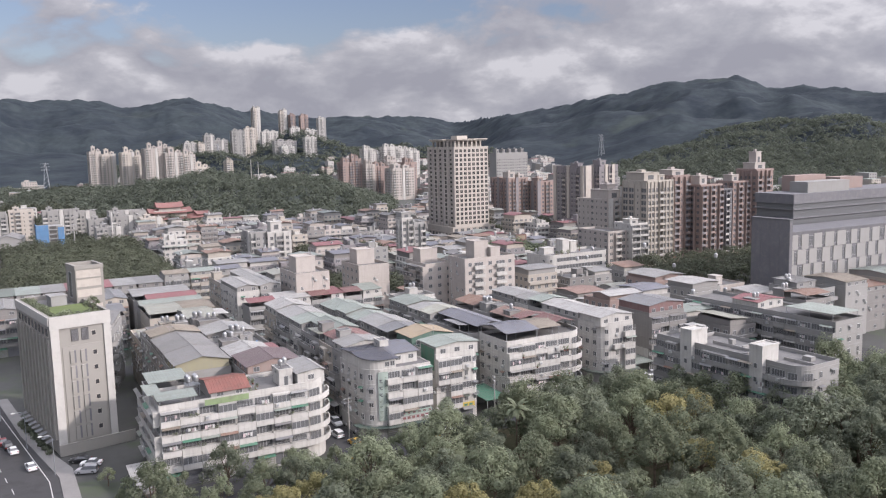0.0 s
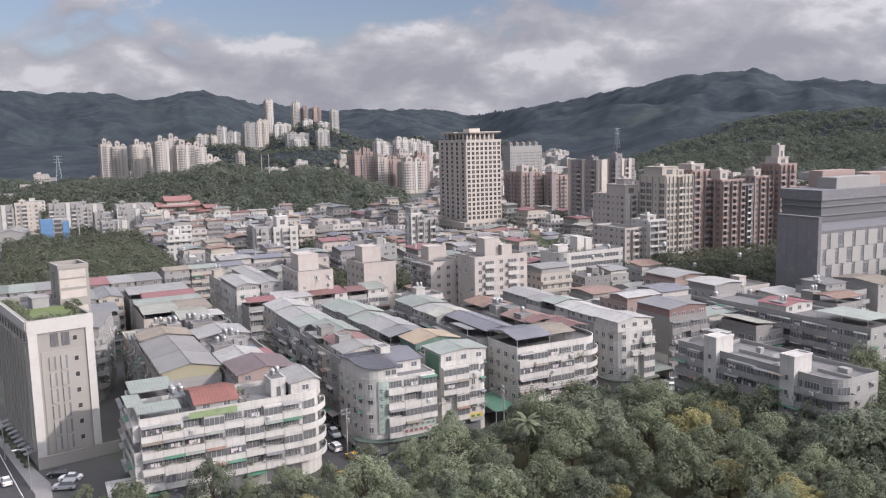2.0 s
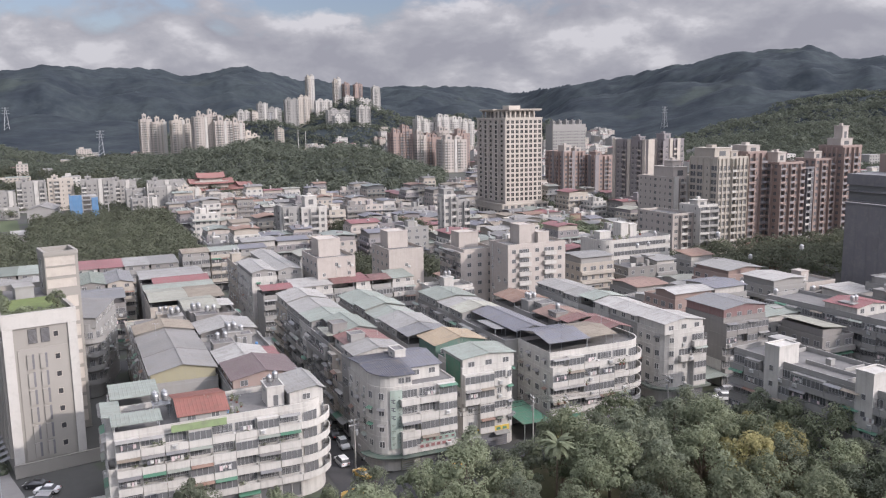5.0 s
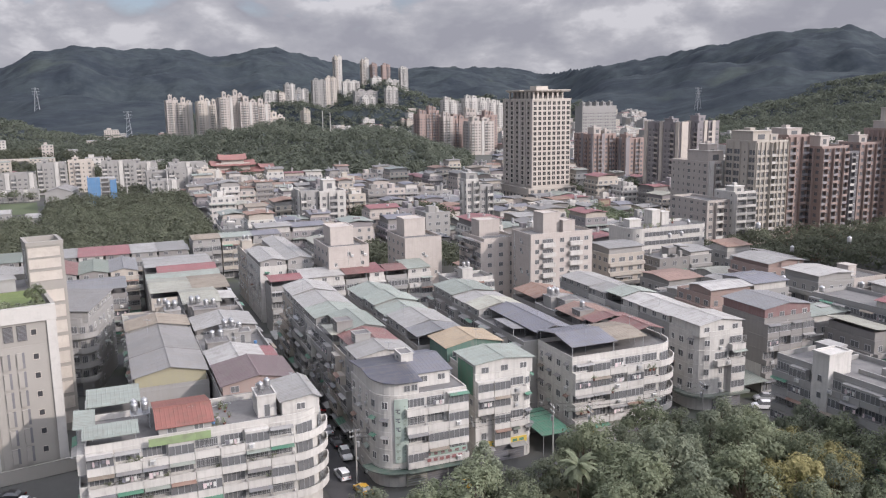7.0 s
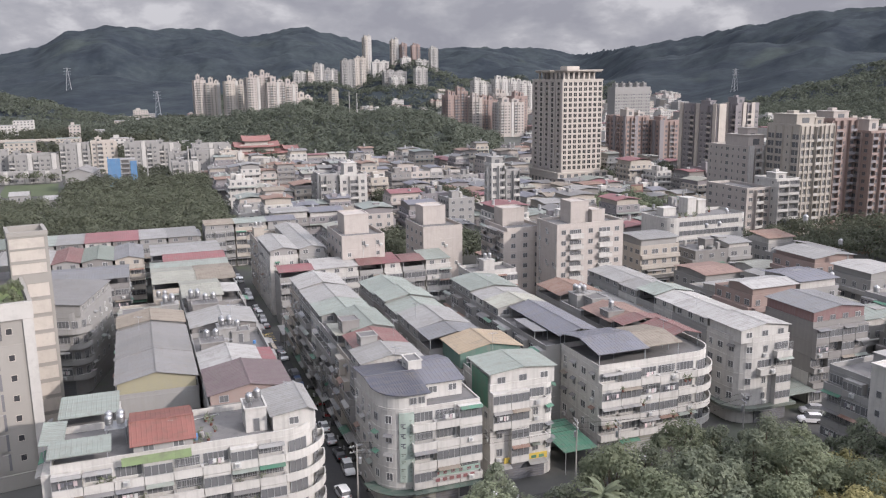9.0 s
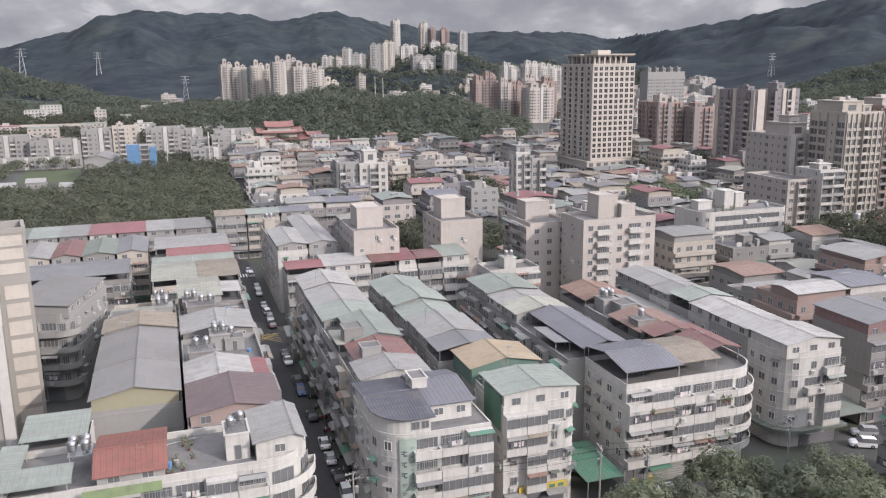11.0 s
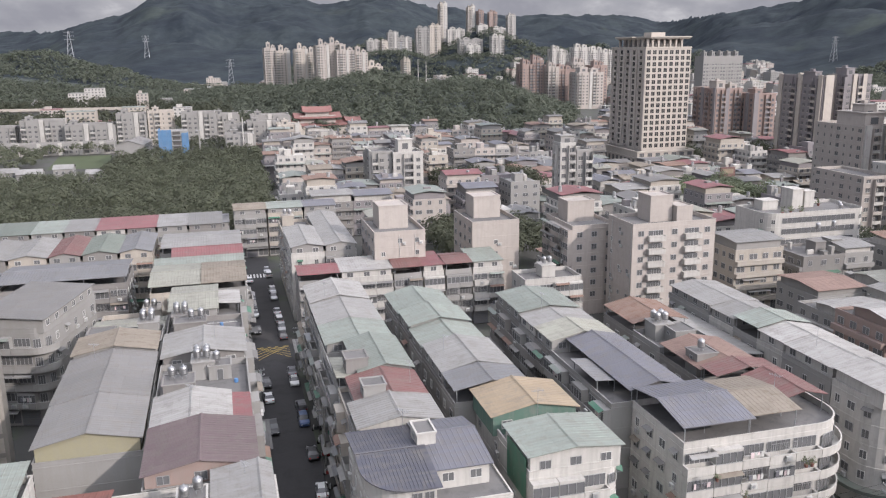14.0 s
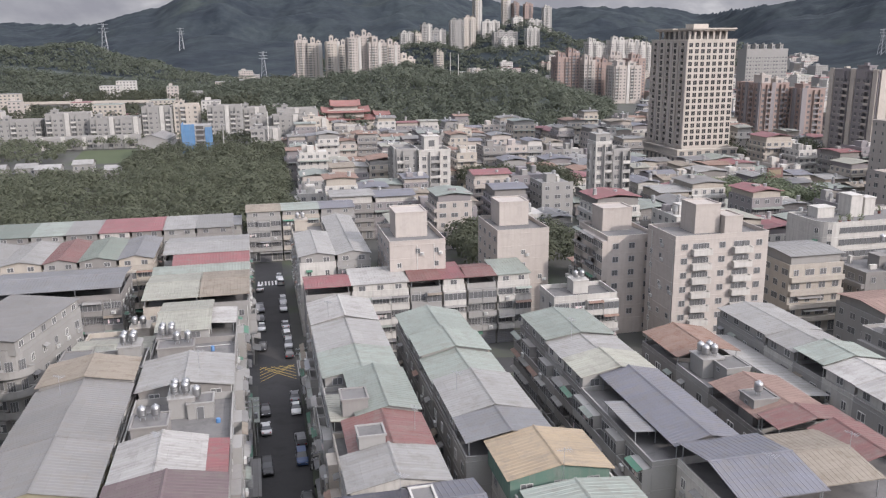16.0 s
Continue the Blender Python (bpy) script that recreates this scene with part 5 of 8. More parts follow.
def tower_face(b, w, d, side, pattern, z0, rows, fh, top, fine=True):
    """One side of a tower, bay by bay: w window, b balcony, g deep framed window, r pier, s slot, . blank."""
    length = w if side in "SN" else d
    n = len(pattern)
    bw = length / n

    def box(u0, u1, o0, o1, za, zb, m):
        xa, ya = along(side, w, d, u0, o0)
        xb, yb = along(side, w, d, u1, o1)
        b.box(min(xa, xb), min(ya, yb), za, max(xa, xb), max(ya, yb), zb, m)

    for j, c in enumerate(pattern):
        u0, u1 = j * bw, (j + 1) * bw
        um = (u0 + u1) / 2
        if c == "r":
            box(u0 + bw * 0.12, u1 - bw * 0.12, 0, 0.7, 0, top + 1.3, 2)
            continue
        if c == ".":
            continue
        if c == "g":
            box(u0, u0 + 0.3, 0, 0.55, 0, top + 0.4, 0)
            box(u1 - 0.3, u1, 0, 0.55, 0, top + 0.4, 0)
        if c == "b":
            box(u0 + 0.05, u0 + 0.22, 0, 1.2, z0 - 0.2, top, 0)
            box(u1 - 0.22, u1 - 0.05, 0, 1.2, z0 - 0.2, top, 0)
        for k in range(rows):
            z = z0 + k * fh
            if z + fh * 0.8 > top + 0.6:
                break
            if c == "w":
                h = min(0.8, bw * 0.36)
                box(um - h, um + h, 0, 0.03, z + 0.9, z + 2.3, 1)
                box(um - h - 0.1, um + h + 0.1, 0, 0.22, z + 0.72, z + 0.88, 2)
                if fine:
                    box(um - 0.03, um + 0.03, 0.03, 0.07, z + 0.9, z + 2.3, 2)
                    box(um - h - 0.1, um + h + 0.1, 0, 0.3, z + 2.32, z + 2.42, 0)
            elif c == "s":
                box(um - 0.3, um + 0.3, 0, 0.03, z + 1.1, z + 2.2, 1)
                box(um - 0.38, um + 0.38, 0, 0.12, z + 0.98, z + 1.08, 2)
            elif c == "g":
                box(u0 + 0.3, u1 - 0.3, 0, 0.4, z - 0.35, z + 0.65, 0)
                box(u0 + 0.4, u1 - 0.4, 0, 0.03, z + 0.7, z + fh - 0.4, 1)
                box(um - 0.06, um + 0.06, 0.03, 0.14, z + 0.65, z + fh - 0.35, 2)
            elif c == "b":
                box(u0 + 0.22, u1 - 0.22, 0, 1.25, z - 0.15, z + 0.05, 2)
                box(u0 + 0.22, u1 - 0.22, 1.12, 1.25, z + 0.05, z + 0.95, 2 if (k + j) % 3 else 0)
                box(u0 + 0.4, u1 - 0.4, 0, 0.04, z + 0.1, z + 2.3, 1)
                box(um - 0.05, um + 0.05, 0.04, 0.1, z + 0.1, z + 2.3, 2)


AUTO = ["wbwr", "bwsr", "wbsw", "bwwr", "wsbw"]


def high_rise(x0, y0, x1, y1, h, wall, label, rows, cols, z=0.0, sides="SW", fh=3.1, z0=3.5, bands=True, crown=(), name="apartment_tower", trim=None, group="residential towers"):
    w, d = x1 - x0, y1 - y0
    root = thing(name, (x0, y0, z), label, "building", group)
    steps = [(0, -8 if z else 0, 0)]
    if bands:
        for k in range(1, rows + 1):
            q = z0 + k * fh - 0.3
            if q + 0.25 < h:
                steps += [(0, q, 0), (0.1, q, 0), (0.1, q + 0.18, 0), (0, q + 0.18, 0)]
    steps += [(0, h, 0), (0.15, h, 0), (0.15, h + 1.0, 0), (-0.3, h + 1.0, 0), (-0.3, h + 0.1, 0)]
    part("wall", loops_mesh("wall", [(0, 0), (w, 0), (w, d), (0, d)], steps, [W[wall], ROOFDECK], 1), root)
    b = MB()
    for side in sides:
        c = cols[side]
        if not isinstance(c, str):
            c = (AUTO[(int(x0) + int(h)) % 5] * 8)[:max(2, c)]
        tower_face(b, w, d, side, c, z0, rows, fh, h, y0 < 800)
    trim = trim or {"slate": "white", "dusk": "buff", "brick": "dusk", "red": "cream", "white": "grey", "grey": "white"}.get(wall, "white")
    tagged(part("facade", b.mesh("facade", W[wall], GLASS, W[trim]), root), kind="stuff")
    top = MB()
    for cx, cy, cw, cd, ch, cwall in crown:
        top.box(cx, cy, h + 0.1, cx + cw, cy + cd, h + ch, 0)
        top.box(cx - 0.3, cy - 0.3, h + ch, cx + cw + 0.3, cy + cd + 0.3, h + ch + 0.35, 0)
        top.box(cx + cw * 0.3, cy - 0.06, h + ch * 0.3, cx + cw * 0.7, cy + 0.1, h + ch * 0.75, 1)
        top.box(cx + cw * 0.35, cy + cd * 0.4, h + ch + 0.35, cx + cw * 0.65, cy + cd * 0.7, h + ch + 1.5, 0)
    if crown:
        tagged(part("roof_house", top.mesh("roof_house", W[crown[0][5]], GLASS), root), kind="stuff")
    return root


def grand_tower():
    """The tall tower with the pergola crown; every window a part."""
    x0, y0, x1, y1 = 267.0, 475.0, 292.5, 513.0
    w, d = x1 - x0, y1 - y0
    root = thing("residential_tower", (x0, y0, 0), "tall cream residential tower with gridded windows and colonnaded crown", "building", "residential towers")
    steps = [(0, 0, 0)]
    rows, fh, z0 = 17, 2.95, 11.0
    for k in range(rows + 1):
        q = z0 + k * fh - 0.5
        steps += [(0, q, 0), (0.12, q, 0), (0.12, q + 0.2, 0), (0, q + 0.2, 0)]
    steps += [(0, 61.4, 0), (0.3, 61.4, 0), (0.3, 62.2, 0), (-0.4, 62.2, 0), (-0.4, 61.6, 0)]
    part("wall", loops_mesh("wall", [(0, 0), (w, 0), (w, d), (0, d)], steps, [W["buff"], ROOFDECK], 1), root)
    part("podium", loops_mesh("podium", [(-4, -3), (w + 3, -3), (w + 3, d + 3), (-4, d + 3)], [(0, 0, 0), (0, 6, 0), (0.25, 6, 0), (0.25, 6.5, 0), (0, 6.5, 0), (0, 9.2, 0), (0.3, 9.2, 0), (0.3, 10, 0), (-0.5, 10, 0), (-0.5, 9, 0)], [W["buff"], ROOFDECK], 1), root)
    for k in range(7):
        part("arch_window", window_mesh(2.2, 5.2, 1, 3, False), root, (-1.5 + k * 4.6, -3.02, 0.4))
        part("arch_window", window_mesh(2.6, 1.9, 2, 3, False), root, (-1.5 + k * 4.6, -3.02, 7.0))
    for k in range(9):
        part("arch_window", window_mesh(2.2, 5.2, 1, 3, False), root, (-4.02, 1 + k * 4.6, 0.4), 270)
    win = window_mesh(2.1, 2.1, 1, 4, True)
    for r in range(rows):
        for c in range(8):
            part("window", win, root, (w * (c + 0.5) / 8, 0, z0 + r * fh + 0.3))
    pier = loops_mesh("pier", [(-0.55, -0.5), (0.55, -0.5), (0.55, 0), (-0.55, 0)], [(0, 10, 0), (0, 61.4, 0)], [W["buff"]], 0, True)
    pier_d = loops_mesh("pier", [(-1.1, -0.35), (1.1, -0.35), (1.1, 0), (-1.1, 0)], [(0, 10, 0), (0, 61.4, 0)], [W["pink"]], 0, True)
    for k, u in enumerate((1.2, 8, 15, 22, 29, 36.8)):
        part("pier", pier_d if k % 2 else pier, root, (0, d - u, 0), 270)
    bal = balcony_mesh(3.0, "pink", 1.0)
    wide = window_mesh(2.6, 2.3, 1, 4, False)
    for r in range(rows):
        for c, u in enumerate((4.6, 11.5, 18.5, 25.5, 32.9)):
            part("window", wide, root, (0, d - u, z0 + r * fh + 0.1), 270)
            if c % 2 == 0:
                part("balcony", bal, root, (0, d - u, z0 + r * fh - 0.1), 270)
    # crown: set-back top storey, columns and two projecting slabs
    part("top_storey", loops_mesh("top_storey", [(4, 4), (w - 3, 4), (w - 3, d - 5), (4, d - 5)], [(0, 61.6, 0), (0, 66, 0)], [W["dark"]], 0), root)
    col = loops_mesh("column", [(-0.5, -0.5), (0.5, -0.5), (0.5, 0.5), (-0.5, 0.5)], [(0.1, 61.6, 0), (0, 62.4, 0), (0, 65.2, 0), (0.2, 66, 0)], [W["buff"]], 0)
    for k in range(6):
        part("column", col, root, (4.4 + k * 3.3, 2.0, 0))
    for k in range(7):
        part("column", col, root, (2.2, 3 + k * 5.0, 0))
    for k, (a, b2, c, e) in enumerate(((3, 0.6, w - 1, 14), (0.8, 17, 12, d - 4))):
        part("crown_slab", loops_mesh("crown_slab", [(a, b2), (c, b2), (c, e), (a, e)], [(0, 66, 0), (0.5, 66.5, 0), (0.9, 66.8, 0), (0.9, 67.4, 0)], [W["buff"]], 0, True), root)
    part("roof_house", loops_mesh("roof_house", [(9, 12), (17, 12), (17, 20), (9, 20)], [(0, 66, 0), (0, 69.5, 0)], [W["buff"]], 0), root)


grand_tower()
high_rise(480, 762, 520, 776, 52, "grey", "long grey residential slab with lift heads behind the tower", 14, {"S": "wwswwswwswwsww"}, sides="S", crown=[(2 + 8 * k, 3, 3, 6, 4.5, "grey") for k in range(5)])
high_rise(351, 540, 369, 566, 36, "brick", "red-brown brick-tiled residential block", 10, {"S": "wbrwbw", "W": "wbwrwbwr"}, crown=[(3, 5, 6, 8, 5, "pink"), (11, 3, 5, 7, 3, "brick")])
high_rise(370, 530, 386, 548, 33, "brick", "dark red-brown residential block with a pale stripe", 9, {"S": "rwbw", "W": "wsbrw"}, crown=[(4, 4, 5, 8, 3, "brick")])
high_rise(330, 575, 350, 598, 34, "pink", "pinkish residential block with stepped top", 10, {"S": 6, "W": 7}, crown=[(3, 5, 7, 8, 4, "pink")])
high_rise(344, 438, 350, 472, 46.6, "dusk", "dark grey residential tower with white upright stripes", 13, {"S": "r", "W": "rwwbrwwbr"}, crown=[(1, 8, 4, 8, 2.6, "dusk")])
high_rise(366, 448, 381, 462, 46.5, "dusk", "dark grey residential tower with white upright stripes", 13, {"S": "wrbrw", "W": "wrwb"}, crown=[(1, 2, 5, 8, 4, "dusk")])
high_rise(275, 331, 288.5, 356, 33.5, "pink", "pinkish-grey residential block with white bays", 10, {"S": "rbrb", "W": "ssswssw"}, crown=[(0.5, 0.5, 8, 14, 5.4, "pink"), (2, 3, 5, 6, 8.2, "pink")])
high_rise(252, 303, 263, 326, 21, "pink", "low pinkish-grey wing of flats", 6, {"S": "wbw", "W": "wsswsw"})
high_rise(263, 300, 273, 312, 24.2, "white", "slim white block of flats with a roof tank", 7, {"S": "bb", "W": "s.s"}, crown=[(2, 3, 5, 5, 2.5, "white")])
high_rise(283, 311, 300, 329, 43.2, "cream", "stone-grey residential block with a gridded front", 12, {"S": "gggbggg", "W": "ggsg"}, crown=[(0.5, 3, 9, 13, 4.6, "cream"), (11, 4, 4, 6, 3, "brick")])
high_rise(303, 314, 314, 332, 45, "brick", "rust and grey residential tower with balconies", 13, {"S": "bsb", "W": "...sb"}, crown=[(1, 2, 8, 9, 3.4, "pink")])
high_rise(315, 307, 330, 322, 40, "brick", "dark brown residential tower with balcony stacks", 12, {"S": "bwbwb", "W": "b.bw"}, crown=[(3, 4, 5, 6, 5, "pink")])
high_rise(336, 316, 347, 332, 36.5, "slate", "grey residential tower with bay windows", 11, {"S": "bwbw", "W": "wbwb"})
high_rise(350, 318, 362, 330, 40, "brick", "brown residential tower with lit balcony edges", 12, {"S": "wbwb", "W": "bwbw"}, crown=[(1, 2, 5, 6, 4, "pink")])
high_rise(363, 314, 376, 328, 46, "brick", "tall brown residential tower with a stepped head", 13, {"S": "bwbw", "W": "wbwbw"}, crown=[(2, 3, 8, 8, 4, "pink"), (4, 4, 4, 5, 10, "pink")])


# ---- the large grey office building ----
def office():
    root = thing("office_building", (234, 188, 0), "large grey office building with checkered white panels and glass bands", "building")
    part("stair_block", loops_mesh("stair_block", [(0, 0), (1.4, 0), (1.4, 16), (0, 16)], [(0, 0, 0), (0, 36.4, 0), (0.2, 36.4, 0), (0.2, 36.8, 0)], [W["slate"]], 0), root)
    clad = loops_mesh("cladding_panel", [(-0.06, 0), (0, 0), (0, 3.9), (-0.06, 3.9)], [(0, 0, 0), (0, 4.4, 0)], [W["slate"]], 0, True)
    for k in range(8):
        for j in range(4):
            part("cladding_panel", clad, root, (-0.002, 0.08 + j * 3.96, 0.6 + k * 4.46))
    part("wall", loops_mesh("wall", [(1.42, 1), (120, 1), (120, 16), (1.42, 16)], [(0, 0, 0), (0, 31.6, 0), (0.15, 31.6, 0), (0.15, 32.2, 0)], [W["slate"]], 0), root)
    part("glass_storey", loops_mesh("glass_storey", [(24.4, 18.4), (120, 18.4), (120, 35), (24.4, 35)], [(0, 30, 0), (0, 34.2, 0), (0.7, 34.2, 1), (0.7, 34.6, 1), (0, 34.6, 0), (0, 37.4, 0), (0.7, 37.4, 1), (0.7, 37.8, 1), (0.1, 37.8, 0), (0.1, 39.6, 0), (0.6, 39.6, 1), (0.6, 40.6, 1), (0.62, 40.6, 1), (0.62, 43.2, 1)], [GLASS, W["slate"]], 1), root)
    part("upper_band", loops_mesh("upper_band", [(23.8, 17.8), (120.6, 17.8), (120.6, 35.6), (23.8, 35.6)], [(0, 40.6, 0), (0, 43.0, 0), (-0.5, 43.0, 0), (-0.5, 42.6, 0)], [W["slate"], ROOFDECK], 1, True), root)
    for k, (x, y, w, d, h, wl) in enumerate(((34, 20, 24, 8, 4, "grey"), (38, 29, 18, 6, 6, "brick"), (62, 27, 14, 8, 4.5, "brick"))):
        part("plant_room", loops_mesh("plant_room", [(x, y), (x + w, y), (x + w, y + d), (x, y + d)], [(0, 43.2, 0), (0, 43.2 + h, 0)], [W[wl]], 0), root)
    rng = random.Random(5)
    pitch, high = 6.3, 5.15
    slim, broad = window_mesh(1.5, 3.5, 1, 0, False), window_mesh(2.7, 3.5, 2, 0, False)
    for r in range(6):
        z = 0.3 + r * high
        edge = 1.9
        for c in range(13):
            wide = (r + c) % 3 == 0
            u = 4.6 + c * pitch + (1.5 if r % 2 else -0.6) + rng.uniform(-0.4, 0.4)
            half = 1.35 if wide else 0.75
            part("window", broad if wide else slim, root, (u, 1, z + 0.9))
            w0 = round(u - half - 0.08 - edge, 1)
            # white panels take the grey material, so the front's shade is in their colour
            part("facade_panel", cached(("pan", w0), lambda: loops_mesh("facade_panel", [(0, -0.2), (w0, -0.2), (w0, 0), (0, 0)], [(0, 0, 0), (0, 5.05, 0)], [W["grey"]], 0, True)), root, (edge, 1, z))
            edge = u + half + 0.08


office()

# ---- pinkish estate on the hill foot, hillside estate, brick estate ----
EST = "hill-foot residential towers"
for x0, y0, x1, d, h, n, wl in ((121, 1224, 136, 26, 64, 4, "pink"), (136, 1220, 154, 26, 60, 4, "buff"), (158, 1190, 174, 25, 62, 4, "buff"), (173, 1188, 188, 25, 57, 4, "buff"), (177, 1118, 192, 30, 66, 4, "pink"), (191, 1122, 207, 30, 68, 4, "pink"), (200, 1112, 222, 32, 60, 6, "pink"), (221, 1118, 239, 30, 57, 5, "pink"), (239, 1132, 260, 24, 40, 4, "buff")):
    z = land(x0 + 5, y0) - 0.5
    w = x1 - x0
    high_rise(x0, y0, x1, y0 + d, h - z, wl, "pinkish residential tower with stepped lift heads", int((h - z) / 3.3), {"S": n, "W": 5}, z=z, crown=[(w * 0.2, 3, w * 0.32, 8, 7.5, wl), (w * 0.62, 5, w * 0.3, 6, 3.5, wl)], group=EST)
HIL = "hillside residential towers"
for x0, x1, y0, top, base, wall in ((505, 512, 1770, 148, 88, "buff"), (513, 520, 1770, 149, 88, "white"), (565, 572, 1773, 141, 92, "buff"), (572.5, 580, 1773, 144, 92, "white"), (584, 595, 1762, 133, 91, "brick"), (604, 620, 1750, 131, 91, "brick"), (636, 652, 1728, 124, 85, "white"),
                                    (437, 464, 1694, 99, 50, "grey"), (466, 487, 1697, 104, 52, "buff"), (378, 398, 1677, 91, 56, "grey"), (400, 425, 1682, 81, 55, "grey"), (336, 360, 1665, 76, 56, "white"), (362, 374, 1660, 74, 54, "buff"), (510, 544, 1727, 97, 74, "white"), (569, 588, 1714, 104, 74, "white"),
                                    (597, 624, 1708, 98, 75, "white"), (506, 552, 1634, 76, 50, "grey"), (561, 585, 1606, 82, 49, "white"), (510, 537, 1602, 65, 46, "white"), (315, 325, 1261, 46, 22, "cream")):
    w = x1 - x0
    z = min(base, land(x0 + 4, y0 + 4))
    high_rise(x0, y0, x1, y0 + 16, top - z, wall, "pale residential tower on a wooded hillside", max(3, int((top - z) / 3.4)), {"S": max(2, int(w / 4)), "W": 3}, z=z, group=HIL, crown=[(w * 0.15, 3, w * 0.3, 6, 4, wall), (w * 0.6, 3, w * 0.25, 6, 2.5, wall)], bands=False)
BRK = "brick-tiled estate"
for x0, x1, y0, h, wall in ((370, 382, 929, 44, "brick"), (382.3, 395, 932, 48, "brick"), (396, 408, 921, 41, "pink"), (409, 428, 925, 38, "brick"), (428, 445, 930, 45, "pink"), (440, 456, 905, 42, "brick"), (412, 440, 880, 36, "pink"), (551, 566, 1287, 58, "white"), (567, 582, 1290, 52, "white"), (584, 610, 1280, 60, "white"), (612, 636, 1284, 56, "white"), (637, 656, 1290, 52, "white")):
    w = x1 - x0
    high_rise(x0, y0, x1, y0 + 20, h, wall, "brown and pinkish tiled residential block" if wall != "white" else "white residential block with pitched heads", int(h / 3.2) - 1, {"S": max(3, int(w / 3.6)), "W": 5}, group=BRK, crown=[(w * 0.1, 3, w * 0.3, 8, 5.5, wall), (w * 0.55, 5, w * 0.3, 7, 4, wall)])
high_rise(174, 363, 179.6, 370, 28.4, "white", "slim grey house tower with stacked balconies", 9, {"S": 2, "W": 3}, crown=[(0.4, 1, 5, 6, 3.2, "grey")])
high_rise(179.8, 361.6, 185.6, 371, 26, "grey", "slim grey house tower with stacked balconies", 7, {"S": 2, "W": 3})
high_rise(125.2, 424, 138, 438, 20, "white", "white stepped block of flats", 6, {"S": 3, "W": 5}, crown=[(3, 4, 6, 6, 5.5, "white")])
high_rise(116.4, 426, 125, 440, 20.5, "grey", "grey block of flats with deep balconies", 6, {"S": 3, "W": 4})


# ---- flats, school and scaffolded block beyond the wood ----
LW = "flats beyond the wood"
for x0, y0, w, d, h, wall in ((-70, 690, 26, 14, 18, "grey"), (-42, 684, 30, 14, 15, "grey"), (-10, 688, 18, 14, 21, "grey"), (10, 690, 16, 14, 22, "buff"), (32, 682, 22, 14, 21, "grey"), (52, 700, 18, 14, 18, "grey"), (-100, 694, 26, 14, 14, "grey"), (74, 640, 20, 14, 17, "grey"), (92, 622, 14, 14, 16, "buff"), (60, 648, 13, 14, 15, "grey"), (78, 680, 26, 14, 18, "grey"), (60, 600, 16, 14, 13, "grey"), (108, 596, 16, 14, 13, "white")):
    high_rise(x0, y0, x0 + w, y0 + d, h, wall, "older %s block of flats with lined balconies" % {"grey": "grey", "white": "white", "buff": "buff"}[wall], int(h / 3.1), {"S": int(w / 3.4), "E": 4}, sides="SE", group=LW, name="flats", z0=0.4, crown=[(3, 3, 4, 5, 2.8, wall)])
high_rise(-75, 648, -8, 658, 6.5, "grey", "long low grey school building", 2, {"S": 22}, sides="S", name="school_building", group="", z0=0.2, bands=False)
sheet("playing_field", [(-36, 578), (-5, 578), (-9, 640), (-40, 640)], 0.02, material("mown_grass", (0.075, 0.092, 0.05), 0.95, 0, 0.15, 0.05), "mown green playing field", "grass")
gab = thing("gabled_hall", (-1, 588, 0), "grey gabled hall with rows of windows", "building", turn=-8)
part("wall", loops_mesh("wall", [(0, 0), (15, 0), (15, 26), (0, 26)], [(0, 0, 0), (0, 11, 0)], [W["grey"]], 0), gab)
part("roof", tin_roof_mesh(15, 26, 2.6, "dull", "y"), gab, (0, 0, 11.05))
part("gable", gable_mesh(15, 26, 2.6, "grey", "y", 0.5, 0.1), gab, (0, 0, 11.1))
tagged(part("glazing", facade_mesh(15, 26, 1.2, 3, 3.4, {"E": 8, "S": 1}, "E", 1.6, 1.8, W["white"]), gab), kind="stuff")
NET = material("blue_netting", (0.10, 0.20, 0.34), 0.9, 0, 0.3, 0.3, 0.3)
scf = thing("scaffolded_building", (23.5, 581, 0), "unfinished block wrapped in bright blue netting", "building")
part("wall", loops_mesh("wall", [(0, 0), (15, 0), (15, 14), (0, 14)], [(0, 0, 0), (0, 18.5, 0)], [W["grey"]], 0), scf)
part("netting", loops_mesh("netting", [(-0.6, -0.6), (6.5, -0.6), (6.5, -0.2), (-0.2, -0.2), (-0.2, 14), (-0.6, 14)], [(0, 0.5, 0), (0, 19.4, 0)], [NET], 0, True), scf)
part("netting", loops_mesh("netting", [(12, -0.6), (15.6, -0.6), (15.6, 6), (15.2, 6), (15.2, -0.2), (12, -0.2)], [(0, 4, 0), (0, 17.6, 0)], [NET], 0, True), scf)
for k in range(6):
    part("scaffold_lift", loops_mesh("scaffold_lift", [(6.6, -0.9), (12, -0.9), (12, -0.02), (6.6, -0.02)], [(0, 1.6 + k * 2.9, 0), (0, 1.75 + k * 2.9, 0)], [GALV], 0, True), scf)
    # solid dark block on the wall, painted shade of an open window hole
    part("window_opening", loops_mesh("window_opening", [(7.2, -0.05), (11.2, -0.05), (11.2, 0.2), (7.2, 0.2)], [(0, 2.2 + k * 2.9, 0), (0, 3.9 + k * 2.9, 0)], [DARK], 0, True), scf)
sheet("building_site", [(40, 572), (72, 566), (74, 606), (42, 612)], 0.03, PAVE, "bare paved building site", "ground")
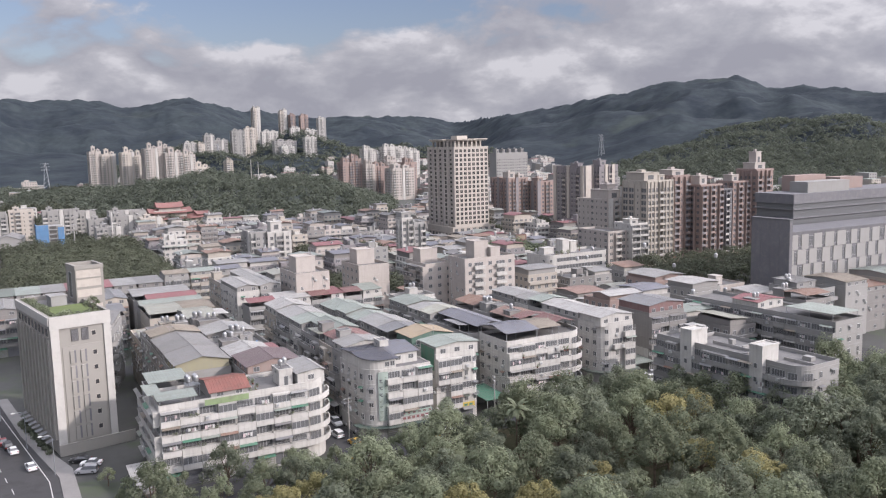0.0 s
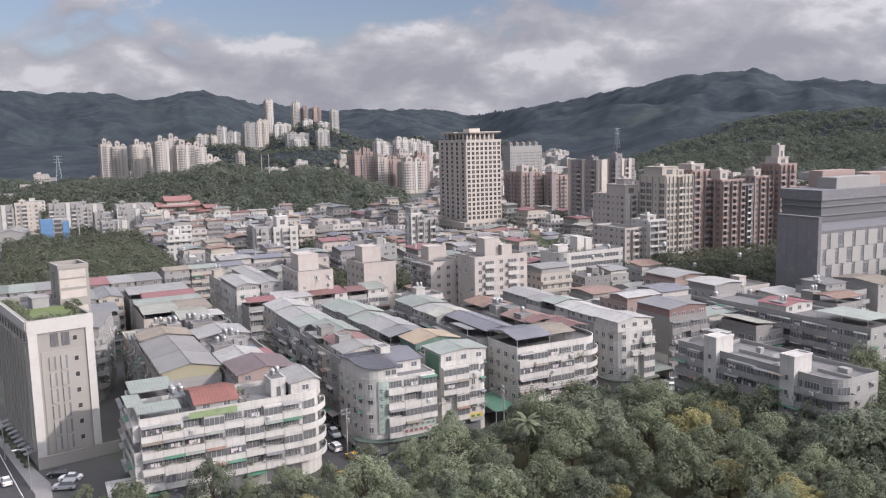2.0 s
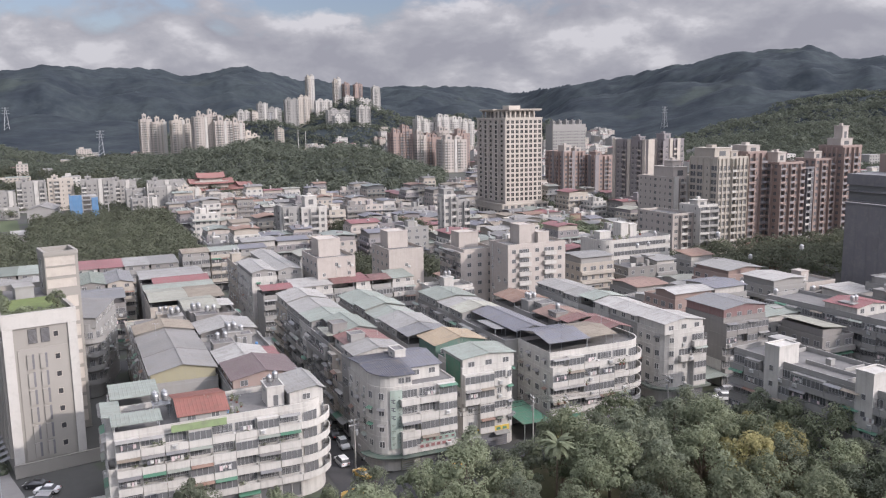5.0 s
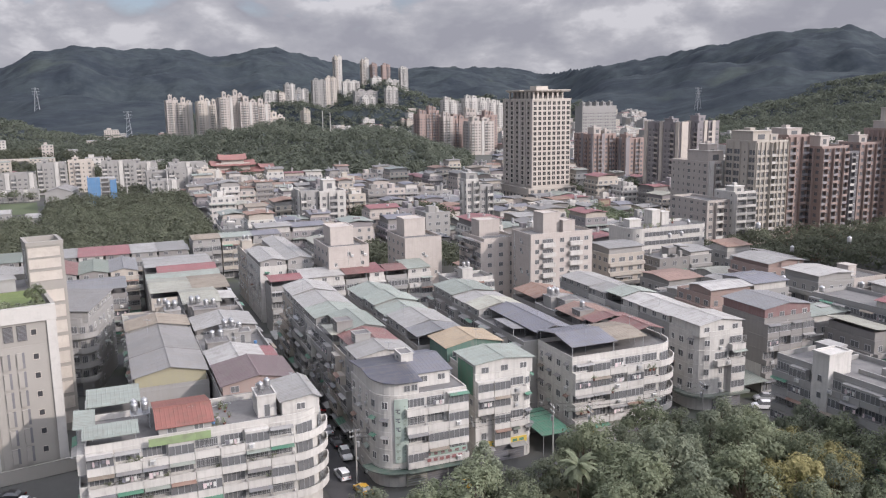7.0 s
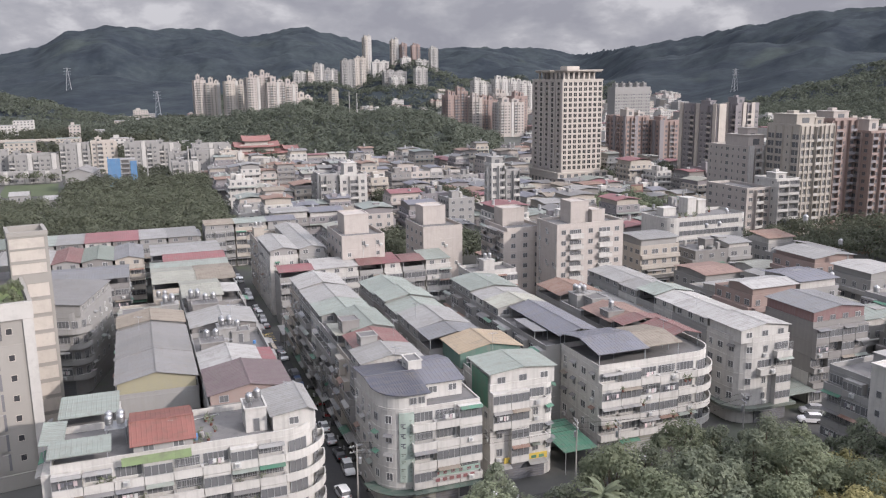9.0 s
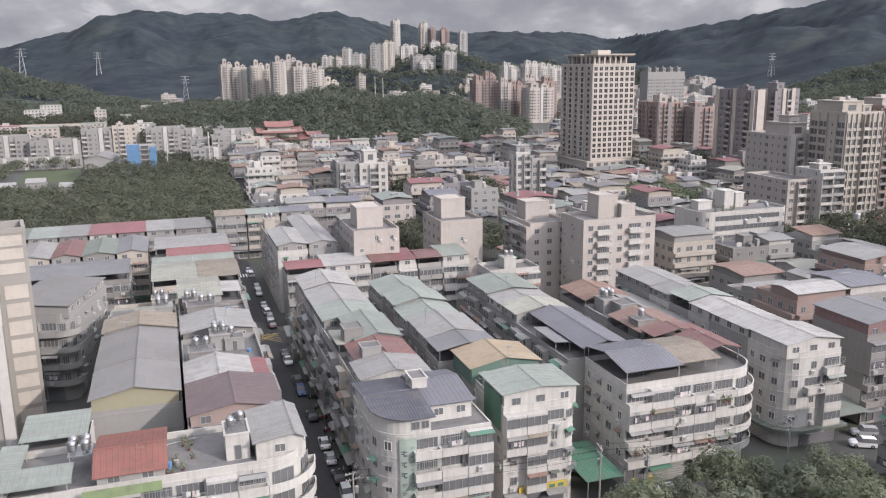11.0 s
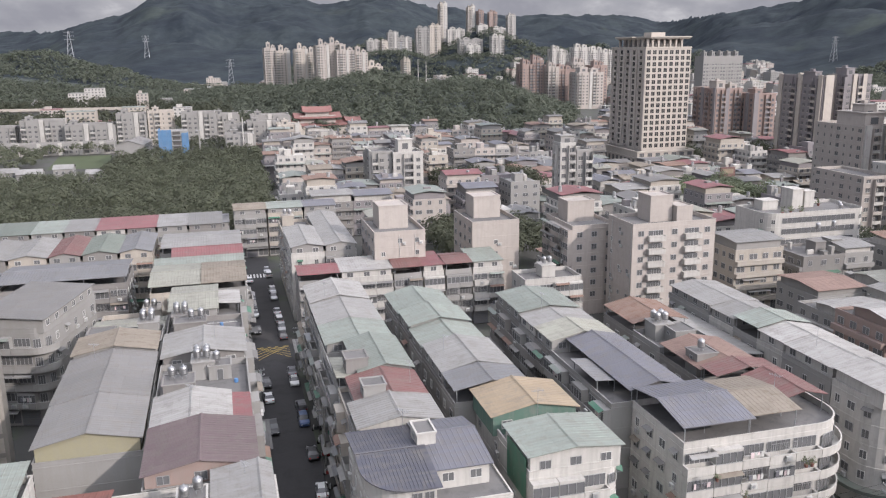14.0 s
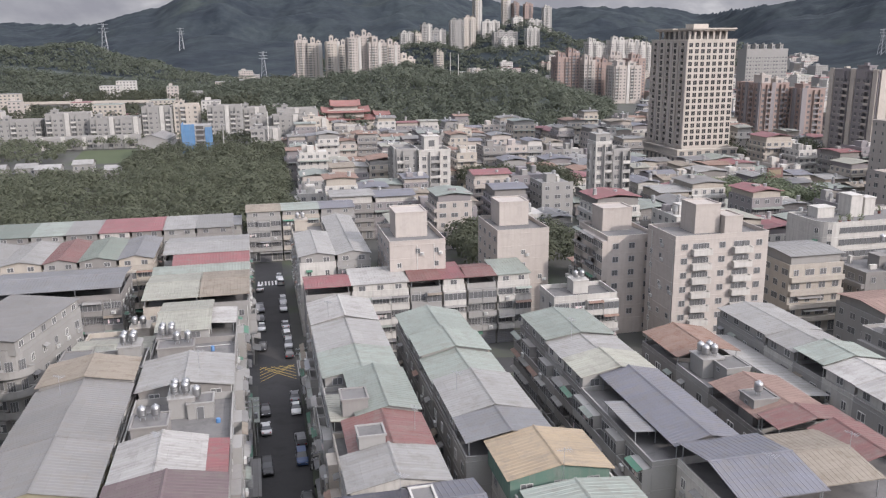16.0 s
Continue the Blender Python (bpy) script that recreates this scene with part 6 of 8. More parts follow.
for x, y, w in ((46, 580, 9), (57, 590, 7), (60, 575, 10)):
    hut = thing("site_hut", (x, y, 0), "white flat-roofed site hut", "hut", "site huts")
    part("wall", loops_mesh("wall", [(0, 0), (w, 0), (w, 3.4), (0, 3.4)], [(0, 0, 0), (0, 2.6, 0)], [W["white"]], 0), hut)
    part("roof", loops_mesh("roof", [(-0.2, -0.2), (w + 0.2, -0.2), (w + 0.2, 3.6), (-0.2, 3.6)], [(0, 2.604, 0), (0, 2.8, 0)], [TIN["silver"]], 0, True), hut)
mast = thing("flood_mast", (45, 584, 0), "tall pale concrete mast on the building site", "mast")
part("pole", loops_mesh("pole", [(0.45 * math.cos(k * 0.785), 0.45 * math.sin(k * 0.785)) for k in range(8)], [(0, 0, 0), (-0.18, 19, 0)], [CONC], 0), mast)
part("crossbar", loops_mesh("crossbar", [(-1.6, -0.15), (1.6, -0.15), (1.6, 0.15), (-1.6, 0.15)], [(0, 18.2, 0), (0, 18.5, 0)], [GALV], 0, True), mast)
for x, y, w in ((-38, 515, 11), (-24, 528, 9), (-48, 522, 9), (-6, 505, 8), (-62, 520, 10)):
    v = thing("villa", (x, y, 0), "small pale two-storey villa with a pale hipped roof", "house", "villas by the wood")
    part("wall", loops_mesh("wall", [(0, 0), (w, 0), (w, 9), (0, 9)], [(0, 0, 0), (0, 6.6, 0)], [W["grey"]], 0), v)
    part("roof", tin_roof_mesh(w, 9, 1.8, "silver", "x"), v, (0, 0, 6.65))
    part("gable", gable_mesh(w, 9, 1.8, "grey", "x", 0.5, 0.1), v, (0, 0, 6.7))
    tagged(part("glazing", facade_mesh(w, 9, 0.9, 2, 3.2, {"E": 3, "S": 3}, "SE", 1.2, 1.4, FRAME), v), kind="stuff")


# ---- low office with a rounded corner and its neighbours, east of the pale flats ----
low = apartment(200, 279.5, 232.5, 294, 5, "white", {}, [], "low white office with a rounded glazed corner", 310, fh=3.1, ground=4.2, group=G, bay=3.0, head=False, tanks=0, round_at={"SW": 4.0, "SE": 2.5})
for x, y, w, d, h in ((14, 8, 3.5, 5, 5.6), (19, 9, 3.2, 3.5, 4.6), (5, 9, 5, 4, 2.6)):
    part("stair_tower", loops_mesh("stair_tower", [(x, y), (x + w, y), (x + w, y + d), (x, y + d)], [(0, 16.6, 0), (0, 16.6 + h, 0), (0.15, 16.6 + h, 0), (0.15, 16.9 + h, 0)], [W["white"]], 0), low)
ribbon = window_mesh(24.0, 1.6, 14, 0, True)
for k in range(4):
    part("ribbon_window", ribbon, low, (17.0, -0.01, 5.2 + k * 3.1))
part("shop_window", window_mesh(22.0, 2.6, 9, 0, False), low, (17.0, -0.01, 0.4))
for x, y in ((6.5, 2.0), (9.5, 2.6), (12, 1.6), (26.5, 3.0), (28.6, 6.0), (24.6, 10.0)):
    p = low.matrix_basis @ Vector((x, y, 16.7))
    water_tank(p.x, p.y, p.z) if x > 25 else potted_plant(p.x, p.y, p.z, 2.2)


# ---- ordinary houses of the middle distance ----
def small_front(w, d, floors, fh, sides, rng):
    """Windows, bands and canopies on the sides of a small distant house, joined."""
    b = MB()
    for side in sides:
        length = w if side in "SN" else d
        n = max(2, int(length / 3.0))
        loggia = rng.random() < 0.6
        for k in range(floors):
            z = k * fh
            if loggia and k:
                q = len(b.v)
                b.box(0.1, -0.9, z - 0.1, length - 0.1, 0, z + 0.95, 0)
                for c in range(q, len(b.v)):
                    x, y, zz = b.v[c]
                    b.v[c] = (*along(side, w, d, x, -y), zz)
            for j in range(n):
                u = length * (j + 0.5) / n
                ww = rng.choice((1.2, 1.6, 2.2))
                z1 = z + (1.15 if k else 0.2)
                q = len(b.v)
                zt = z1 + (1.4 if k else 2.3)
                b.box(u - ww / 2, -0.07, z1, u + ww / 2, 0, zt, 1)
                for s0, s1 in ((-ww / 2 + 0.09, -0.05), (0.05, ww / 2 - 0.09)):
                    b.poly([(u + s0, -0.075, z1 + 0.09), (u + s1, -0.075, z1 + 0.09), (u + s1, -0.075, zt - 0.09), (u + s0, -0.075, zt - 0.09)], 2)
                for c in range(q, len(b.v)):
                    x, y, zz = b.v[c]
                    b.v[c] = (*along(side, w, d, x, -y), zz)
    return b


ROOF_MIX = ["silver"] * 5 + ["dull"] * 3 + ["grey"] * 2 + ["white"] * 4 + ["pale"] * 4 + ["cream"] * 2 + ["brown"] * 2 + ["red"] * 2 + ["lattice"] * 3 + ["rust"] * 3 + ["blue"] * 2 + ["salmon"]
WALL_MIX = ["white"] * 4 + ["grey"] * 8 + ["cream"] * 3 + ["dark"] * 3 + ["pink"] * 2 + ["buff"] * 2 + ["brick"]


def small_house(x0, y0, w, d, floors, rng, z=0.0, sides="SW"):
    wall, col = rng.choice(WALL_MIX), rng.choice(ROOF_MIX)
    fh = 3.0
    h = floors * fh
    shed = rng.random() < 0.9
    lab = "%s %s-storey house with a %s" % ({"white": "white", "grey": "grey", "cream": "cream", "dark": "dark stained", "pink": "pinkish tiled", "buff": "buff tiled", "brick": "brown tiled"}[wall],
                                          ("", "one", "two", "three", "four", "five", "six", "seven")[floors], "%s sheet roof" % NAMES[col] if shed else "flat roof and parapet")
    root = thing("house", (x0, y0, z), lab, "house", "town houses")
    part("wall", loops_mesh("wall", [(0, 0), (w, 0), (w, d), (0, d)], [(0, -4 if z else 0, 0), (0, h, 0), (0.06, h, 0), (0.06, h + 0.7, 0), (-0.15, h + 0.7, 0), (-0.15, h + 0.05, 0)], [W[wall], ROOFDECK], 1), root)
    f = small_front(w, d, floors, fh, sides, rng)
    tagged(part("front", f.mesh("front", W[wall], FRAME, GLASS), root), kind="stuff")
    if shed:
        axis, kind = rng.choice("xy"), rng.choice(("gable", "gable", "mono"))
        cut = rng.choice((1.0, 1.0, 0.7))
        lift, rise = rng.uniform(1.9, 2.6), rng.uniform(0.4, 1.1)
        rw, rd = (w - 0.4) * (cut if axis == "y" else 1), (d - 0.4) * (cut if axis == "x" else 1)
        part("tin_roof", tin_roof_mesh(rw, rd, rise, col, axis, kind, rib=1.3), root, (0.2, 0.2, h + lift))
        part("roof_room", gable_mesh(rw - 0.6, rd - 0.6, rise if kind == "gable" else 0.1, rng.choice(("white", "grey", "dark", wall)), axis, 0.5, lift), root, (0.5, 0.5, h + lift - 0.05))
    if y0 < 330:
        c = MB()
        for _ in range(rng.randrange(3, 7)):
            px, py = rng.uniform(0.3, w - 2.2), rng.uniform(0.2, d - 2.2)
            zt = h + rng.uniform(0.7, 2.4)
            c.box(px, py, h + 0.02, px + rng.uniform(0.5, 2.0), py + rng.uniform(0.5, 2.0), zt, rng.randrange(3))
        for _ in range(2):
            z = h - 3 * rng.randrange(1, floors) - 0.35 if floors > 1 else h - 0.4
            u = rng.uniform(0, w * 0.5)
            c.slab((u, -1.3, z - 0.3), (u + w * 0.45, -1.3, z - 0.3), (u + w * 0.45, 0, z), (u, 0, z), 0.06, 3 + rng.randrange(2))
        tagged(part("rooftop_clutter", c.mesh("rooftop_clutter", W["white"], W["grey"], CONC, TIN["silver"], TIN["green"]), root), kind="stuff")
    if not shed or rng.random() < 0.3:
        hx, hy = rng.uniform(0.3, max(0.4, w - 4)), rng.uniform(d * 0.3, max(d * 0.31, d - 4.5))
        part("stair_head", loops_mesh("stair_head", [(hx, hy), (hx + 3, hy), (hx + 3, hy + 3.6), (hx, hy + 3.6)], [(0, h, 0), (0, h + 2.8, 0), (0.15, h + 2.8, 0), (0.15, h + 3.0, 0)], [W[wall]], 0), root)
        if y0 < 480 and rng.random() < 0.7:
            water_tank(x0 + hx + 1.5, y0 + hy + 1.6, z + h + 3.0, 0.7, 1.6)
    return root


def join_house(b, x0, y0, w, d, floors, rng, sides="SW"):
    """The same kind of house, farther off, laid into a joined mesh."""
    h, m, c = floors * 3.0, rng.choice((0, 1, 2, 2, 3, 4, 5)), 6 + rng.randrange(9)
    b.box(x0, y0, 0, x0 + w, y0 + d, h, m)
    if rng.random() < 0.75:
        rise, lift, o = rng.uniform(0.4, 1.2), rng.uniform(1.6, 2.6), 0.4
        b.box(x0 + 0.5, y0 + 0.5, h, x0 + w - 0.5, y0 + d - 0.5, h + lift - 0.05, rng.randrange(6))
        z = h + lift
        if rng.random() < 0.5:
            xm = x0 + w / 2
            b.slab((x0 - o, y0 - o, z), (xm, y0 - o, z + rise), (xm, y0 + d + o, z + rise), (x0 - o, y0 + d + o, z), 0.1, c)
            b.slab((xm, y0 - o, z + rise), (x0 + w + o, y0 - o, z), (x0 + w + o, y0 + d + o, z), (xm, y0 + d + o, z + rise), 0.1, c)
        else:
            ym = y0 + d / 2
            b.slab((x0 - o, y0 - o, z), (x0 + w + o, y0 - o, z), (x0 + w + o, ym, z + rise), (x0 - o, ym, z + rise), 0.1, c)
            b.slab((x0 - o, ym, z + rise), (x0 + w + o, ym, z + rise), (x0 + w + o, y0 + d + o, z), (x0 - o, y0 + d + o, z), 0.1, c)
    else:
        b.box(x0 + w * 0.3, y0 + d * 0.4, h, x0 + w * 0.3 + 3.2, y0 + d * 0.4 + 4, h + 2.8, m)
        b.box(x0, y0, h, x0 + w, y0 + 0.2, h + 0.8, m)
        b.box(x0, y0 + 0.2, h, x0 + 0.2, y0 + d, h + 0.8, m)
    for _ in range(rng.randrange(2, 6)):
        px, py = rng.uniform(x0 + 0.5, x0 + w - 2), rng.uniform(y0 + 0.4, y0 + d - 2)
        zt = h + rng.uniform(0.8, 3.4)
        if rng.random() < 0.4:
            b.cyl(px + 0.6, py + 0.6, zt, zt + 1.5, 0.6, 8, 15)
            b.box(px + 0.1, py + 0.1, h, px + 1.1, py + 1.1, zt, rng.randrange(3))
        else:
            b.box(px, py, h, px + rng.uniform(0.8, 2.6), py + rng.uniform(0.8, 2.4), zt, rng.randrange(3))
    if rng.random() < 0.5:
        z = h - rng.uniform(2.6, 3.4)
        b.slab((x0, y0 - 1.6, z - 0.3), (x0 + w, y0 - 1.6, z - 0.3), (x0 + w, y0, z), (x0, y0, z), 0.08, 6 + rng.randrange(5))
    f = small_front(w, d, floors, 3.0, sides, rng)
    i = len(b.v)
    b.v += [(x + x0, y + y0, z) for x, y, z in f.v]
    b.f += [tuple(i + k for k in q) for q in f.f]
    b.m += [(m, 15, 16)[k] for k in f.m]


# stretches kept free: built by hand above, woods, wide streets
KEEP = [(58, 0, 70, 344), (58, 340, 92, 360), (-40, 0, 58, 362), (58, 0, 133, 320), (131, 0, 149, 262), (131, 230, 166, 280), (149, 100, 205, 192), (88, 270, 130, 296),
        (-160, 340, 74, 512), (-170, 500, 72, 730), (262, 468, 300, 520), (230, 184, 345, 236), (340, 430, 390, 480), (346, 525, 392, 570), (328, 572, 352, 600), (248, 296, 380, 360),
        (168, 358, 188, 378), (112, 420, 142, 442), (148, 404, 186, 446), (-45, 560, 12, 645), (114, 302, 152, 342), (194, 274, 236, 298), (232, 258, 262, 296), (262, 238, 350, 300), (90, 640, 160, 740), (228, 360, 262, 392), (205, 150, 236, 194)]
# outlines of the built-up land, west to east
rng = random.Random(41)
count = 0
joined = MB()
y = 196.0
while y < 720:
    depth = rng.uniform(11, 15)
    x = -150 - rng.uniform(0, 9)
    while x < 470:
        w = rng.uniform(8, 14.5)
        cx, cy = x + w / 2, y + depth / 2
        b = math.degrees(math.atan2(cx - 62, cy - 100))
        b0 = math.degrees(math.atan2(cx, cy))
        seen = b > -17 and b0 < 60
        if seen and land(cx, cy) < 0.4 and not any(a < x + w and x < c and e < y + depth and y < g for a, e, c, g in KEEP) and rng.random() < 0.9:
            fl = rng.choice((2, 3, 3, 4, 4, 5)) if y < 420 else rng.choice((1, 2, 3, 3, 4, 5))
            if (160 < cx < 262 and 380 < cy < 480) or (225 < cx < 300 and 350 < cy < 470):
                fl = rng.choice((1, 2, 2))
            if count < 44:
                small_house(x, y, w - 0.15, depth, fl, rng, sides="SE" if cx < 40 else "SW")
            else:
                join_house(joined, x, y, w - 0.15, depth, fl, rng, "SE" if cx < 40 else "SW")
            count += 1
        x += w + (rng.uniform(4, 7) if rng.random() < 0.16 else 0.0)
    y += depth + (rng.uniform(5, 8) if rng.random() < 0.6 else 1.0)


tagged(new("town_houses", joined.mesh("town_houses", W["white"], W["grey"], W["dusk"], W["dark"], W["cream"], W["pink"], TIN["silver"], TIN["grey"], TIN["dull"], TIN["pale"], TIN["cream"], TIN["red"], TIN["lattice"], TIN["blue"], TIN["rust"], FRAME, GLASS)),
       "packed low houses with patched sheet roofs towards the hills", "houses", kind="stuff")


def far_houses():
    """Small buildings far across the valley, too many to count."""
    b, r = MB(), random.Random(9)
    for _ in range(2600):
        a, dist = r.uniform(-16, 60), r.uniform(720, 2300)
        x, y = EYE0[0] + dist * math.sin(radians(a)), EYE0[1] + dist * math.cos(radians(a))
        g = land(x, y)
        if g > (26 if 17 < a < 36 and dist > 1200 else 6) or (dist < 1250 and 4 < a < 26.5) or (a < 6 and r.random() < 0.8) or (a > 38 and r.random() < 0.5):
            continue
        w, d, h = r.uniform(9, 22), r.uniform(9, 18), r.choice((6, 9, 9, 12, 15, 18))
        m = r.choice((0, 0, 1, 2, 3))
        b.box(x, y, g - 3, x + w, y + d, g + h, m)
        b.box(x + 0.3, y + 0.3, g + h, x + w - 0.3, y + d - 0.3, g + h + 0.5, r.choice((4, 5, 6, 4)))
        if r.random() < 0.5:
            b.box(x + w * 0.2, y + d * 0.3, g + h, x + w * 0.5, y + d * 0.6, g + h + 3, m)
        n = int(w / 3.2)
        for k in range(int(h / 3)):
            for j in range(n):
                u = x + w * (j + 0.5) / n
                b.poly([(u - 0.8, y - 0.05, g + k * 3 + 1), (u + 0.8, y - 0.05, g + k * 3 + 1), (u + 0.8, y - 0.05, g + k * 3 + 2.3), (u - 0.8, y - 0.05, g + k * 3 + 2.3)], 7)
    ob = new("distant_houses", b.mesh("distant_houses", W["white"], W["grey"], W["cream"], W["pink"], TIN["silver"], TIN["pale"], TIN["red"], GLASS))
    tagged(ob, "pale far-off houses crowded across the valley floor", "houses", kind="stuff")


far_houses()


# ---- trees ----
def quick_mesh(name, verts, quads, mat, smooth=False):
    me = bpy.data.meshes.new(name)
    n, q = len(verts), len(quads)
    me.vertices.add(n)
    me.vertices.foreach_set("co", np.asarray(verts, np.float32).ravel())
    me.loops.add(4 * q)
    me.loops.foreach_set("vertex_index", np.asarray(quads, np.int32).ravel())
    me.polygons.add(q)
    me.polygons.foreach_set("loop_start", np.arange(0, 4 * q, 4, dtype=np.int32))
    me.materials.append(mat)
    me.update(calc_edges=True)
    return me


def leaf_cloud(centres, radii, per, size, seed, low=-0.45, tilt=0.8, up=0.45):
    """Four-cornered leaf sprays scattered over the shells of many rounded clumps."""
    r = np.random.RandomState(seed)
    c, rad = np.repeat(np.asarray(centres, float), per, 0), np.repeat(np.asarray(radii, float), per, 0)
    n = len(c)
    z = r.uniform(low, 1, n)
    a = r.uniform(0, 2 * np.pi, n)
    s = np.sqrt(np.maximum(0, 1 - z * z))
    d = np.stack([s * np.cos(a), s * np.sin(a), z], 1)
    p = c + d * rad * r.uniform(0.72, 1.06, n)[:, None]
    nor = d + r.normal(0, tilt * 0.42, (n, 3))
    nor[:, 2] += up
    nor /= np.linalg.norm(nor, axis=1)[:, None]
    u = np.cross(nor, r.normal(0, 1, (n, 3)))
    u /= np.linalg.norm(u, axis=1)[:, None]
    v = np.cross(nor, u)
    k = (np.asarray(size) * r.uniform(0.55, 1.25, n))[:, None]
    bend = nor * k * r.uniform(-0.25, 0.25, n)[:, None]
    quad = np.stack([p - u * k, p - v * k * 0.62 + bend, p + u * k, p + v * k * 0.62 + bend], 1).reshape(-1, 3)
    return quad, np.arange(4 * n).reshape(-1, 4)


def limb(b, p, q, r0, r1, n=6, m=0):
    p, q = Vector(p), Vector(q)
    ax = (q - p).normalized()
    u = ax.cross(Vector((0.3, 0.9, 0.2))).normalized()
    v = ax.cross(u)
    i = len(b.v)
    for c, r in ((p, r0), (q, r1)):
        b.v += [tuple(c + (u * math.cos(2 * math.pi * k / n) + v * math.sin(2 * math.pi * k / n)) * r) for k in range(n)]
    for k in range(n):
        j = (k + 1) % n
        b.f.append((i + k, i + j, i + n + j, i + n + k))
        b.m.append(m)


def tree_kind(seed, height, spread, lobes, leaves, size, mat, slim=False):
    r = random.Random(seed)
    trunk = MB()
    fork = height * (0.36 if not slim else 0.2)
    limb(trunk, (0, 0, -0.3), (r.uniform(-.2, .2), r.uniform(-.2, .2), fork), 0.26, 0.17, 8)
    cs, rs = [], []
    for k in range(lobes):
        a = 2.4 * k + r.uniform(-0.5, 0.5)
        q = spread * math.sqrt((k + 0.4) / lobes) * r.uniform(0.75, 1.05)
        zz = height * (0.90 - 0.50 * (q / spread) ** 1.3 + r.uniform(-0.10, 0.06))
        c = (q * math.cos(a), q * math.sin(a), zz)
        limb(trunk, (0, 0, fork * r.uniform(0.75, 1.0)), (c[0] * 0.85, c[1] * 0.85, c[2] - 0.3), 0.11, 0.03, 5)
        cs.append(c)
        s = r.uniform(0.26, 0.44) * spread
        rs.append((s, s, s * r.uniform(0.8, 1.2) * (1.6 if slim else 1)))
    for _ in range(lobes):
        k = r.randrange(len(cs))
        a, t = r.uniform(0, 6.28), r.uniform(0.7, 1.1)
        c, s = cs[k], rs[k]
        cs.append((c[0] + s[0] * t * math.cos(a), c[1] + s[0] * t * math.sin(a), c[2] + r.uniform(-0.5, 0.6) * s[2]))
        rs.append(tuple(v * r.uniform(0.3, 0.6) for v in s))
    per = max(8, int(leaves / len(cs)))
    v, f = leaf_cloud(cs, rs, per, size, seed, low=-0.7)
    return trunk.mesh("trunk", BARK), quick_mesh("crown", v, f, mat)


KINDS = [tree_kind(1, 10.5, 4.4, 12, 5600, 0.21, LEAF), tree_kind(2, 9.0, 3.7, 10, 4800, 0.20, LEAF_D), tree_kind(3, 12.0, 4.8, 14, 6400, 0.22, LEAF), tree_kind(4, 8.0, 3.1, 9, 3600, 0.19, LEAF),
         tree_kind(5, 11.0, 4.0, 13, 5400, 0.20, LEAF_D), tree_kind(6, 9.5, 3.9, 11, 4600, 0.20, LEAF_Y), tree_kind(7, 9.0, 2.6, 9, 2600, 0.17, LEAF_B, True), tree_kind(8, 10.0, 2.4, 9, 3200, 0.19, LEAF, True),
         tree_kind(9, 11.5, 4.4, 13, 5600, 0.21, LEAF_D)]
TREE_LABEL = ["broad park tree with a dense green crown", "dark green park tree with a rounded crown", "tall spreading park tree with a lumpy green crown", "small green park tree",
              "dark green spreading park tree", "park tree with yellowing leaves", "slim park tree with sparse brownish leaves", "slim upright green park tree", "large dark green park tree"]


def tree(kind, x, y, s, z=0.0, group="park trees"):
    t, c = KINDS[kind]
    root = thing("tree", (x, y, z), TREE_LABEL[kind], "tree", group, random.uniform(0, 360))
    root.scale = (s, s, s * random.uniform(0.88, 1.1))
    part("trunk", t, root)
    part("crown", c, root)
    return root


rng = random.Random(77)
spots = []
for _ in range(9000):
    x, y = rng.uniform(20, 232), rng.uniform(50, 153)
    if math.hypot(x, y) < 104 or math.degrees(math.atan2(x, y)) > 61:
        continue
    edge = 151.5 if x < 58 else (146.5 if x < 70 else (150.0 if x < 97 else (154.0 if x < 136 else 148.0)))
    if y > edge or (x < 30 and y < 138) or (x < 42 and y > 149 and x > 36):
        continue
    if 136 < x < 170 and y > 107 and not (x < 140.5 - (y - 150) * 0.17 and y < 146):
        continue
    if x >= 166 and y > 131:
        continue
    if 104 < x < 122 and 100 < y < 116 and rng.random() < 0.8:
        continue
    if math.hypot(x - 90.6, y - 137.8) < 6.5 or (abs(x - 86.6) < 5 and 123.8 < y < 137.8):
        continue
    if any((x - p) ** 2 + (y - q) ** 2 < 5.6 ** 2 for p, q in spots):
        continue
    spots.append((x, y))
for x, y in spots:
    near = math.hypot(x, y) < 122
    k = rng.choice((0, 0, 1, 2, 2, 4, 8, 5, 4, 1, 3, 7) if not near else (0, 3, 1, 4, 6, 5, 7, 7, 6, 5, 8))
    if 117 < x < 128 and 128 < y < 140:
        k = 2
    tall = 1.22 if (97 < x < 138 and y > 126) or (x > 140 and y > 88) else 1.0
    tree(k, x, y, rng.uniform(0.74, 1.2) * tall)

for x, y, k, q in ((137.5, 104.5, 8, 1.45), (143.5, 101.5, 4, 1.5), (149.0, 105.0, 2, 1.35), (152.5, 99.0, 8, 1.5), (158.0, 104.0, 4, 1.5), (164.5, 107.5, 8, 1.5), (171.0, 112.0, 2, 1.35), (168.0, 102.5, 4, 1.55)):
    tree(k, x, y, q)
tree(5, 112.5, 108.5, 1.15)
tree(5, 130.5, 128.5, 1.3)
tree(3, 15.5, 168.5, 0.5, group="small trees by the car park")
tree(3, 18.5, 164.5, 0.42, group="small trees by the car park")


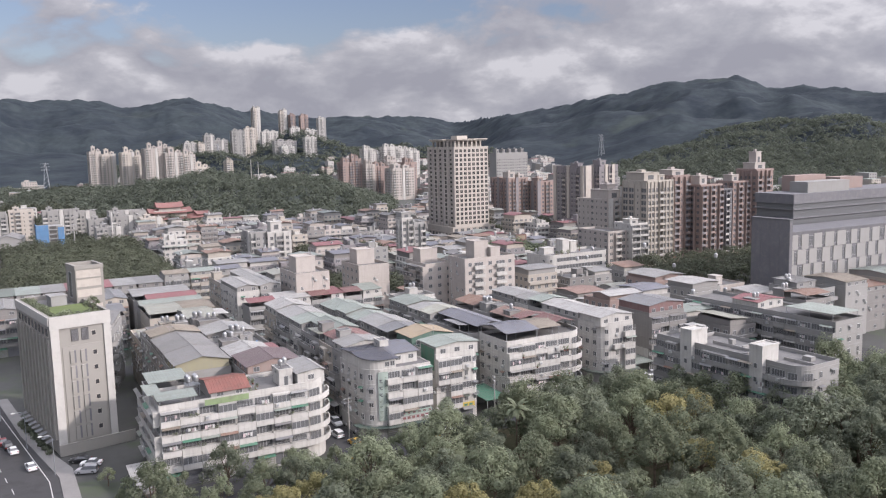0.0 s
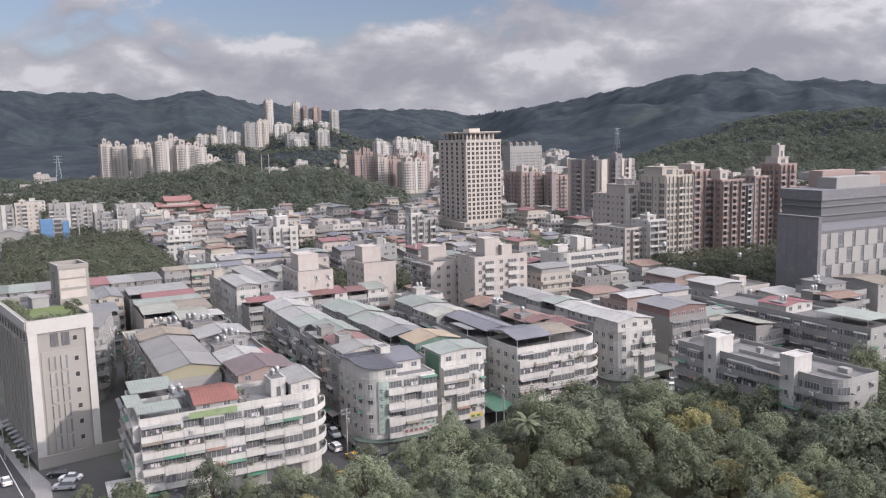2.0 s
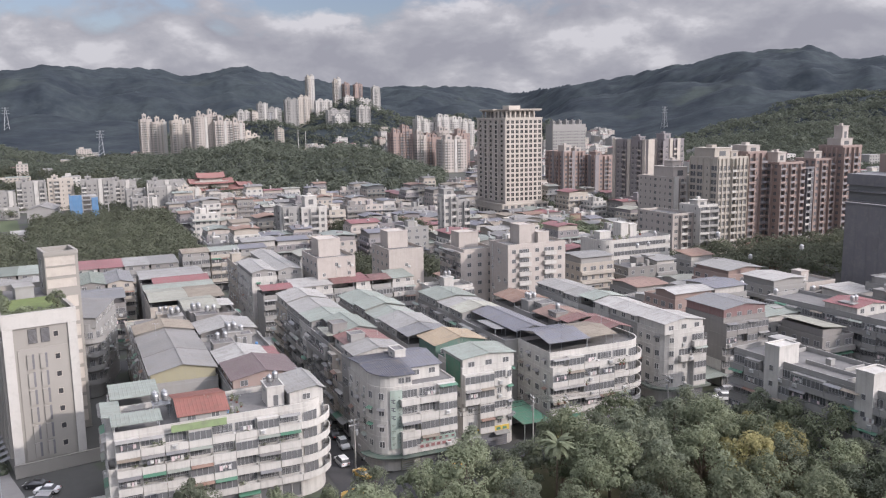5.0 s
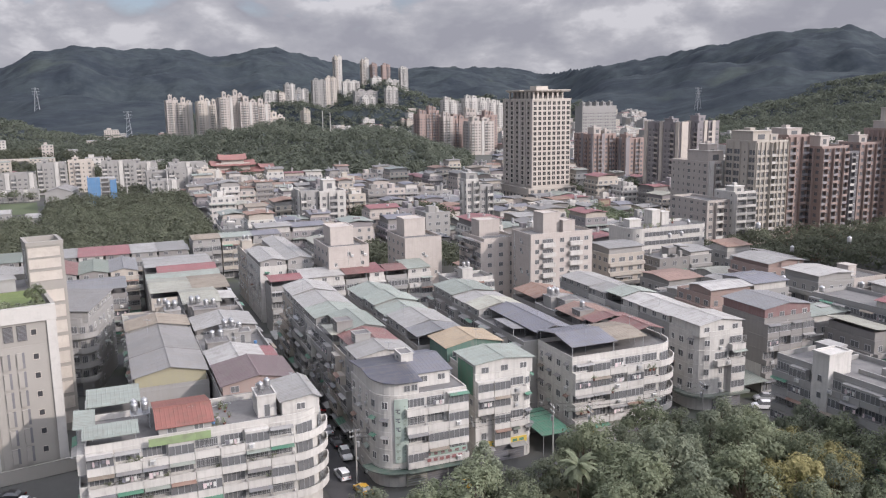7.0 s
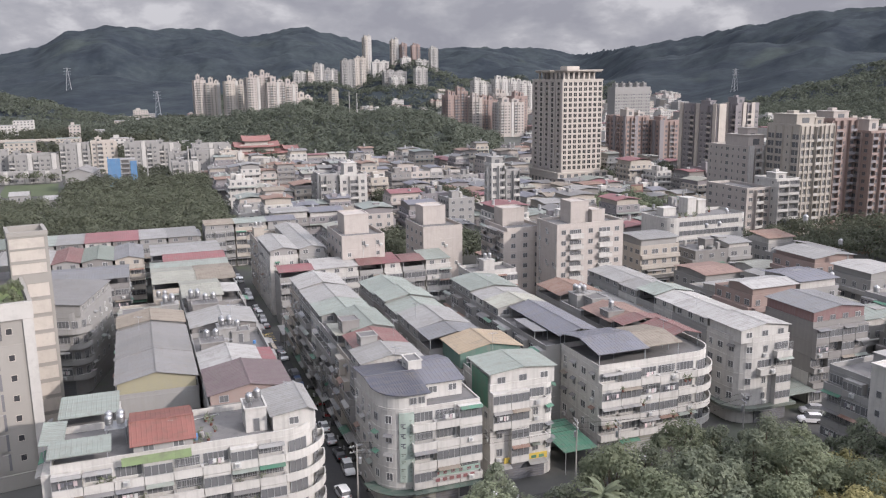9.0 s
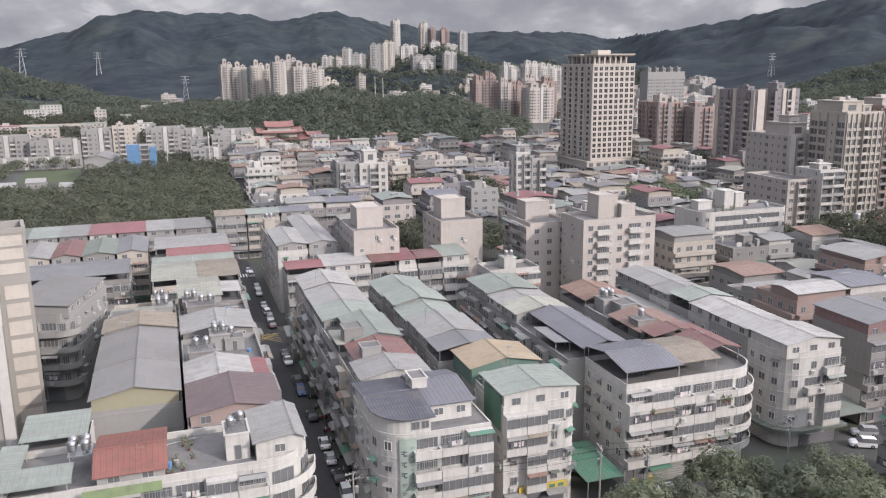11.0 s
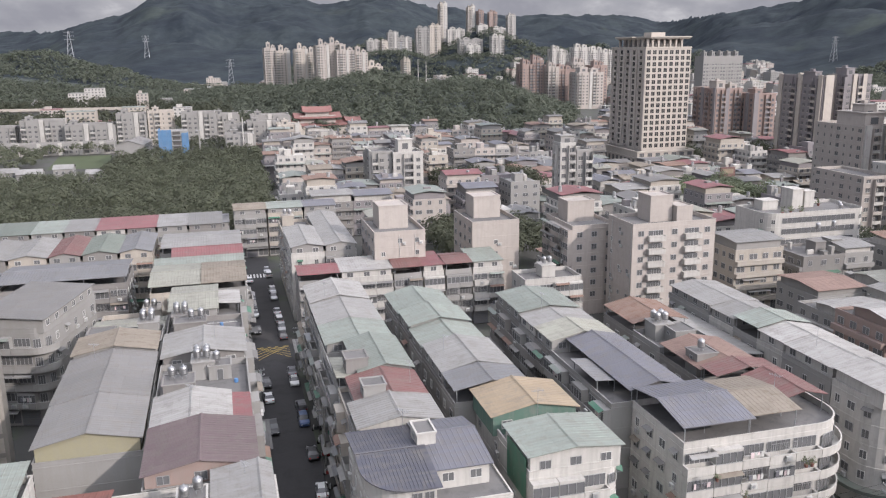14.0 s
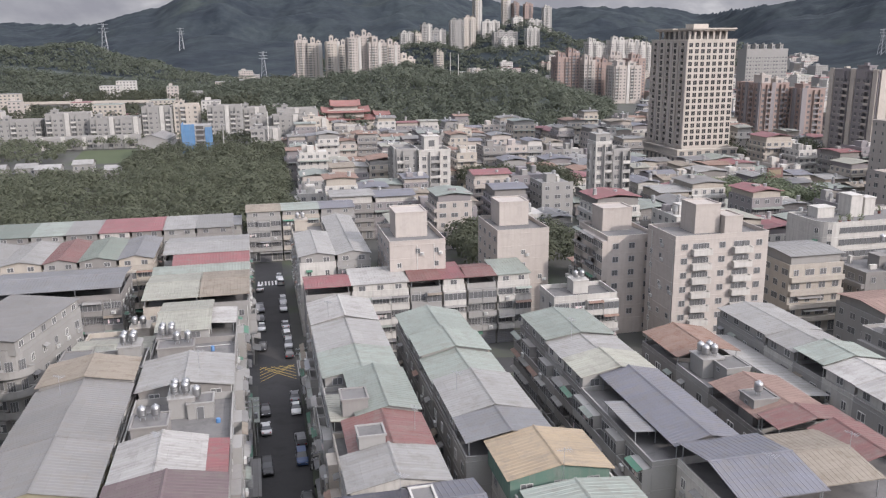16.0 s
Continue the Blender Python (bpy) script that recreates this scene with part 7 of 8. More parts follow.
def palm(x, y, h):
    b, r = MB(), random.Random(3)
    limb(b, (0, 0, -0.2), (0.1, 0, h), 0.2, 0.13, 8)
    root = thing("palm_tree", (x, y, 0), "tall palm with arching fronds over the park", "palm tree")
    part("trunk", b.mesh("trunk", BARK), root)
    frond = MB()
    for k in range(9):
        t = k / 9
        p, q = Vector((2.6 * t, 0, 0.9 * t - 1.9 * t * t)), Vector((2.6 * (t + 0.11), 0, 0.9 * (t + 0.11) - 1.9 * (t + 0.11) ** 2))
        wd = 0.55 * (1 - abs(t - 0.4))
        for s in (-1, 1):
            frond.poly([p, q, q + Vector((0.25, s * wd, -0.25)), p + Vector((0.2, s * wd, -0.2))])
    me = frond.mesh("frond", LEAF)
    for k in range(22):
        ob = part("frond", me, root, (0.1, 0, h), k * 137.5)
        ob.rotation_euler = (0, radians(r.uniform(-55, 25)), radians(k * 137.5))


palm(90.6, 137.8, 11.0)


def wood(name, label, places, per, size, mat, seed, squash=0.85, up=0.45):
    """A closed canopy of many crowns."""
    r = random.Random(seed)
    cs, rs, sz = [], [], []
    for x, y, z, q in places:
        cs.append((x, y, z))
        rs.append((q, q, q * squash * r.uniform(0.8, 1.2)))
        sz += [size * q] * per
    v, f = leaf_cloud(cs, rs, per, sz, seed, low=-0.25, tilt=0.5, up=up)
    return tagged(new(name, quick_mesh(name, v, f, mat)), label, "trees", kind="stuff")


def scatter(n, x0, x1, y0, y1, gap, r0, r1, seed, test=None, tall=(5, 9)):
    r, out, grid = random.Random(seed), [], {}
    for _ in range(n):
        x, y = r.uniform(x0, x1), r.uniform(y0, y1)
        if test and not test(x, y):
            continue
        key = (int(x / gap), int(y / gap))
        if key in grid:
            continue
        grid[key] = 1
        q = r.uniform(r0, r1)
        out.append((x, y, land(x, y) + r.uniform(*tall), q))
    return out


wood("woodland", "dense dark green wood behind the roofs", scatter(6000, -115, 73, 364, 508, 4.8, 2.2, 5.4, 1, lambda x, y: y > 366 + 0.1 * x and not (-66 < x < 4 and y > 488)), 190, 0.125, LEAF_W, 1)
wood("woodland", "green clump of trees between the houses", scatter(900, 116, 150, 305, 340, 4.4, 2.6, 4.4, 2), 130, 0.16, LEAF_W, 2)
wood("woodland", "dark green trees below the wooded hill", scatter(1500, 149, 186, 405, 445, 4.4, 2.6, 4.6, 13), 120, 0.16, LEAF_W, 13)
wood("woodland", "green trees beside the tall blocks", scatter(900, 232, 262, 258, 292, 4.6, 2.2, 4.0, 3), 140, 0.15, LEAF_W, 3)
wood("woodland", "bright green trees at the foot of the tower", scatter(500, 228, 262, 360, 392, 4.4, 2.4, 4.0, 4), 120, 0.17, LEAF, 4)
wood("woodland", "dark trees round the playing field", scatter(1200, -120, 4, 520, 646, 7.5, 2.4, 4.4, 5, lambda x, y: not (-68 < x < 4 and 505 < y < 572) and not (-44 < x < 4 and y < 638), (3, 6)), 90, 0.19, LEAF_W, 5)
wood("woodland", "green and dark trees before the building site", scatter(1500, 4, 76, 500, 572, 5.2, 2.4, 4.8, 15), 120, 0.17, LEAF_W, 15)
wood("woodland", "trees between the old flats", scatter(3000, -130, 74, 612, 735, 9.0, 2.4, 4.4, 16, lambda x, y: not (-80 < x < 26 and y < 668) and not (676 < y < 716), (2, 4)), 90, 0.19, LEAF_W, 16)
wood("woodland", "green trees before the brick blocks", scatter(700, 296, 345, 470, 530, 5, 3, 5, 6), 110, 0.17, LEAF_W, 6)
wood("woodland", "scattered dark trees across the valley floor", scatter(9000, -330, 160, 735, 1420, 11, 3.5, 7.0, 14, lambda x, y: land(x, y) < 2.5 and not (900 < y < 985 and x < 0)), 34, 0.25, LEAF_W, 14)

wood("woodland", "mixed green and brownish trees at the foot of the towers", scatter(1200, 264, 345, 240, 297, 5, 2.2, 4.4, 11), 120, 0.16, LEAF_W, 11)
wood("woodland", "brownish leafy bushes at the foot of the towers", scatter(160, 250, 330, 262, 300, 9, 2.0, 3.2, 12, None, (3, 6)), 60, 0.24, LEAF_B, 12)


def hill_test(lo, hi):
    def test(x, y):
        dx, dy = x - EYE0[0], y - EYE0[1]
        r, a = math.hypot(dx, dy), math.degrees(math.atan2(dx, dy))
        return lo < r < hi and -18 < a < 60 and land(x, y) > 2.5 and (r < 1250 or hill(x, y, r, a) > max(2.5, 0.62 * land(x, y)))
    return test


wood("hill_forest", "leafy green forest on the hill behind the temple", scatter(80000, -420, 1200, 330, 1240, 8.4, 4.0, 8.2, 7, hill_test(600, 1250), (1, 6)), 64, 0.205, FOREST, 7)
wood("hill_forest", "green forest on the lower hills", scatter(60000, -620, 1650, 360, 1900, 9.5, 5, 8, 8, hill_test(1250, 1900), (1, 5)), 26, 0.30, FOREST, 8, 0.75, 0.6)


# ---- temple ----
def temple():
    root = thing("temple", (100, 688, 3.0), "faded red temple with stacked sweeping tile roofs", "temple")
    root.scale = (1.06, 1, 0.84)
    part("wall", loops_mesh("wall", [(4, 0), (44, 0), (44, 20), (4, 20)], [(0, 0, 0), (0, 8, 0)], [W["pink"]], 0), root)
    part("terrace", loops_mesh("terrace", [(-4, -4), (52, -4), (52, 24), (-4, 24)], [(0, -4, 0), (0, 5, 0), (0.3, 5, 0), (0.3, 5.8, 0)], [W["cream"]], 0), root)
    part("upper_wall", loops_mesh("upper_wall", [(12, 3), (36, 3), (36, 17), (12, 17)], [(0, 8, 0), (0, 16, 0)], [W["pink"]], 0), root)

    def sweep(x0, y0, x1, y1, zb, rise):
        b = MB()
        n = 10
        for i in range(n + 1):
            t = i / n
            up = 0.7 * (2 * t - 1) ** 4
            x = x0 + (x1 - x0) * t
            b.v += [(x, y0, zb + up), (x, (y0 + y1) / 2, zb + rise + up * 1.2), (x, y1, zb + up), (x, y1, zb + up - 0.4), (x, y0, zb + up - 0.4)]
        for i in range(n):
            for k in range(5):
                j = (k + 1) % 5
                b.f.append((i * 5 + j, i * 5 + k, (i + 1) * 5 + k, (i + 1) * 5 + j)[::-1])
        b.f += [(0, 1, 2, 3, 4), tuple(n * 5 + k for k in (4, 3, 2, 1, 0))]
        b.m = [0] * len(b.f)
        return b.mesh("roof", TIN["temple"])
    part("roof", sweep(0, -3, 48, 22, 8.2, 3.0), root)
    part("roof", sweep(8, 0, 40, 20, 14.0, 3.6), root)
    part("roof", sweep(14, 3, 34, 17, 19.0, 4.2), root)
    part("tower_wall", loops_mesh("tower_wall", [(16, 5), (32, 5), (32, 15), (16, 15)], [(0, 15, 0), (0, 19.4, 0)], [W["pink"]], 0), root)
    for x in (-3, 44):
        part("side_hall", loops_mesh("side_hall", [(x, 2), (x + 8, 2), (x + 8, 18), (x, 18)], [(0, 5, 0), (0, 11, 0)], [W["pink"]], 0), root)
        part("roof", sweep(x - 1.5, 0, x + 9.5, 20, 11, 2.6), root)
    for k in range(12):
        part("column", cached("tcol", lambda: loops_mesh("column", [(-0.3, -0.3), (0.3, -0.3), (0.3, 0.3), (-0.3, 0.3)], [(0, 5.8, 0), (0, 8.2, 0)], [W["cream"]], 0)), root, (2 + k * 4, -2, 0))


temple()


# ---- cars ----
def car_meshes(kind):
    def make():
        if kind == "sedan":
            st = [(-2.2, .70, .45, .62, .60, .63), (-2.05, .82, .25, .80, .66, .82), (-1.45, .87, .2, .90, .70, .93), (-0.95, .88, .2, .93, .60, 1.38), (0.35, .88, .2, .93, .62, 1.42), (1.05, .88, .2, .90, .70, .95), (1.9, .84, .22, .74, .66, .78), (2.2, .68, .35, .60, .55, .62)]
        else:
            st = [(-2.15, .78, .35, .95, .66, 1.0), (-2.0, .86, .25, 1.0, .68, 1.55), (-1.4, .88, .22, 1.0, .68, 1.66), (0.3, .88, .22, 1.0, .68, 1.66), (1.0, .88, .22, 1.0, .70, 1.08), (1.85, .85, .25, .88, .68, .94), (2.15, .72, .35, .70, .58, .72)]
        b = MB()
        for y, w, zb, zm, wr, zr in st:
            b.v += [(-w, y, zb), (w, y, zb), (w, y, zm), (wr, y, zr), (-wr, y, zr), (-w, y, zm)]
        n = len(st)
        for i in range(n - 1):
            tall = (st[i][5] - st[i][3] > 0.2) or (st[i + 1][5] - st[i + 1][3] > 0.2)
            slope = (st[i][5] - st[i][3] > 0.2) != (st[i + 1][5] - st[i + 1][3] > 0.2)
            for k in range(6):
                j = (k + 1) % 6
                b.f.append((i * 6 + k, i * 6 + j, (i + 1) * 6 + j, (i + 1) * 6 + k)[::-1])
                b.m.append(1 if tall and (k in (2, 4) or (k == 3 and slope)) else 0)
        b.f += [(0, 1, 2, 3, 4, 5), tuple((n - 1) * 6 + k for k in (5, 4, 3, 2, 1, 0))]
        b.m += [0, 0]
        return b
    return cached(("carb", kind), make)


PAINTS = {n: material("car_paint_" + n, c, 0.3, 0.3 if n in ("silver", "grey") else 0.0, 0.05, 0.5, spec=0.6) for n, c in
          {"white": (0.75, 0.75, 0.74), "silver": (0.5, 0.5, 0.51), "black": (0.02, 0.02, 0.022), "grey": (0.16, 0.16, 0.17), "taxi yellow": (0.50, 0.30, 0.04), "blue": (0.05, 0.09, 0.2), "red": (0.3, 0.03, 0.03)}.items()}
LAMP = material("clear_lamp", (0.7, 0.7, 0.7), 0.15, 0, 0.05, 1.0)
TAIL = material("red_lamp", (0.35, 0.02, 0.02), 0.2, 0, 0.05, 1.0)


def wheel_mesh():
    b = MB()
    b.cyl(0, 0, -0.1, 0.1, 0.32, 14)
    b.cyl(0, 0, 0.1, 0.115, 0.19, 10, 1)
    b.v = [(z, y, x) for x, y, z in b.v]
    return b.mesh("wheel", RUBBER, STEEL)


def car(x, y, turn, paint, kind="sedan"):
    me = cached(("car", kind, paint), lambda: car_meshes(kind).mesh("car_body", PAINTS[paint], GLASS))
    root = thing("car", (x, y, 0.02), "parked %s %s" % (paint, "saloon car" if kind == "sedan" else "estate car"), "car", "parked cars", turn)
    part("body", me, root)
    wm = cached("wheel", wheel_mesh)
    for sx in (-1, 1):
        for yy in (-1.35, 1.32):
            part("wheel", wm, root, (sx * 0.8, yy, 0.32), 0 if sx > 0 else 180)
        part("headlight", cached("hl", lambda: loops_mesh("headlight", [(-.16, -.05), (.16, -.05), (.16, .05), (-.16, .05)], [(0, 0, 0), (0, .13, 0)], [LAMP], 0, True)), root, (sx * 0.56, 2.1, 0.6))
        part("tail_light", cached("tl", lambda: loops_mesh("tail_light", [(-.15, -.05), (.15, -.05), (.15, .05), (-.15, .05)], [(0, 0, 0), (0, .14, 0)], [TAIL], 0, True)), root, (sx * 0.6, -2.12, 0.68))
    return root


rng = random.Random(12)
PICK = ["white", "white", "silver", "silver", "grey", "black", "grey", "blue", "white", "black"]
y = 178.0
while y < 330:
    if rng.random() < 0.86 and not 250 < y < 266:
        car(66.7 + rng.uniform(-.15, .15), y, rng.choice((0, 180)) + rng.uniform(-3, 3), rng.choice(PICK), rng.choice(("sedan", "estate")))
    y += rng.uniform(5.2, 6.6)
y = 198.0
while y < 325:
    if rng.random() < 0.62 and not 248 < y < 266:
        car(61.3 + rng.uniform(-.1, .1), y, rng.choice((0, 180)) + rng.uniform(-3, 3), rng.choice(PICK), rng.choice(("sedan", "estate")))
    y += rng.uniform(5.2, 7.5)
car(65.6, 163.6, 12, "taxi yellow")
car(61.6, 156.2, 70, "taxi yellow")
car(64.0, 170.5, 4, "white", "estate")
for x, y, a, c, k in ((152.0, 165.5, 62, "white", "estate"), (155.5, 168.8, 62, "silver", "estate"), (157.0, 160.0, 62, "blue", "sedan"), (87.0, 160.2, 80, "white", "estate"), (81.5, 158.6, 84, "taxi yellow", "sedan"), (112.6, 163.2, 84, "silver", "sedan"),
                      (12.5, 178.0, 68, "silver", "estate"), (13.8, 182.0, 68, "white", "sedan"), (12.0, 185.2, 68, "black", "sedan"), (2.6, 186.5, 9, "white", "sedan"), (-0.4, 199.0, 9, "white", "sedan"), (-2.2, 206.5, 9, "red", "sedan"), (-1.4, 203.0, 9, "black", "estate"), (-3.8, 212.0, 9, "white", "estate"), (-8.0, 183.5, 9, "white", "sedan"), (-7.2, 178.5, 9, "white", "estate")):
    car(x, y, a, c, k)


# ---- poles, lamps, small street things ----
def pole_mesh(h):
    b = MB()
    b.cyl(0, 0, 0, h, 0.16, 8, 0, 0.11)
    return b.mesh("pole", CONC)


def utility_pole(x, y, h, turn=0.0):
    root = thing("utility_pole", (x, y, 0), "grey concrete utility pole with crossarms and insulators", "utility pole", "utility poles", turn)
    part("pole", cached(("upole", h), lambda: pole_mesh(h)), root)
    arm = cached("arm", lambda: loops_mesh("crossarm", [(-1.1, -.06), (1.1, -.06), (1.1, .06), (-1.1, .06)], [(0, 0, 0), (0, .12, 0)], [GALV], 0, True))
    ins = cached("ins", lambda: loops_mesh("insulator", [(.06 * math.cos(k * 1.047), .06 * math.sin(k * 1.047)) for k in range(6)], [(0, 0, 0), (0.02, 0.08, 0), (-0.02, 0.22, 0)], [FRAME_W], 0))
    for z in (h - 0.4, h - 1.3):
        part("crossarm", arm, root, (0, 0.16, z))
        for dx in (-0.95, -0.45, 0.45, 0.95):
            part("insulator", ins, root, (dx, 0.16, z + 0.12))
    part("transformer", cached("trf", lambda: loops_mesh("transformer", [(.3 * math.cos(k * .785), .3 * math.sin(k * .785)) for k in range(8)], [(0, 0, 0), (0, 0.9, 0), (-0.12, 1.0, 0)], [GALV], 0, True)), root, (0.45, 0, h - 3.2))
    return root


POLES = [(65.7, 167.4, 9.6), (100.2, 161.5, 10.5), (107.5, 160.8, 9.5), (68.4, 205, 9.5), (68.4, 245, 9.5), (59.6, 224, 9.5), (133.5, 162.0, 9.5)]
for x, y, h in POLES:
    utility_pole(x, y, h, 10 if x < 70 else 80)


def cable(p, q, sag, label="thin black overhead cable between poles"):
    cu = bpy.data.curves.new("cable", "CURVE")
    cu.dimensions, cu.bevel_depth, cu.bevel_resolution = "3D", 0.022, 0
    sp = cu.splines.new("POLY")
    n = 14
    sp.points.add(n)
    for k in range(n + 1):
        t = k / n
        sp.points[k].co = (*[a + (b - a) * t for a, b in zip(p[:2], q[:2])], p[2] + (q[2] - p[2]) * t - 4 * sag * t * (1 - t), 1)
    cu.materials.append(RUBBER)
    return tagged(new("cable", cu), label, "cable", "overhead cables")


for dz in (-0.2, -1.1):
    for dx in (-0.9, 0.9):
        cable((65.7 + dx * 0.2, 167.4 + dx, 9.6 + dz), (100.2 + dx * 0.2, 161.5 + dx, 10.5 + dz), 0.9)
        cable((65.7 + dx, 167.4, 9.6 + dz), (68.4 + dx, 205, 9.5 + dz), 0.8)
        cable((100.2, 161.5 + dx, 10.5 + dz), (133.5, 162 + dx, 9.5 + dz), 0.9)
        cable((68.4 + dx, 205, 9.5 + dz), (68.4 + dx, 245, 9.5 + dz), 0.8)


def street_lamp(x, y, turn, h=8.5):
    root = thing("street_lamp", (x, y, 0), "slim grey street lamp with a curved arm", "street lamp", "street lamps", turn)
    b = MB()
    limb(b, (0, 0, 0), (0, 0, h - 1), 0.1, 0.07, 7)
    pts = [(0, 0, h - 1), (0.25, 0, h - 0.35), (0.8, 0, h - 0.05), (1.9, 0, h)]
    for p, q in zip(pts, pts[1:]):
        limb(b, p, q, 0.06, 0.055, 6)
    part("pole", cached(("lamppole", h), lambda: b.mesh("pole", GALV)), root)
    part("lamp_head", cached("lamphead", lambda: loops_mesh("lamp_head", [(-.35, -.14), (.45, -.14), (.45, .14), (-.35, .14)], [(0, -0.08, 0), (0, 0.06, 0), (-0.08, 0.12, 0)], [FRAME_W], 0, True)), root, (2.2, 0, h))


street_lamp(6.8, 180.5, 190)
street_lamp(2.4, 200.5, 190)
street_lamp(-2.5, 225, 190)
street_lamp(151, 152, 120)
street_lamp(112, 115, 30, 7.0)


def scooter(x, y, turn, col):
    root = thing("scooter", (x, y, 0.02), "parked scooter with a dark seat", "scooter", "parked scooters", turn)
    part("body", cached(("scb", col), lambda: loops_mesh("body", [(-.16, -.75), (.16, -.75), (.2, 0), (.14, .6), (-.14, .6), (-.2, 0)], [(-0.05, .28, 0), (0, .5, 0), (-0.06, .72, 0)], [PAINTS[col]], 0, True)), root)
    part("seat", cached("scs", lambda: loops_mesh("seat", [(-.15, -.7), (.15, -.7), (.15, .05), (-.15, .05)], [(0, .72, 0), (0, .82, 0)], [RUBBER], 0, True)), root)
    part("handlebar", cached("sch", lambda: loops_mesh("handlebar", [(-.32, .5), (.32, .5), (.32, .58), (-.32, .58)], [(0, .98, 0), (0, 1.05, 0)], [GALV], 0, True)), root)
    part("front_shield", cached("scf", lambda: loops_mesh("front_shield", [(-.2, .5), (.2, .5), (.16, .66), (-.16, .66)], [(0, .3, 0), (0, .98, 0)], [PLASTIC], 0, True)), root)
    wm = cached("scw", lambda: scooter_wheel())
    for yy in (-.6, .72):
        part("wheel", wm, root, (0, yy, .24))


def scooter_wheel():
    b = MB()
    b.cyl(0, 0, -0.05, 0.05, 0.23, 12)
    b.v = [(z, y, x) for x, y, z in b.v]
    return b.mesh("wheel", RUBBER)


for k in range(18):
    if k < 10:
        scooter(68.6 + rng.uniform(-.2, .2), 170 + k * 5.3 + rng.uniform(-1, 1), rng.uniform(70, 110), rng.choice(("white", "grey", "black", "red")))
    else:
        scooter(110 + (k - 10) * 0.95, 161.6, rng.uniform(-15, 15), rng.choice(("white", "grey", "black", "blue")))

# yellow crossed box and zebra crossing on the street
b = MB()
for k in range(5):
    for s in (0, 1):
        x0, y0, x1, y1 = 60.6 + k * 1.5, 253.5, 60.6 + (k + 1) * 1.5 * 0 + k * 1.5 + 1.2, 261.0
        a, c = ((60.6, 253.6 + k * 1.6), (60.6 + min(6.8, (4.6 - k) * 1.6 + 0.4), 261.0)) if s == 0 else ((67.4, 253.6 + k * 1.6), (67.4 - min(6.8, (4.6 - k) * 1.6 + 0.4), 261.0))
        d = Vector((c[0] - a[0], c[1] - a[1])).normalized()
        n = Vector((-d.y, d.x)) * 0.07
        b.poly([(a[0] - n.x, a[1] - n.y, 0.012 + s * 0.004), (a[0] + n.x, a[1] + n.y, 0.012 + s * 0.004), (c[0] + n.x, c[1] + n.y, 0.012 + s * 0.004), (c[0] - n.x, c[1] - n.y, 0.012 + s * 0.004)][::-1])
tagged(new("road_marking", b.mesh("road_marking", PAINT_Y)), "worn yellow crossed box painted on the street", "road marking", kind="structure")
b = MB()
for k in range(8):
    b.poly([(60.8 + k * 0.9, 319.5, 0.012), (61.25 + k * 0.9, 319.5, 0.012), (61.25 + k * 0.9, 323.5, 0.012), (60.8 + k * 0.9, 323.5, 0.012)])
tagged(new("zebra_crossing", b.mesh("zebra_crossing", PAINT)), "worn white zebra crossing painted on the street", "road marking", kind="structure")
b = MB()
for k in range(16):
    y0 = 160 + k * 7.0
    x0 = 1.2 - (y0 - 160) * 0.15
    b.poly([(x0, y0, 0.016), (x0 + 0.14, y0, 0.016), (x0 + 0.14 - 0.35, y0 + 3, 0.016), (x0 - 0.35, y0 + 3, 0.016)])
tagged(new("lane_marking", b.mesh("lane_marking", PAINT)), "broken white lane line on the avenue", "road marking", kind="structure")
b = MB()
b.poly([(5.6, 160, 0.016), (5.75, 160, 0.016), (5.6, 177, 0.016), (5.45, 177, 0.016)])
b.poly([(5.45, 177, 0.016), (5.6, 177, 0.016), (-4.6, 245, 0.016), (-4.75, 245, 0.016)])
tagged(new("edge_marking", b.mesh("edge_marking", PAINT)), "white edge line along the avenue", "road marking", kind="structure")
sheet("pavement", [(7.4, 160), (10.4, 160), (10.2, 182), (7.6, 192), (3.2, 216), (-0.6, 245), (-3.2, 245), (1.4, 210), (7.4, 178)], 0.14, PAVE, "grey paved footway beside the avenue", "pavement", 0.3)


# ---- planting on and round the stone block ----
def shrub_kind(seed, r0, mat):
    v, f = leaf_cloud([(0, 0, r0 * 0.6), (r0 * 0.5, 0.2, r0 * 0.5), (-r0 * 0.4, -0.2, r0 * 0.45)], [(r0, r0, r0 * 0.8), (r0 * .7, r0 * .7, r0 * .6), (r0 * .7, r0 * .7, r0 * .6)], 130, 0.2, seed, low=-0.7)
    return quick_mesh("shrub", v, f, mat)


SHRUBS = [shrub_kind(21, 1.0, LEAF), shrub_kind(22, 1.3, LEAF), shrub_kind(23, 0.8, LEAF_D)]
LOCAL = Matrix.Translation((8.5, 191.6, 0)) @ Matrix.Rotation(radians(10), 4, "Z")


def shrub(u, v, z, k, s=1.0, group="roof garden shrubs", label="bushy green shrub in the roof garden"):
    p = LOCAL @ Vector((u, v, z))
    ob = solid("shrub", SHRUBS[k], p, label, "shrub", group, turn=random.uniform(0, 360))
    ob.scale = (s, s, s)


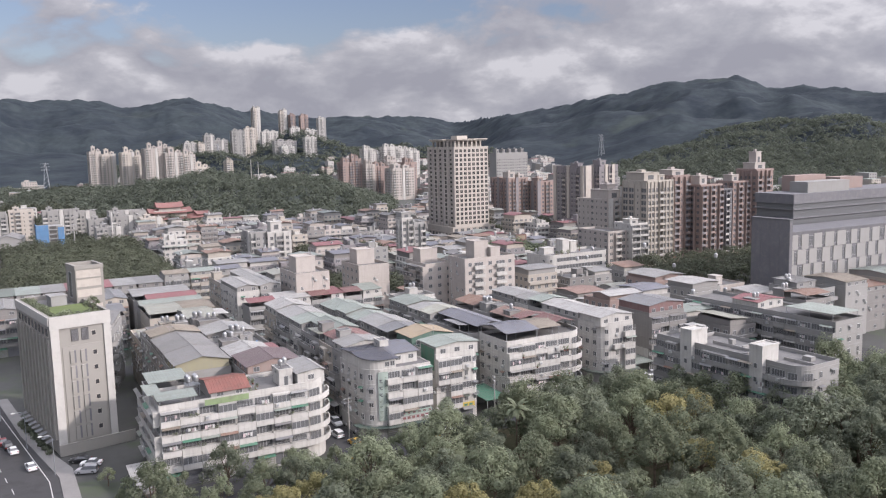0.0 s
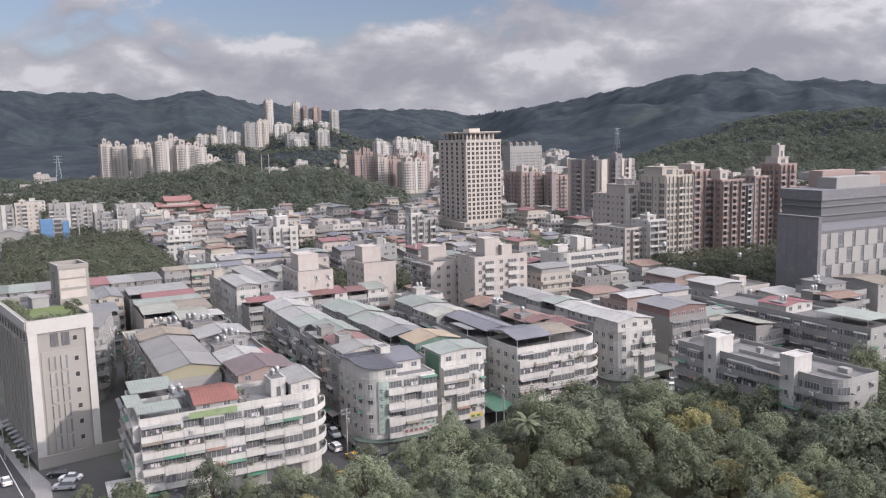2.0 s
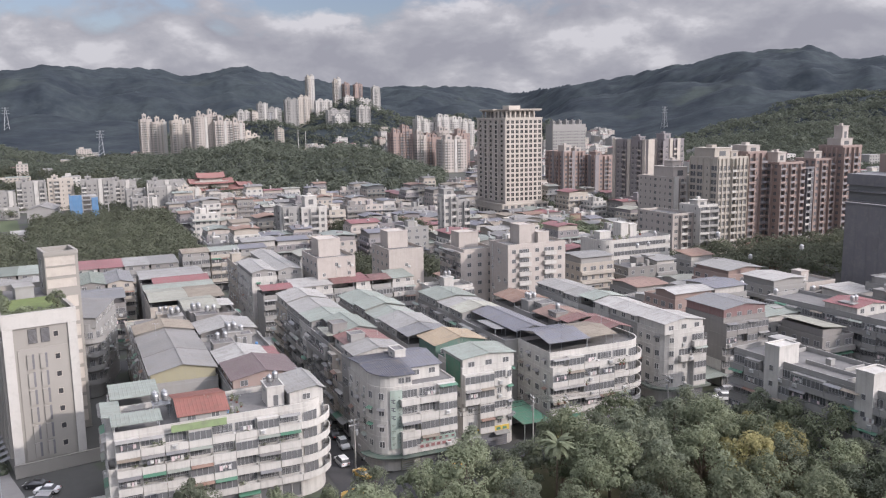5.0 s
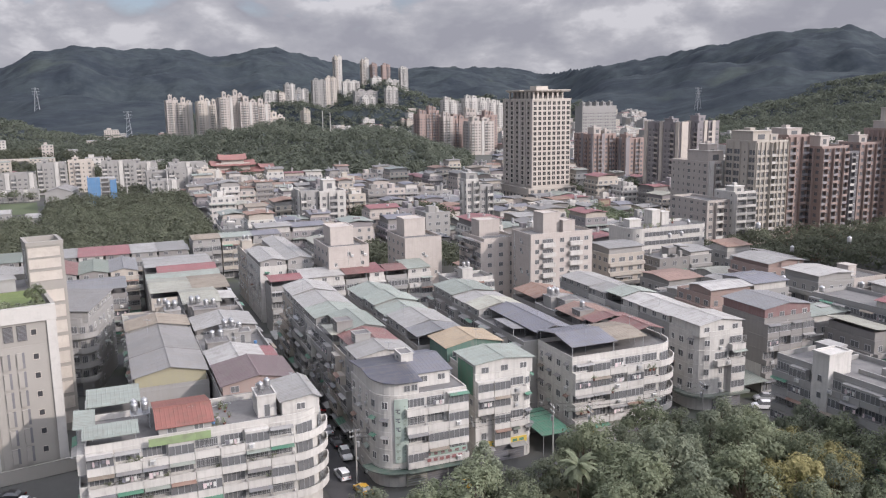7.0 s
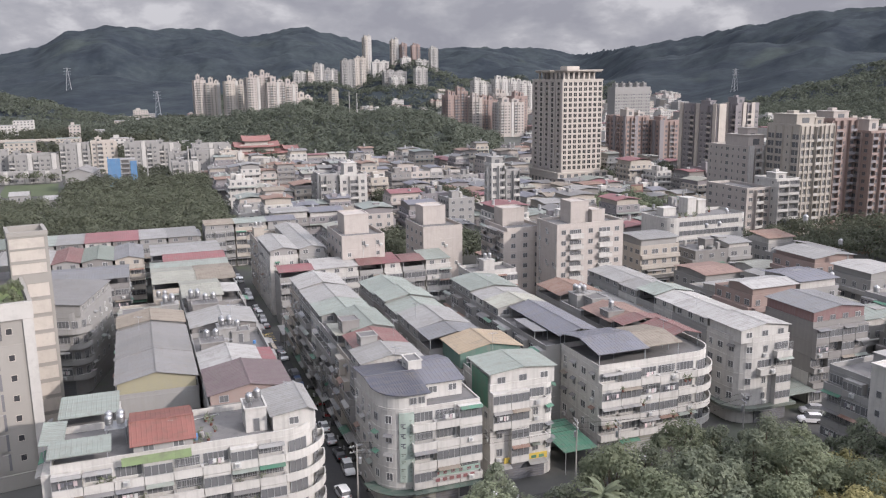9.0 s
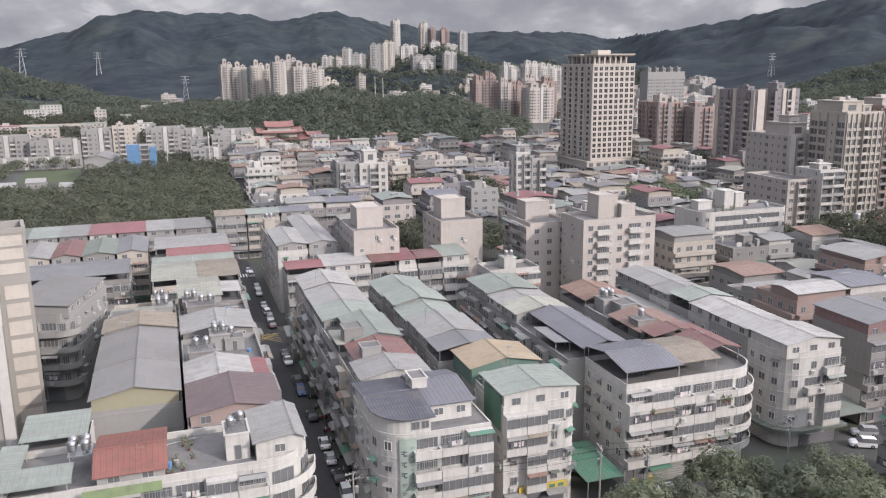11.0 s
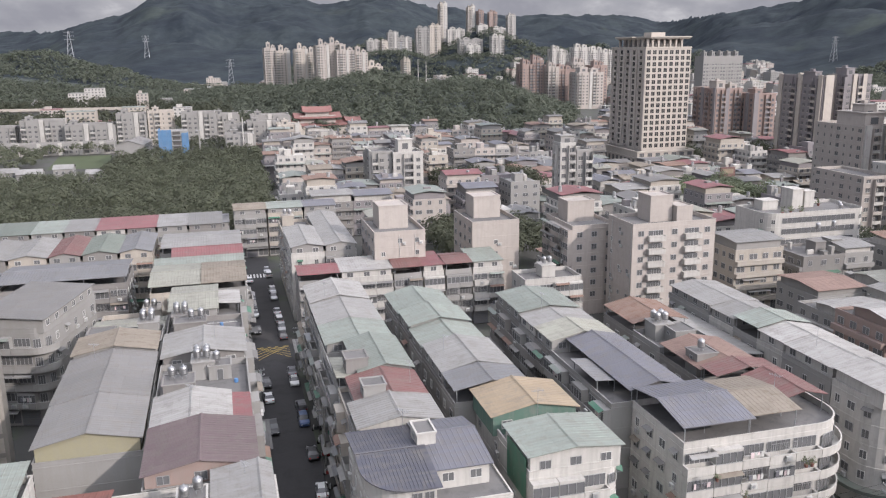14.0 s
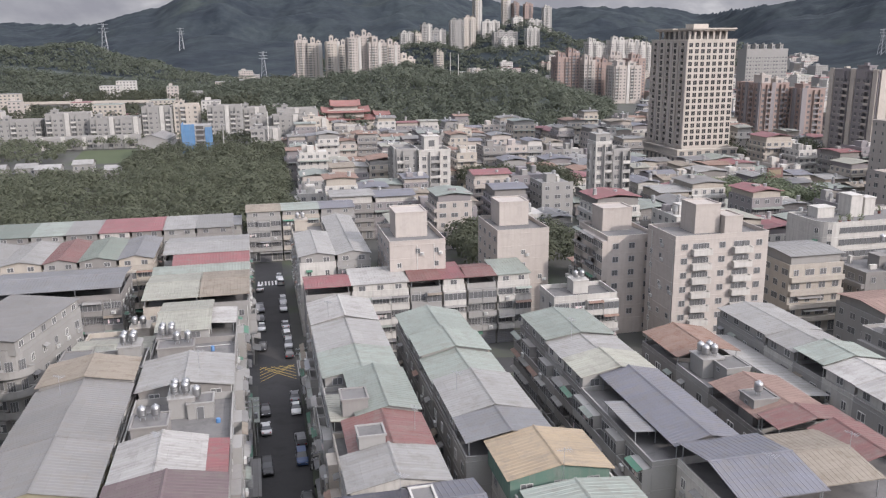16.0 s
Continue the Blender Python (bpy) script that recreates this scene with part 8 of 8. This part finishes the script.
rng = random.Random(31)
for k in range(16):
    shrub(rng.uniform(1.0, 2.6), 1.5 + k * 1.8, 29.2, rng.randrange(3), rng.uniform(0.7, 1.15))
for k in range(10):
    shrub(2.5 + k * 0.95, rng.uniform(1.2, 5.5), 29.2, rng.randrange(3), rng.uniform(0.6, 1.0))
p = LOCAL @ Vector((10.2, 4.2, 29.2))
tree(3, p.x, p.y, 0.5, p.z, "roof garden shrubs")
for k in range(9):
    shrub(-1.6, 2.5 + k * 3.1, 0.1, 2, rng.uniform(0.8, 1.3), "street shrubs", "dark green street shrub beside the stone block")

# ---- sheds, signs and canopies by the front blocks ----
def lean_to(x, y, w, d, h, col, label, turn=0.0):
    root = thing("lean_to", (x, y, 0), label, "shed", "street sheds", turn)
    part("tin_roof", tin_roof_mesh(w, d, 0.5, col, "x", "mono"), root, (0, 0, h))
    for px in (0.1, w - 0.1):
        for py in (0.1, d - 0.1):
            part("post", cached(("lp", h), lambda: post_mesh(h)), root, (px, py, 0))
    part("back_wall", loops_mesh("back_wall", [(0, d - 0.2), (w, d - 0.2), (w, d), (0, d)], [(0, 0, 0), (0, h + 0.4, 0)], [W["grey"]], 0), root)


lean_to(99.4, 163.5, 5.4, 10.5, 4.2, "green", "lean-to with a bright green sheet roof")
lean_to(19.2, 161, 4.6, 6, 3.4, "white", "lean-to with a pale sheet roof beside the flats")
lean_to(19.6, 154.5, 4.8, 6, 3.2, "silver", "lean-to with a grey sheet roof beside the flats")
lean_to(147.8, 170.5, 9.6, 6.0, 3.6, "pale", "long lean-to with a faded sheet roof")

def arc(r, a0, a1, n=8):
    return [(r * math.cos(radians(a0 + (a1 - a0) * k / n)), r * math.sin(radians(a0 + (a1 - a0) * k / n))) for k in range(n + 1)]


sign = thing("shop_sign", (72.9, 167.3, 0), "tall faded pale green shop sign on the rounded corner", "sign")
part("panel", loops_mesh("panel", arc(4.75, 248, 276) + arc(4.53, 276, 248), [(0, 4.4, 0), (0, 15.4, 0)], [material("pale_green_sign", (0.29, 0.345, 0.305), 0.6, 0, 0.3, 0.5, 0.3)], 0, True), sign)
for col, (ang, tall, wide, n, z0) in enumerate(((255, 0.95, 9.5, 3, 13.0), (255, 0.8, 8.0, 4, 8.4), (269, 0.42, 4.5, 15, 13.9))):
    for k in range(n):
        pitch = (1.55, 1.2, 0.62)[col]
        for j, (da, dz, wa, ha) in enumerate(((0, 0.62, 1.0, 0.16), (-0.2, 0.3, 0.5, 0.14), (0.22, 0.0, 0.5, 0.2), (0, 0.0, 0.16, 0.8))[:4 if col == 0 else 2]):
            h0 = ang + wide * da - wide * wa / 2
            part("lettering_bar", loops_mesh("lettering_bar", arc(4.78, h0, h0 + wide * wa, 2) + arc(4.752, h0 + wide * wa, h0, 2), [(0, 0, 0), (0, tall * ha, 0)], [TIN["navy"] if col == 0 else TIN["moss"]], 0, True), sign, (0, 0, z0 - k * pitch + tall * dz))

board = thing("billboard", (262, 396, 0), "red and orange roadside billboard on a frame", "billboard")
part("panel", loops_mesh("panel", [(0, 0), (7, 0), (7, 0.6), (0, 0.6)], [(0, 3, 0), (0, 12, 0)], [TIN["brown"]], 0, True), board)
for z, h, m in ((9.2, 2.0, "sand"), (6.8, 1.2, "salmon"), (4.6, 0.9, "cream")):
    part("lettering_bar", loops_mesh("lettering_bar", [(0.8, -0.08), (6.2, -0.08), (6.2, 0), (0.8, 0)], [(0, z, 0), (0, z + h, 0)], [TIN[m]], 0, True), board)
for x in (1.5, 5.5):
    part("post", cached("bbp", lambda: post_mesh(3.0)), board, (x, 0.3, 0), size=(3, 3, 1))


# ---- pale viaducts across the valley ----
def viaduct(x0, y0, x1, y1, z, width):
    d = Vector((x1 - x0, y1 - y0, 0))
    n = int(d.length / 30)
    root = thing("viaduct", (x0, y0, 0), "long pale concrete viaduct on piers across the valley", "viaduct", "valley viaducts", math.degrees(math.atan2(d.y, d.x)))
    length = d.length
    part("deck", loops_mesh("deck", [(0, 0), (length, 0), (length, width), (0, width)], [(-1.2, z - 1.8, 0), (0, z - 0.8, 0), (0, z + 1.0, 0), (-0.3, z + 1.0, 0), (-0.3, z, 0)], [W["buff"], ASPHALT], 1, True), root)
    pier = MB()
    pier.cyl(0, 0, -1, z - 2.6, 1.1, 10)
    pier.box(-1.3, -width * 0.35, z - 2.8, 1.3, width * 0.35, z - 1.75)
    pier = pier.mesh("pier", W["grey"])
    for k in range(n + 1):
        part("pier", pier, root, (length * (k + 0.5) / (n + 1), width / 2, 0))


viaduct(-330, 985, -18, 950, 8.5, 12)
viaduct(-26, 1446, 62, 1402, 11, 11)

# ---- pylons and masts on the hills ----
def pylon(x, y, h):
    z = land(x, y)
    b, w = MB(), h * 0.11
    for sx in (-1, 1):
        for sy in (-1, 1):
            limb(b, (sx * w, sy * w, -1), (sx * w * 0.15, sy * w * 0.15, h), 0.28, 0.18, 4)
    for k in range(6):
        q = w * (1 - 0.14 * k)
        for s in (-1, 1):
            limb(b, (-q, s * q, h * k / 6), (q, s * q * 0.86, h * (k + 1) / 6), 0.14, 0.14, 3)
            limb(b, (s * q, q, h * k / 6), (s * q * 0.86, -q, h * (k + 1) / 6), 0.14, 0.14, 3)
    root = thing("pylon", (x, y, z), "grey lattice power pylon on a wooded slope", "pylon", "power pylons")
    part("lattice", b.mesh("lattice", GALV), root)
    for q in (0.72, 0.84, 0.96):
        part("crossarm", cached(("parm", h), lambda: loops_mesh("crossarm", [(-h * 0.16, -0.3), (h * 0.16, -0.3), (h * 0.16, 0.3), (-h * 0.16, 0.3)], [(0, 0, 0), (0, 0.5, 0)], [GALV], 0, True)), root, (0, 0, h * q))


for b, d, h in ((2.2, 1500, 42), (-7.0, 1450, 46), (-10.5, 1700, 46), (24.6, 960, 30), (-3.0, 1900, 45), (13.0, 1650, 34), (27.5, 1500, 40), (39.5, 1600, 40)):
    pylon(EYE0[0] + d * math.sin(radians(b)), EYE0[1] + d * math.cos(radians(b)), h)
for b, d, h in ((14.7, 860, 26), (15.2, 862, 26), (4.6, 560, 24)):
    x, y = EYE0[0] + d * math.sin(radians(b)), EYE0[1] + d * math.cos(radians(b))
    m = MB()
    m.cyl(0, 0, -1, h, 0.45, 8, 0, 0.3)
    solid("mast", m.mesh("mast", W["white"]), (x, y, land(x, y)), "slim white steel mast", "mast", "masts")


# ---- things on the roofs and balconies of the near blocks ----
def roof_room(x, y, w, d, z, h, wall="grey", label="stained concrete stair head on the flat roof"):
    root = thing("stair_head", (x, y, z), label, "stair head", "roof stair heads")
    part("wall", loops_mesh("wall", [(0, 0), (w, 0), (w, d), (0, d)], [(0, -0.3, 0), (0, h, 0), (0.14, h, 0), (0.14, h + 0.2, 0), (-0.1, h + 0.2, 0), (-0.1, h + 0.05, 0)], [W[wall], ROOFDECK], 1), root)
    part("door", window_mesh(0.9, 2.0, 0, 0, False), root, (w * 0.5, -0.01, 0.05), label="grey metal door")
    part("window", window_mesh(0.8, 0.6, 1, 0), root, (-0.01, d * 0.5, h - 1.1), 270)
    return root


def antenna(x, y, z, h):
    root = thing("antenna", (x, y, z), "thin metal television antenna on a pole", "antenna", "roof antennas", random.uniform(0, 90))
    b = MB()
    b.cyl(0, 0, -0.2, h, 0.03, 5)
    part("pole", b.mesh("pole", GALV), root)
    c = MB()
    c.box(-0.02, -0.8, h - 0.3, 0.02, 0.8, h - 0.26)
    for k in range(7):
        q = 0.55 - 0.05 * k
        c.box(-q, -0.75 + k * 0.25, h - 0.26, q, -0.72 + k * 0.25, h - 0.23)
    part("aerial", c.mesh("aerial", GALV), root)


def barrel(x, y, z, col="blueblue"):
    me = cached(("barrel", col), lambda: loops_mesh("barrel", [(0.3 * math.cos(k * 0.628), 0.3 * math.sin(k * 0.628)) for k in range(10)], [(-0.02, 0, 0), (0, 0.05, 0), (0.02, 0.3, 0), (0, 0.33, 0), (0.02, 0.6, 0), (0, 0.63, 0), (0, 0.85, 0), (-0.04, 0.9, 0)], [TIN[col]], 0, True))
    solid("barrel", me, (x, y, z), "plastic barrel standing on a roof terrace", "barrel", "roof barrels")


def pipe_run(x0, y0, x1, y1, z):
    b = MB()
    limb(b, (x0, y0, z), (x1, y1, z), 0.05, 0.05, 6)
    n = max(2, int(math.hypot(x1 - x0, y1 - y0) / 2.5))
    for k in range(n + 1):
        t = k / n
        b.box(x0 + (x1 - x0) * t - 0.08, y0 + (y1 - y0) * t - 0.08, z - 0.2, x0 + (x1 - x0) * t + 0.08, y0 + (y1 - y0) * t + 0.08, z - 0.04)
    solid("water_pipe", b.mesh("water_pipe", PLASTIC), (0, 0, 0), "grey water pipe laid across a roof", "pipe", "roof pipes")


RT = 15.72
rng = random.Random(8)
# front block: steel tanks on a rack, white stair head with two tanks, dark terrace, plants behind the balconies
rack = thing("tank_rack", (31.2, 166.4, RT), "dark steel rack carrying four water tanks", "rack")
b = MB()
for px in (0, 2.4):
    for py in (0, 2.4):
        b.box(px - 0.06, py - 0.06, 0, px + 0.06, py + 0.06, 2.3)
b.box(-0.2, -0.2, 2.3, 2.6, 2.6, 2.42)
part("frame", b.mesh("frame", GALV), rack)
for px in (0.4, 1.9):
    for py in (0.4, 1.9):
        water_tank(31.2 + px, 166.4 + py, RT + 2.42, 0.62, 1.5)
roof_room(49.2, 163.6, 2.9, 4.2, RT, 3.4, "white", "white rendered stair head with a tank on top")
water_tank(50.0, 164.9, RT + 3.6, 0.6, 1.4)
water_tank(51.3, 166.3, RT + 3.6, 0.6, 1.4)
roof_room(75.2, 170.6, 2.2, 3.4, RT, 4.6, "white", "white rendered stair head between two sheet roofs")
roof_room(71.0, 196.6, 3.2, 3.4, RT, 4.4, "dark")
roof_room(71.8, 186.6, 3.0, 2.8, RT, 4.3, "grey")
roof_room(46.0, 198.0, 4.2, 4.0, RT, 2.8, "dark")
roof_room(46.4, 224.5, 5.2, 3.6, RT, 3.0, "dark")
roof_room(52.0, 204.6, 3.2, 3.2, RT, 2.4, "grey")
roof_room(121.2, 186.8, 3.4, 3.2, RT, 3.2, "dark")
roof_room(124.0, 197.6, 3.6, 4.4, RT, 2.8, "grey")
roof_room(33.0, 224.0, 4.0, 3.6, RT, 2.6, "dark")
for x, y, z in ((47.2, 200.2, 18.7), (48.8, 200.2, 18.7), (49.2, 226.2, 18.9), (50.8, 226.4, 18.9), (53.2, 206.0, 18.3), (122.6, 188.2, 19.1)):
    water_tank(x, y, z, 0.62, 1.5)
for x, y, h in ((39.0, 164.5, 3.6), (56.0, 170.0, 4.5), (74.5, 175.0, 6.0), (78.8, 190.0, 6.0), (92.0, 176.0, 6.0), (112.0, 170.0, 6.0), (86.0, 199.0, 6.0), (50.0, 190.0, 6.0), (36.0, 210.0, 6.0), (108.0, 215.0, 6.0), (141.0, 186.0, 6.0), (124.0, 173.0, 5.5), (53.0, 215.0, 6.0), (72.5, 233.0, 6.0)):
    antenna(x, y, RT, h)
for x, y in ((42.5, 164.0), (43.3, 164.3), (52.4, 198.4), (55.8, 203.0), (128.5, 200.5), (127.0, 201.0), (54.0, 230.0), (40.5, 227.0)):
    barrel(x, y, RT + 0.02, rng.choice(("blueblue", "white", "dull")))
pipe_run(42.2, 170.6, 46.2, 171.6, RT + 0.25)
pipe_run(45.6, 208.6, 56.8, 208.6, RT + 0.25)
pipe_run(45.6, 232.0, 56.6, 232.0, RT + 0.25)
pipe_run(121.0, 203.4, 129.8, 203.4, RT + 0.25)
for k in range(20):
    fl = rng.choice((1, 2, 2, 3, 3, 3, 4))
    potted_plant(rng.choice((rng.uniform(26, 37), rng.uniform(37, 52))), 160.1, 3.56 + (fl - 1) * 3.05 + 0.08, rng.uniform(1.2, 1.7))
for k in range(8):
    potted_plant(rng.uniform(107, 127), 163.7, 3.56 + rng.choice((1, 2, 3)) * 3.05 + 0.08, rng.uniform(1.1, 1.5))
for k in range(10):
    potted_plant(rng.uniform(42, 46), rng.uniform(162.2, 171.5), RT + 0.02, rng.uniform(0.8, 1.2))
for k in range(8):
    potted_plant(rng.uniform(126, 130), rng.uniform(197, 204), RT + 0.02, rng.uniform(0.8, 1.2))

# ---- shop fronts at street level ----
CANVAS = tin("dark_green_canvas", (0.065, 0.10, 0.082), 0.8, 0)
awn = thing("shop_awning", (72.9, 162.9, 0), "dark green shop awning round the corner", "awning")
part("corner_panel", loops_mesh("corner_panel", arc(6.3, 180, 270) + arc(4.4, 270, 180), [(0, 3.0, 0), (0, 3.12, 0)], [CANVAS], 0, True), awn, (0, 4.4, 0))
for k in range(9):
    b = MB()
    b.slab((k * 1.2, -1.9, 2.9), (k * 1.2 + 1.17, -1.9, 2.9), (k * 1.2 + 1.17, 0, 3.5), (k * 1.2, 0, 3.5), 0.08)
    part("awning_panel", b.mesh("awning_panel", CANVAS), awn)
band = thing("shop_sign", (89.2, 165.2, 0), "long yellow shop sign over the ground floor", "sign")
part("panel", loops_mesh("panel", [(0, -0.2), (7.6, -0.2), (7.6, 0), (0, 0)], [(0, 3.0, 0), (0, 4.1, 0)], [YELLOW], 0, True), band)
for k in range(5):
    part("lettering_bar", cached("ybar", lambda: loops_mesh("lettering_bar", [(0, -0.04), (0.9, -0.04), (0.9, 0), (0, 0)], [(0, 0, 0), (0, 0.5, 0)], [TIN["green"]], 0, True)), band, (0.7 + k * 1.35, -0.2, 3.3))
sgn = thing("shop_sign", (75.8, 161.8, 0), "long white shop sign above the awning", "sign")
part("panel", loops_mesh("panel", [(0, -0.16), (7.4, -0.16), (7.4, 0), (0, 0)], [(0, 3.9, 0), (0, 4.9, 0)], [TIN["white"]], 0, True), sgn)
for k in range(6):
    part("lettering_bar", cached("rbar", lambda: loops_mesh("lettering_bar", [(0, -0.04), (0.7, -0.04), (0.7, 0), (0, 0)], [(0, 0, 0), (0, 0.55, 0)], [TIN["red"]], 0, True)), sgn, (0.5 + k * 1.12, -0.16, 4.12))
for x in (106.9, 109.6):
    b = MB()
    b.box(-0.3, -0.3, 0, 0.3, 0.3, 3.3)
    b.box(-0.36, -0.36, 0, 0.36, 0.36, 0.25)
    solid("pillar", b.mesh("pillar", YELLOW), (x, 163.2, 0), "yellow painted pillar at the arcade corner", "pillar", "yellow pillars")
sh = MB()
for k in range(12):
    sh.box(0, 0, 0.05 + k * 0.22, 0.06, 3.0, 0.25 + k * 0.22)
solid("roller_shutter", sh.mesh("roller_shutter", TIN["blueblue"]), (59.34, 167.0, 0), "bright blue roller shutter pulled down", "shutter")
lean_to(26.6, 190.5, 4.4, 11.0, 3.6, "red", "long lean-to with a faded red sheet roof")
lean_to(57.9, 205.0, 2.2, 9.0, 4.0, "dull", "narrow lean-to over the footway")
lean_to(57.9, 228.0, 2.2, 8.0, 4.0, "pale", "narrow lean-to over the footway")
lean_to(68.0, 246.0, 1.9, 6.0, 3.8, "silver", "narrow lean-to over the footway")

# low houses between the side blocks and the office building
rng = random.Random(52)
for x, y, w, d, f in ((203, 158, 10, 11, 4), (213.4, 157, 11, 12, 3), (203, 171, 12, 11, 4), (215.4, 171, 11, 11, 4), (203, 184, 10, 10, 3), (213.4, 184, 12, 10, 4), (174, 176, 13, 9, 4), (176, 160, 10, 13, 4)):
    small_house(x, y, w, d, f, rng)

# cloth and banners on the front blocks
def hanging(name, x0, y0, x1, y1, z0, z1, mat, label, cat, bars=0, bar=None):
    """A thin sheet hung on a wall between two plan points."""
    d = Vector((x1 - x0, y1 - y0, 0))
    n = Vector((d.y, -d.x, 0)).normalized() * 0.05
    root = thing(name, (x0, y0, 0), label, cat, "banners and sheets on walls")
    b = MB()
    k = 8
    for i in range(k):
        p, q = d * (i / k), d * ((i + 1) / k)
        o = n * (1.0 if i % 2 else 1.5)
        b.poly([p + o + Vector((0, 0, z0)), q + o + Vector((0, 0, z0)), q + o + Vector((0, 0, z1)), p + o + Vector((0, 0, z1))])
        b.poly([q + Vector((0, 0, z0)), p + Vector((0, 0, z0)), p + Vector((0, 0, z1)), q + Vector((0, 0, z1))])
        b.poly([p + Vector((0, 0, z1)), p + o + Vector((0, 0, z1)), q + o + Vector((0, 0, z1)), q + Vector((0, 0, z1))])
    part("cloth", b.mesh("cloth", mat), root)
    for i in range(bars):
        t = d * ((i + 0.3) / bars)
        e = d.normalized() * (d.length / bars * 0.5)
        c = MB()
        u = t + n * 1.9
        h = (z1 - z0) * 0.5
        c.poly([u + Vector((0, 0, z0 + h * 0.5)), u + e + Vector((0, 0, z0 + h * 0.5)), u + e + Vector((0, 0, z0 + h * 1.5)), u + Vector((0, 0, z0 + h * 1.5))])
        part("lettering_bar", c.mesh("lettering_bar", bar), root)


SEA = material("sea_green_banner", (0.34, 0.46, 0.39), 0.7, 0, 0.12, 0.6)
hanging("banner", 78.2, 161.82, 83.6, 161.82, 9.7, 10.5, SEA, "pale green cloth banner along a balcony", "banner", 5, TIN["white"])
hanging("banner", 74.6, 161.82, 83.6, 161.82, 4.9, 5.9, SEA, "pale green cloth banner along a balcony", "banner", 7, TIN["red"])
hanging("banner", 78.2, 161.82, 83.6, 161.82, 6.7, 7.3, TIN["cream"], "cream cloth banner along a balcony", "banner", 5, TIN["navy"])
hanging("tarpaulin", 86.84, 172.6, 86.84, 166.2, 12.6, 17.8, TIN["green"], "dark green tarpaulin hung on a side wall", "tarpaulin")
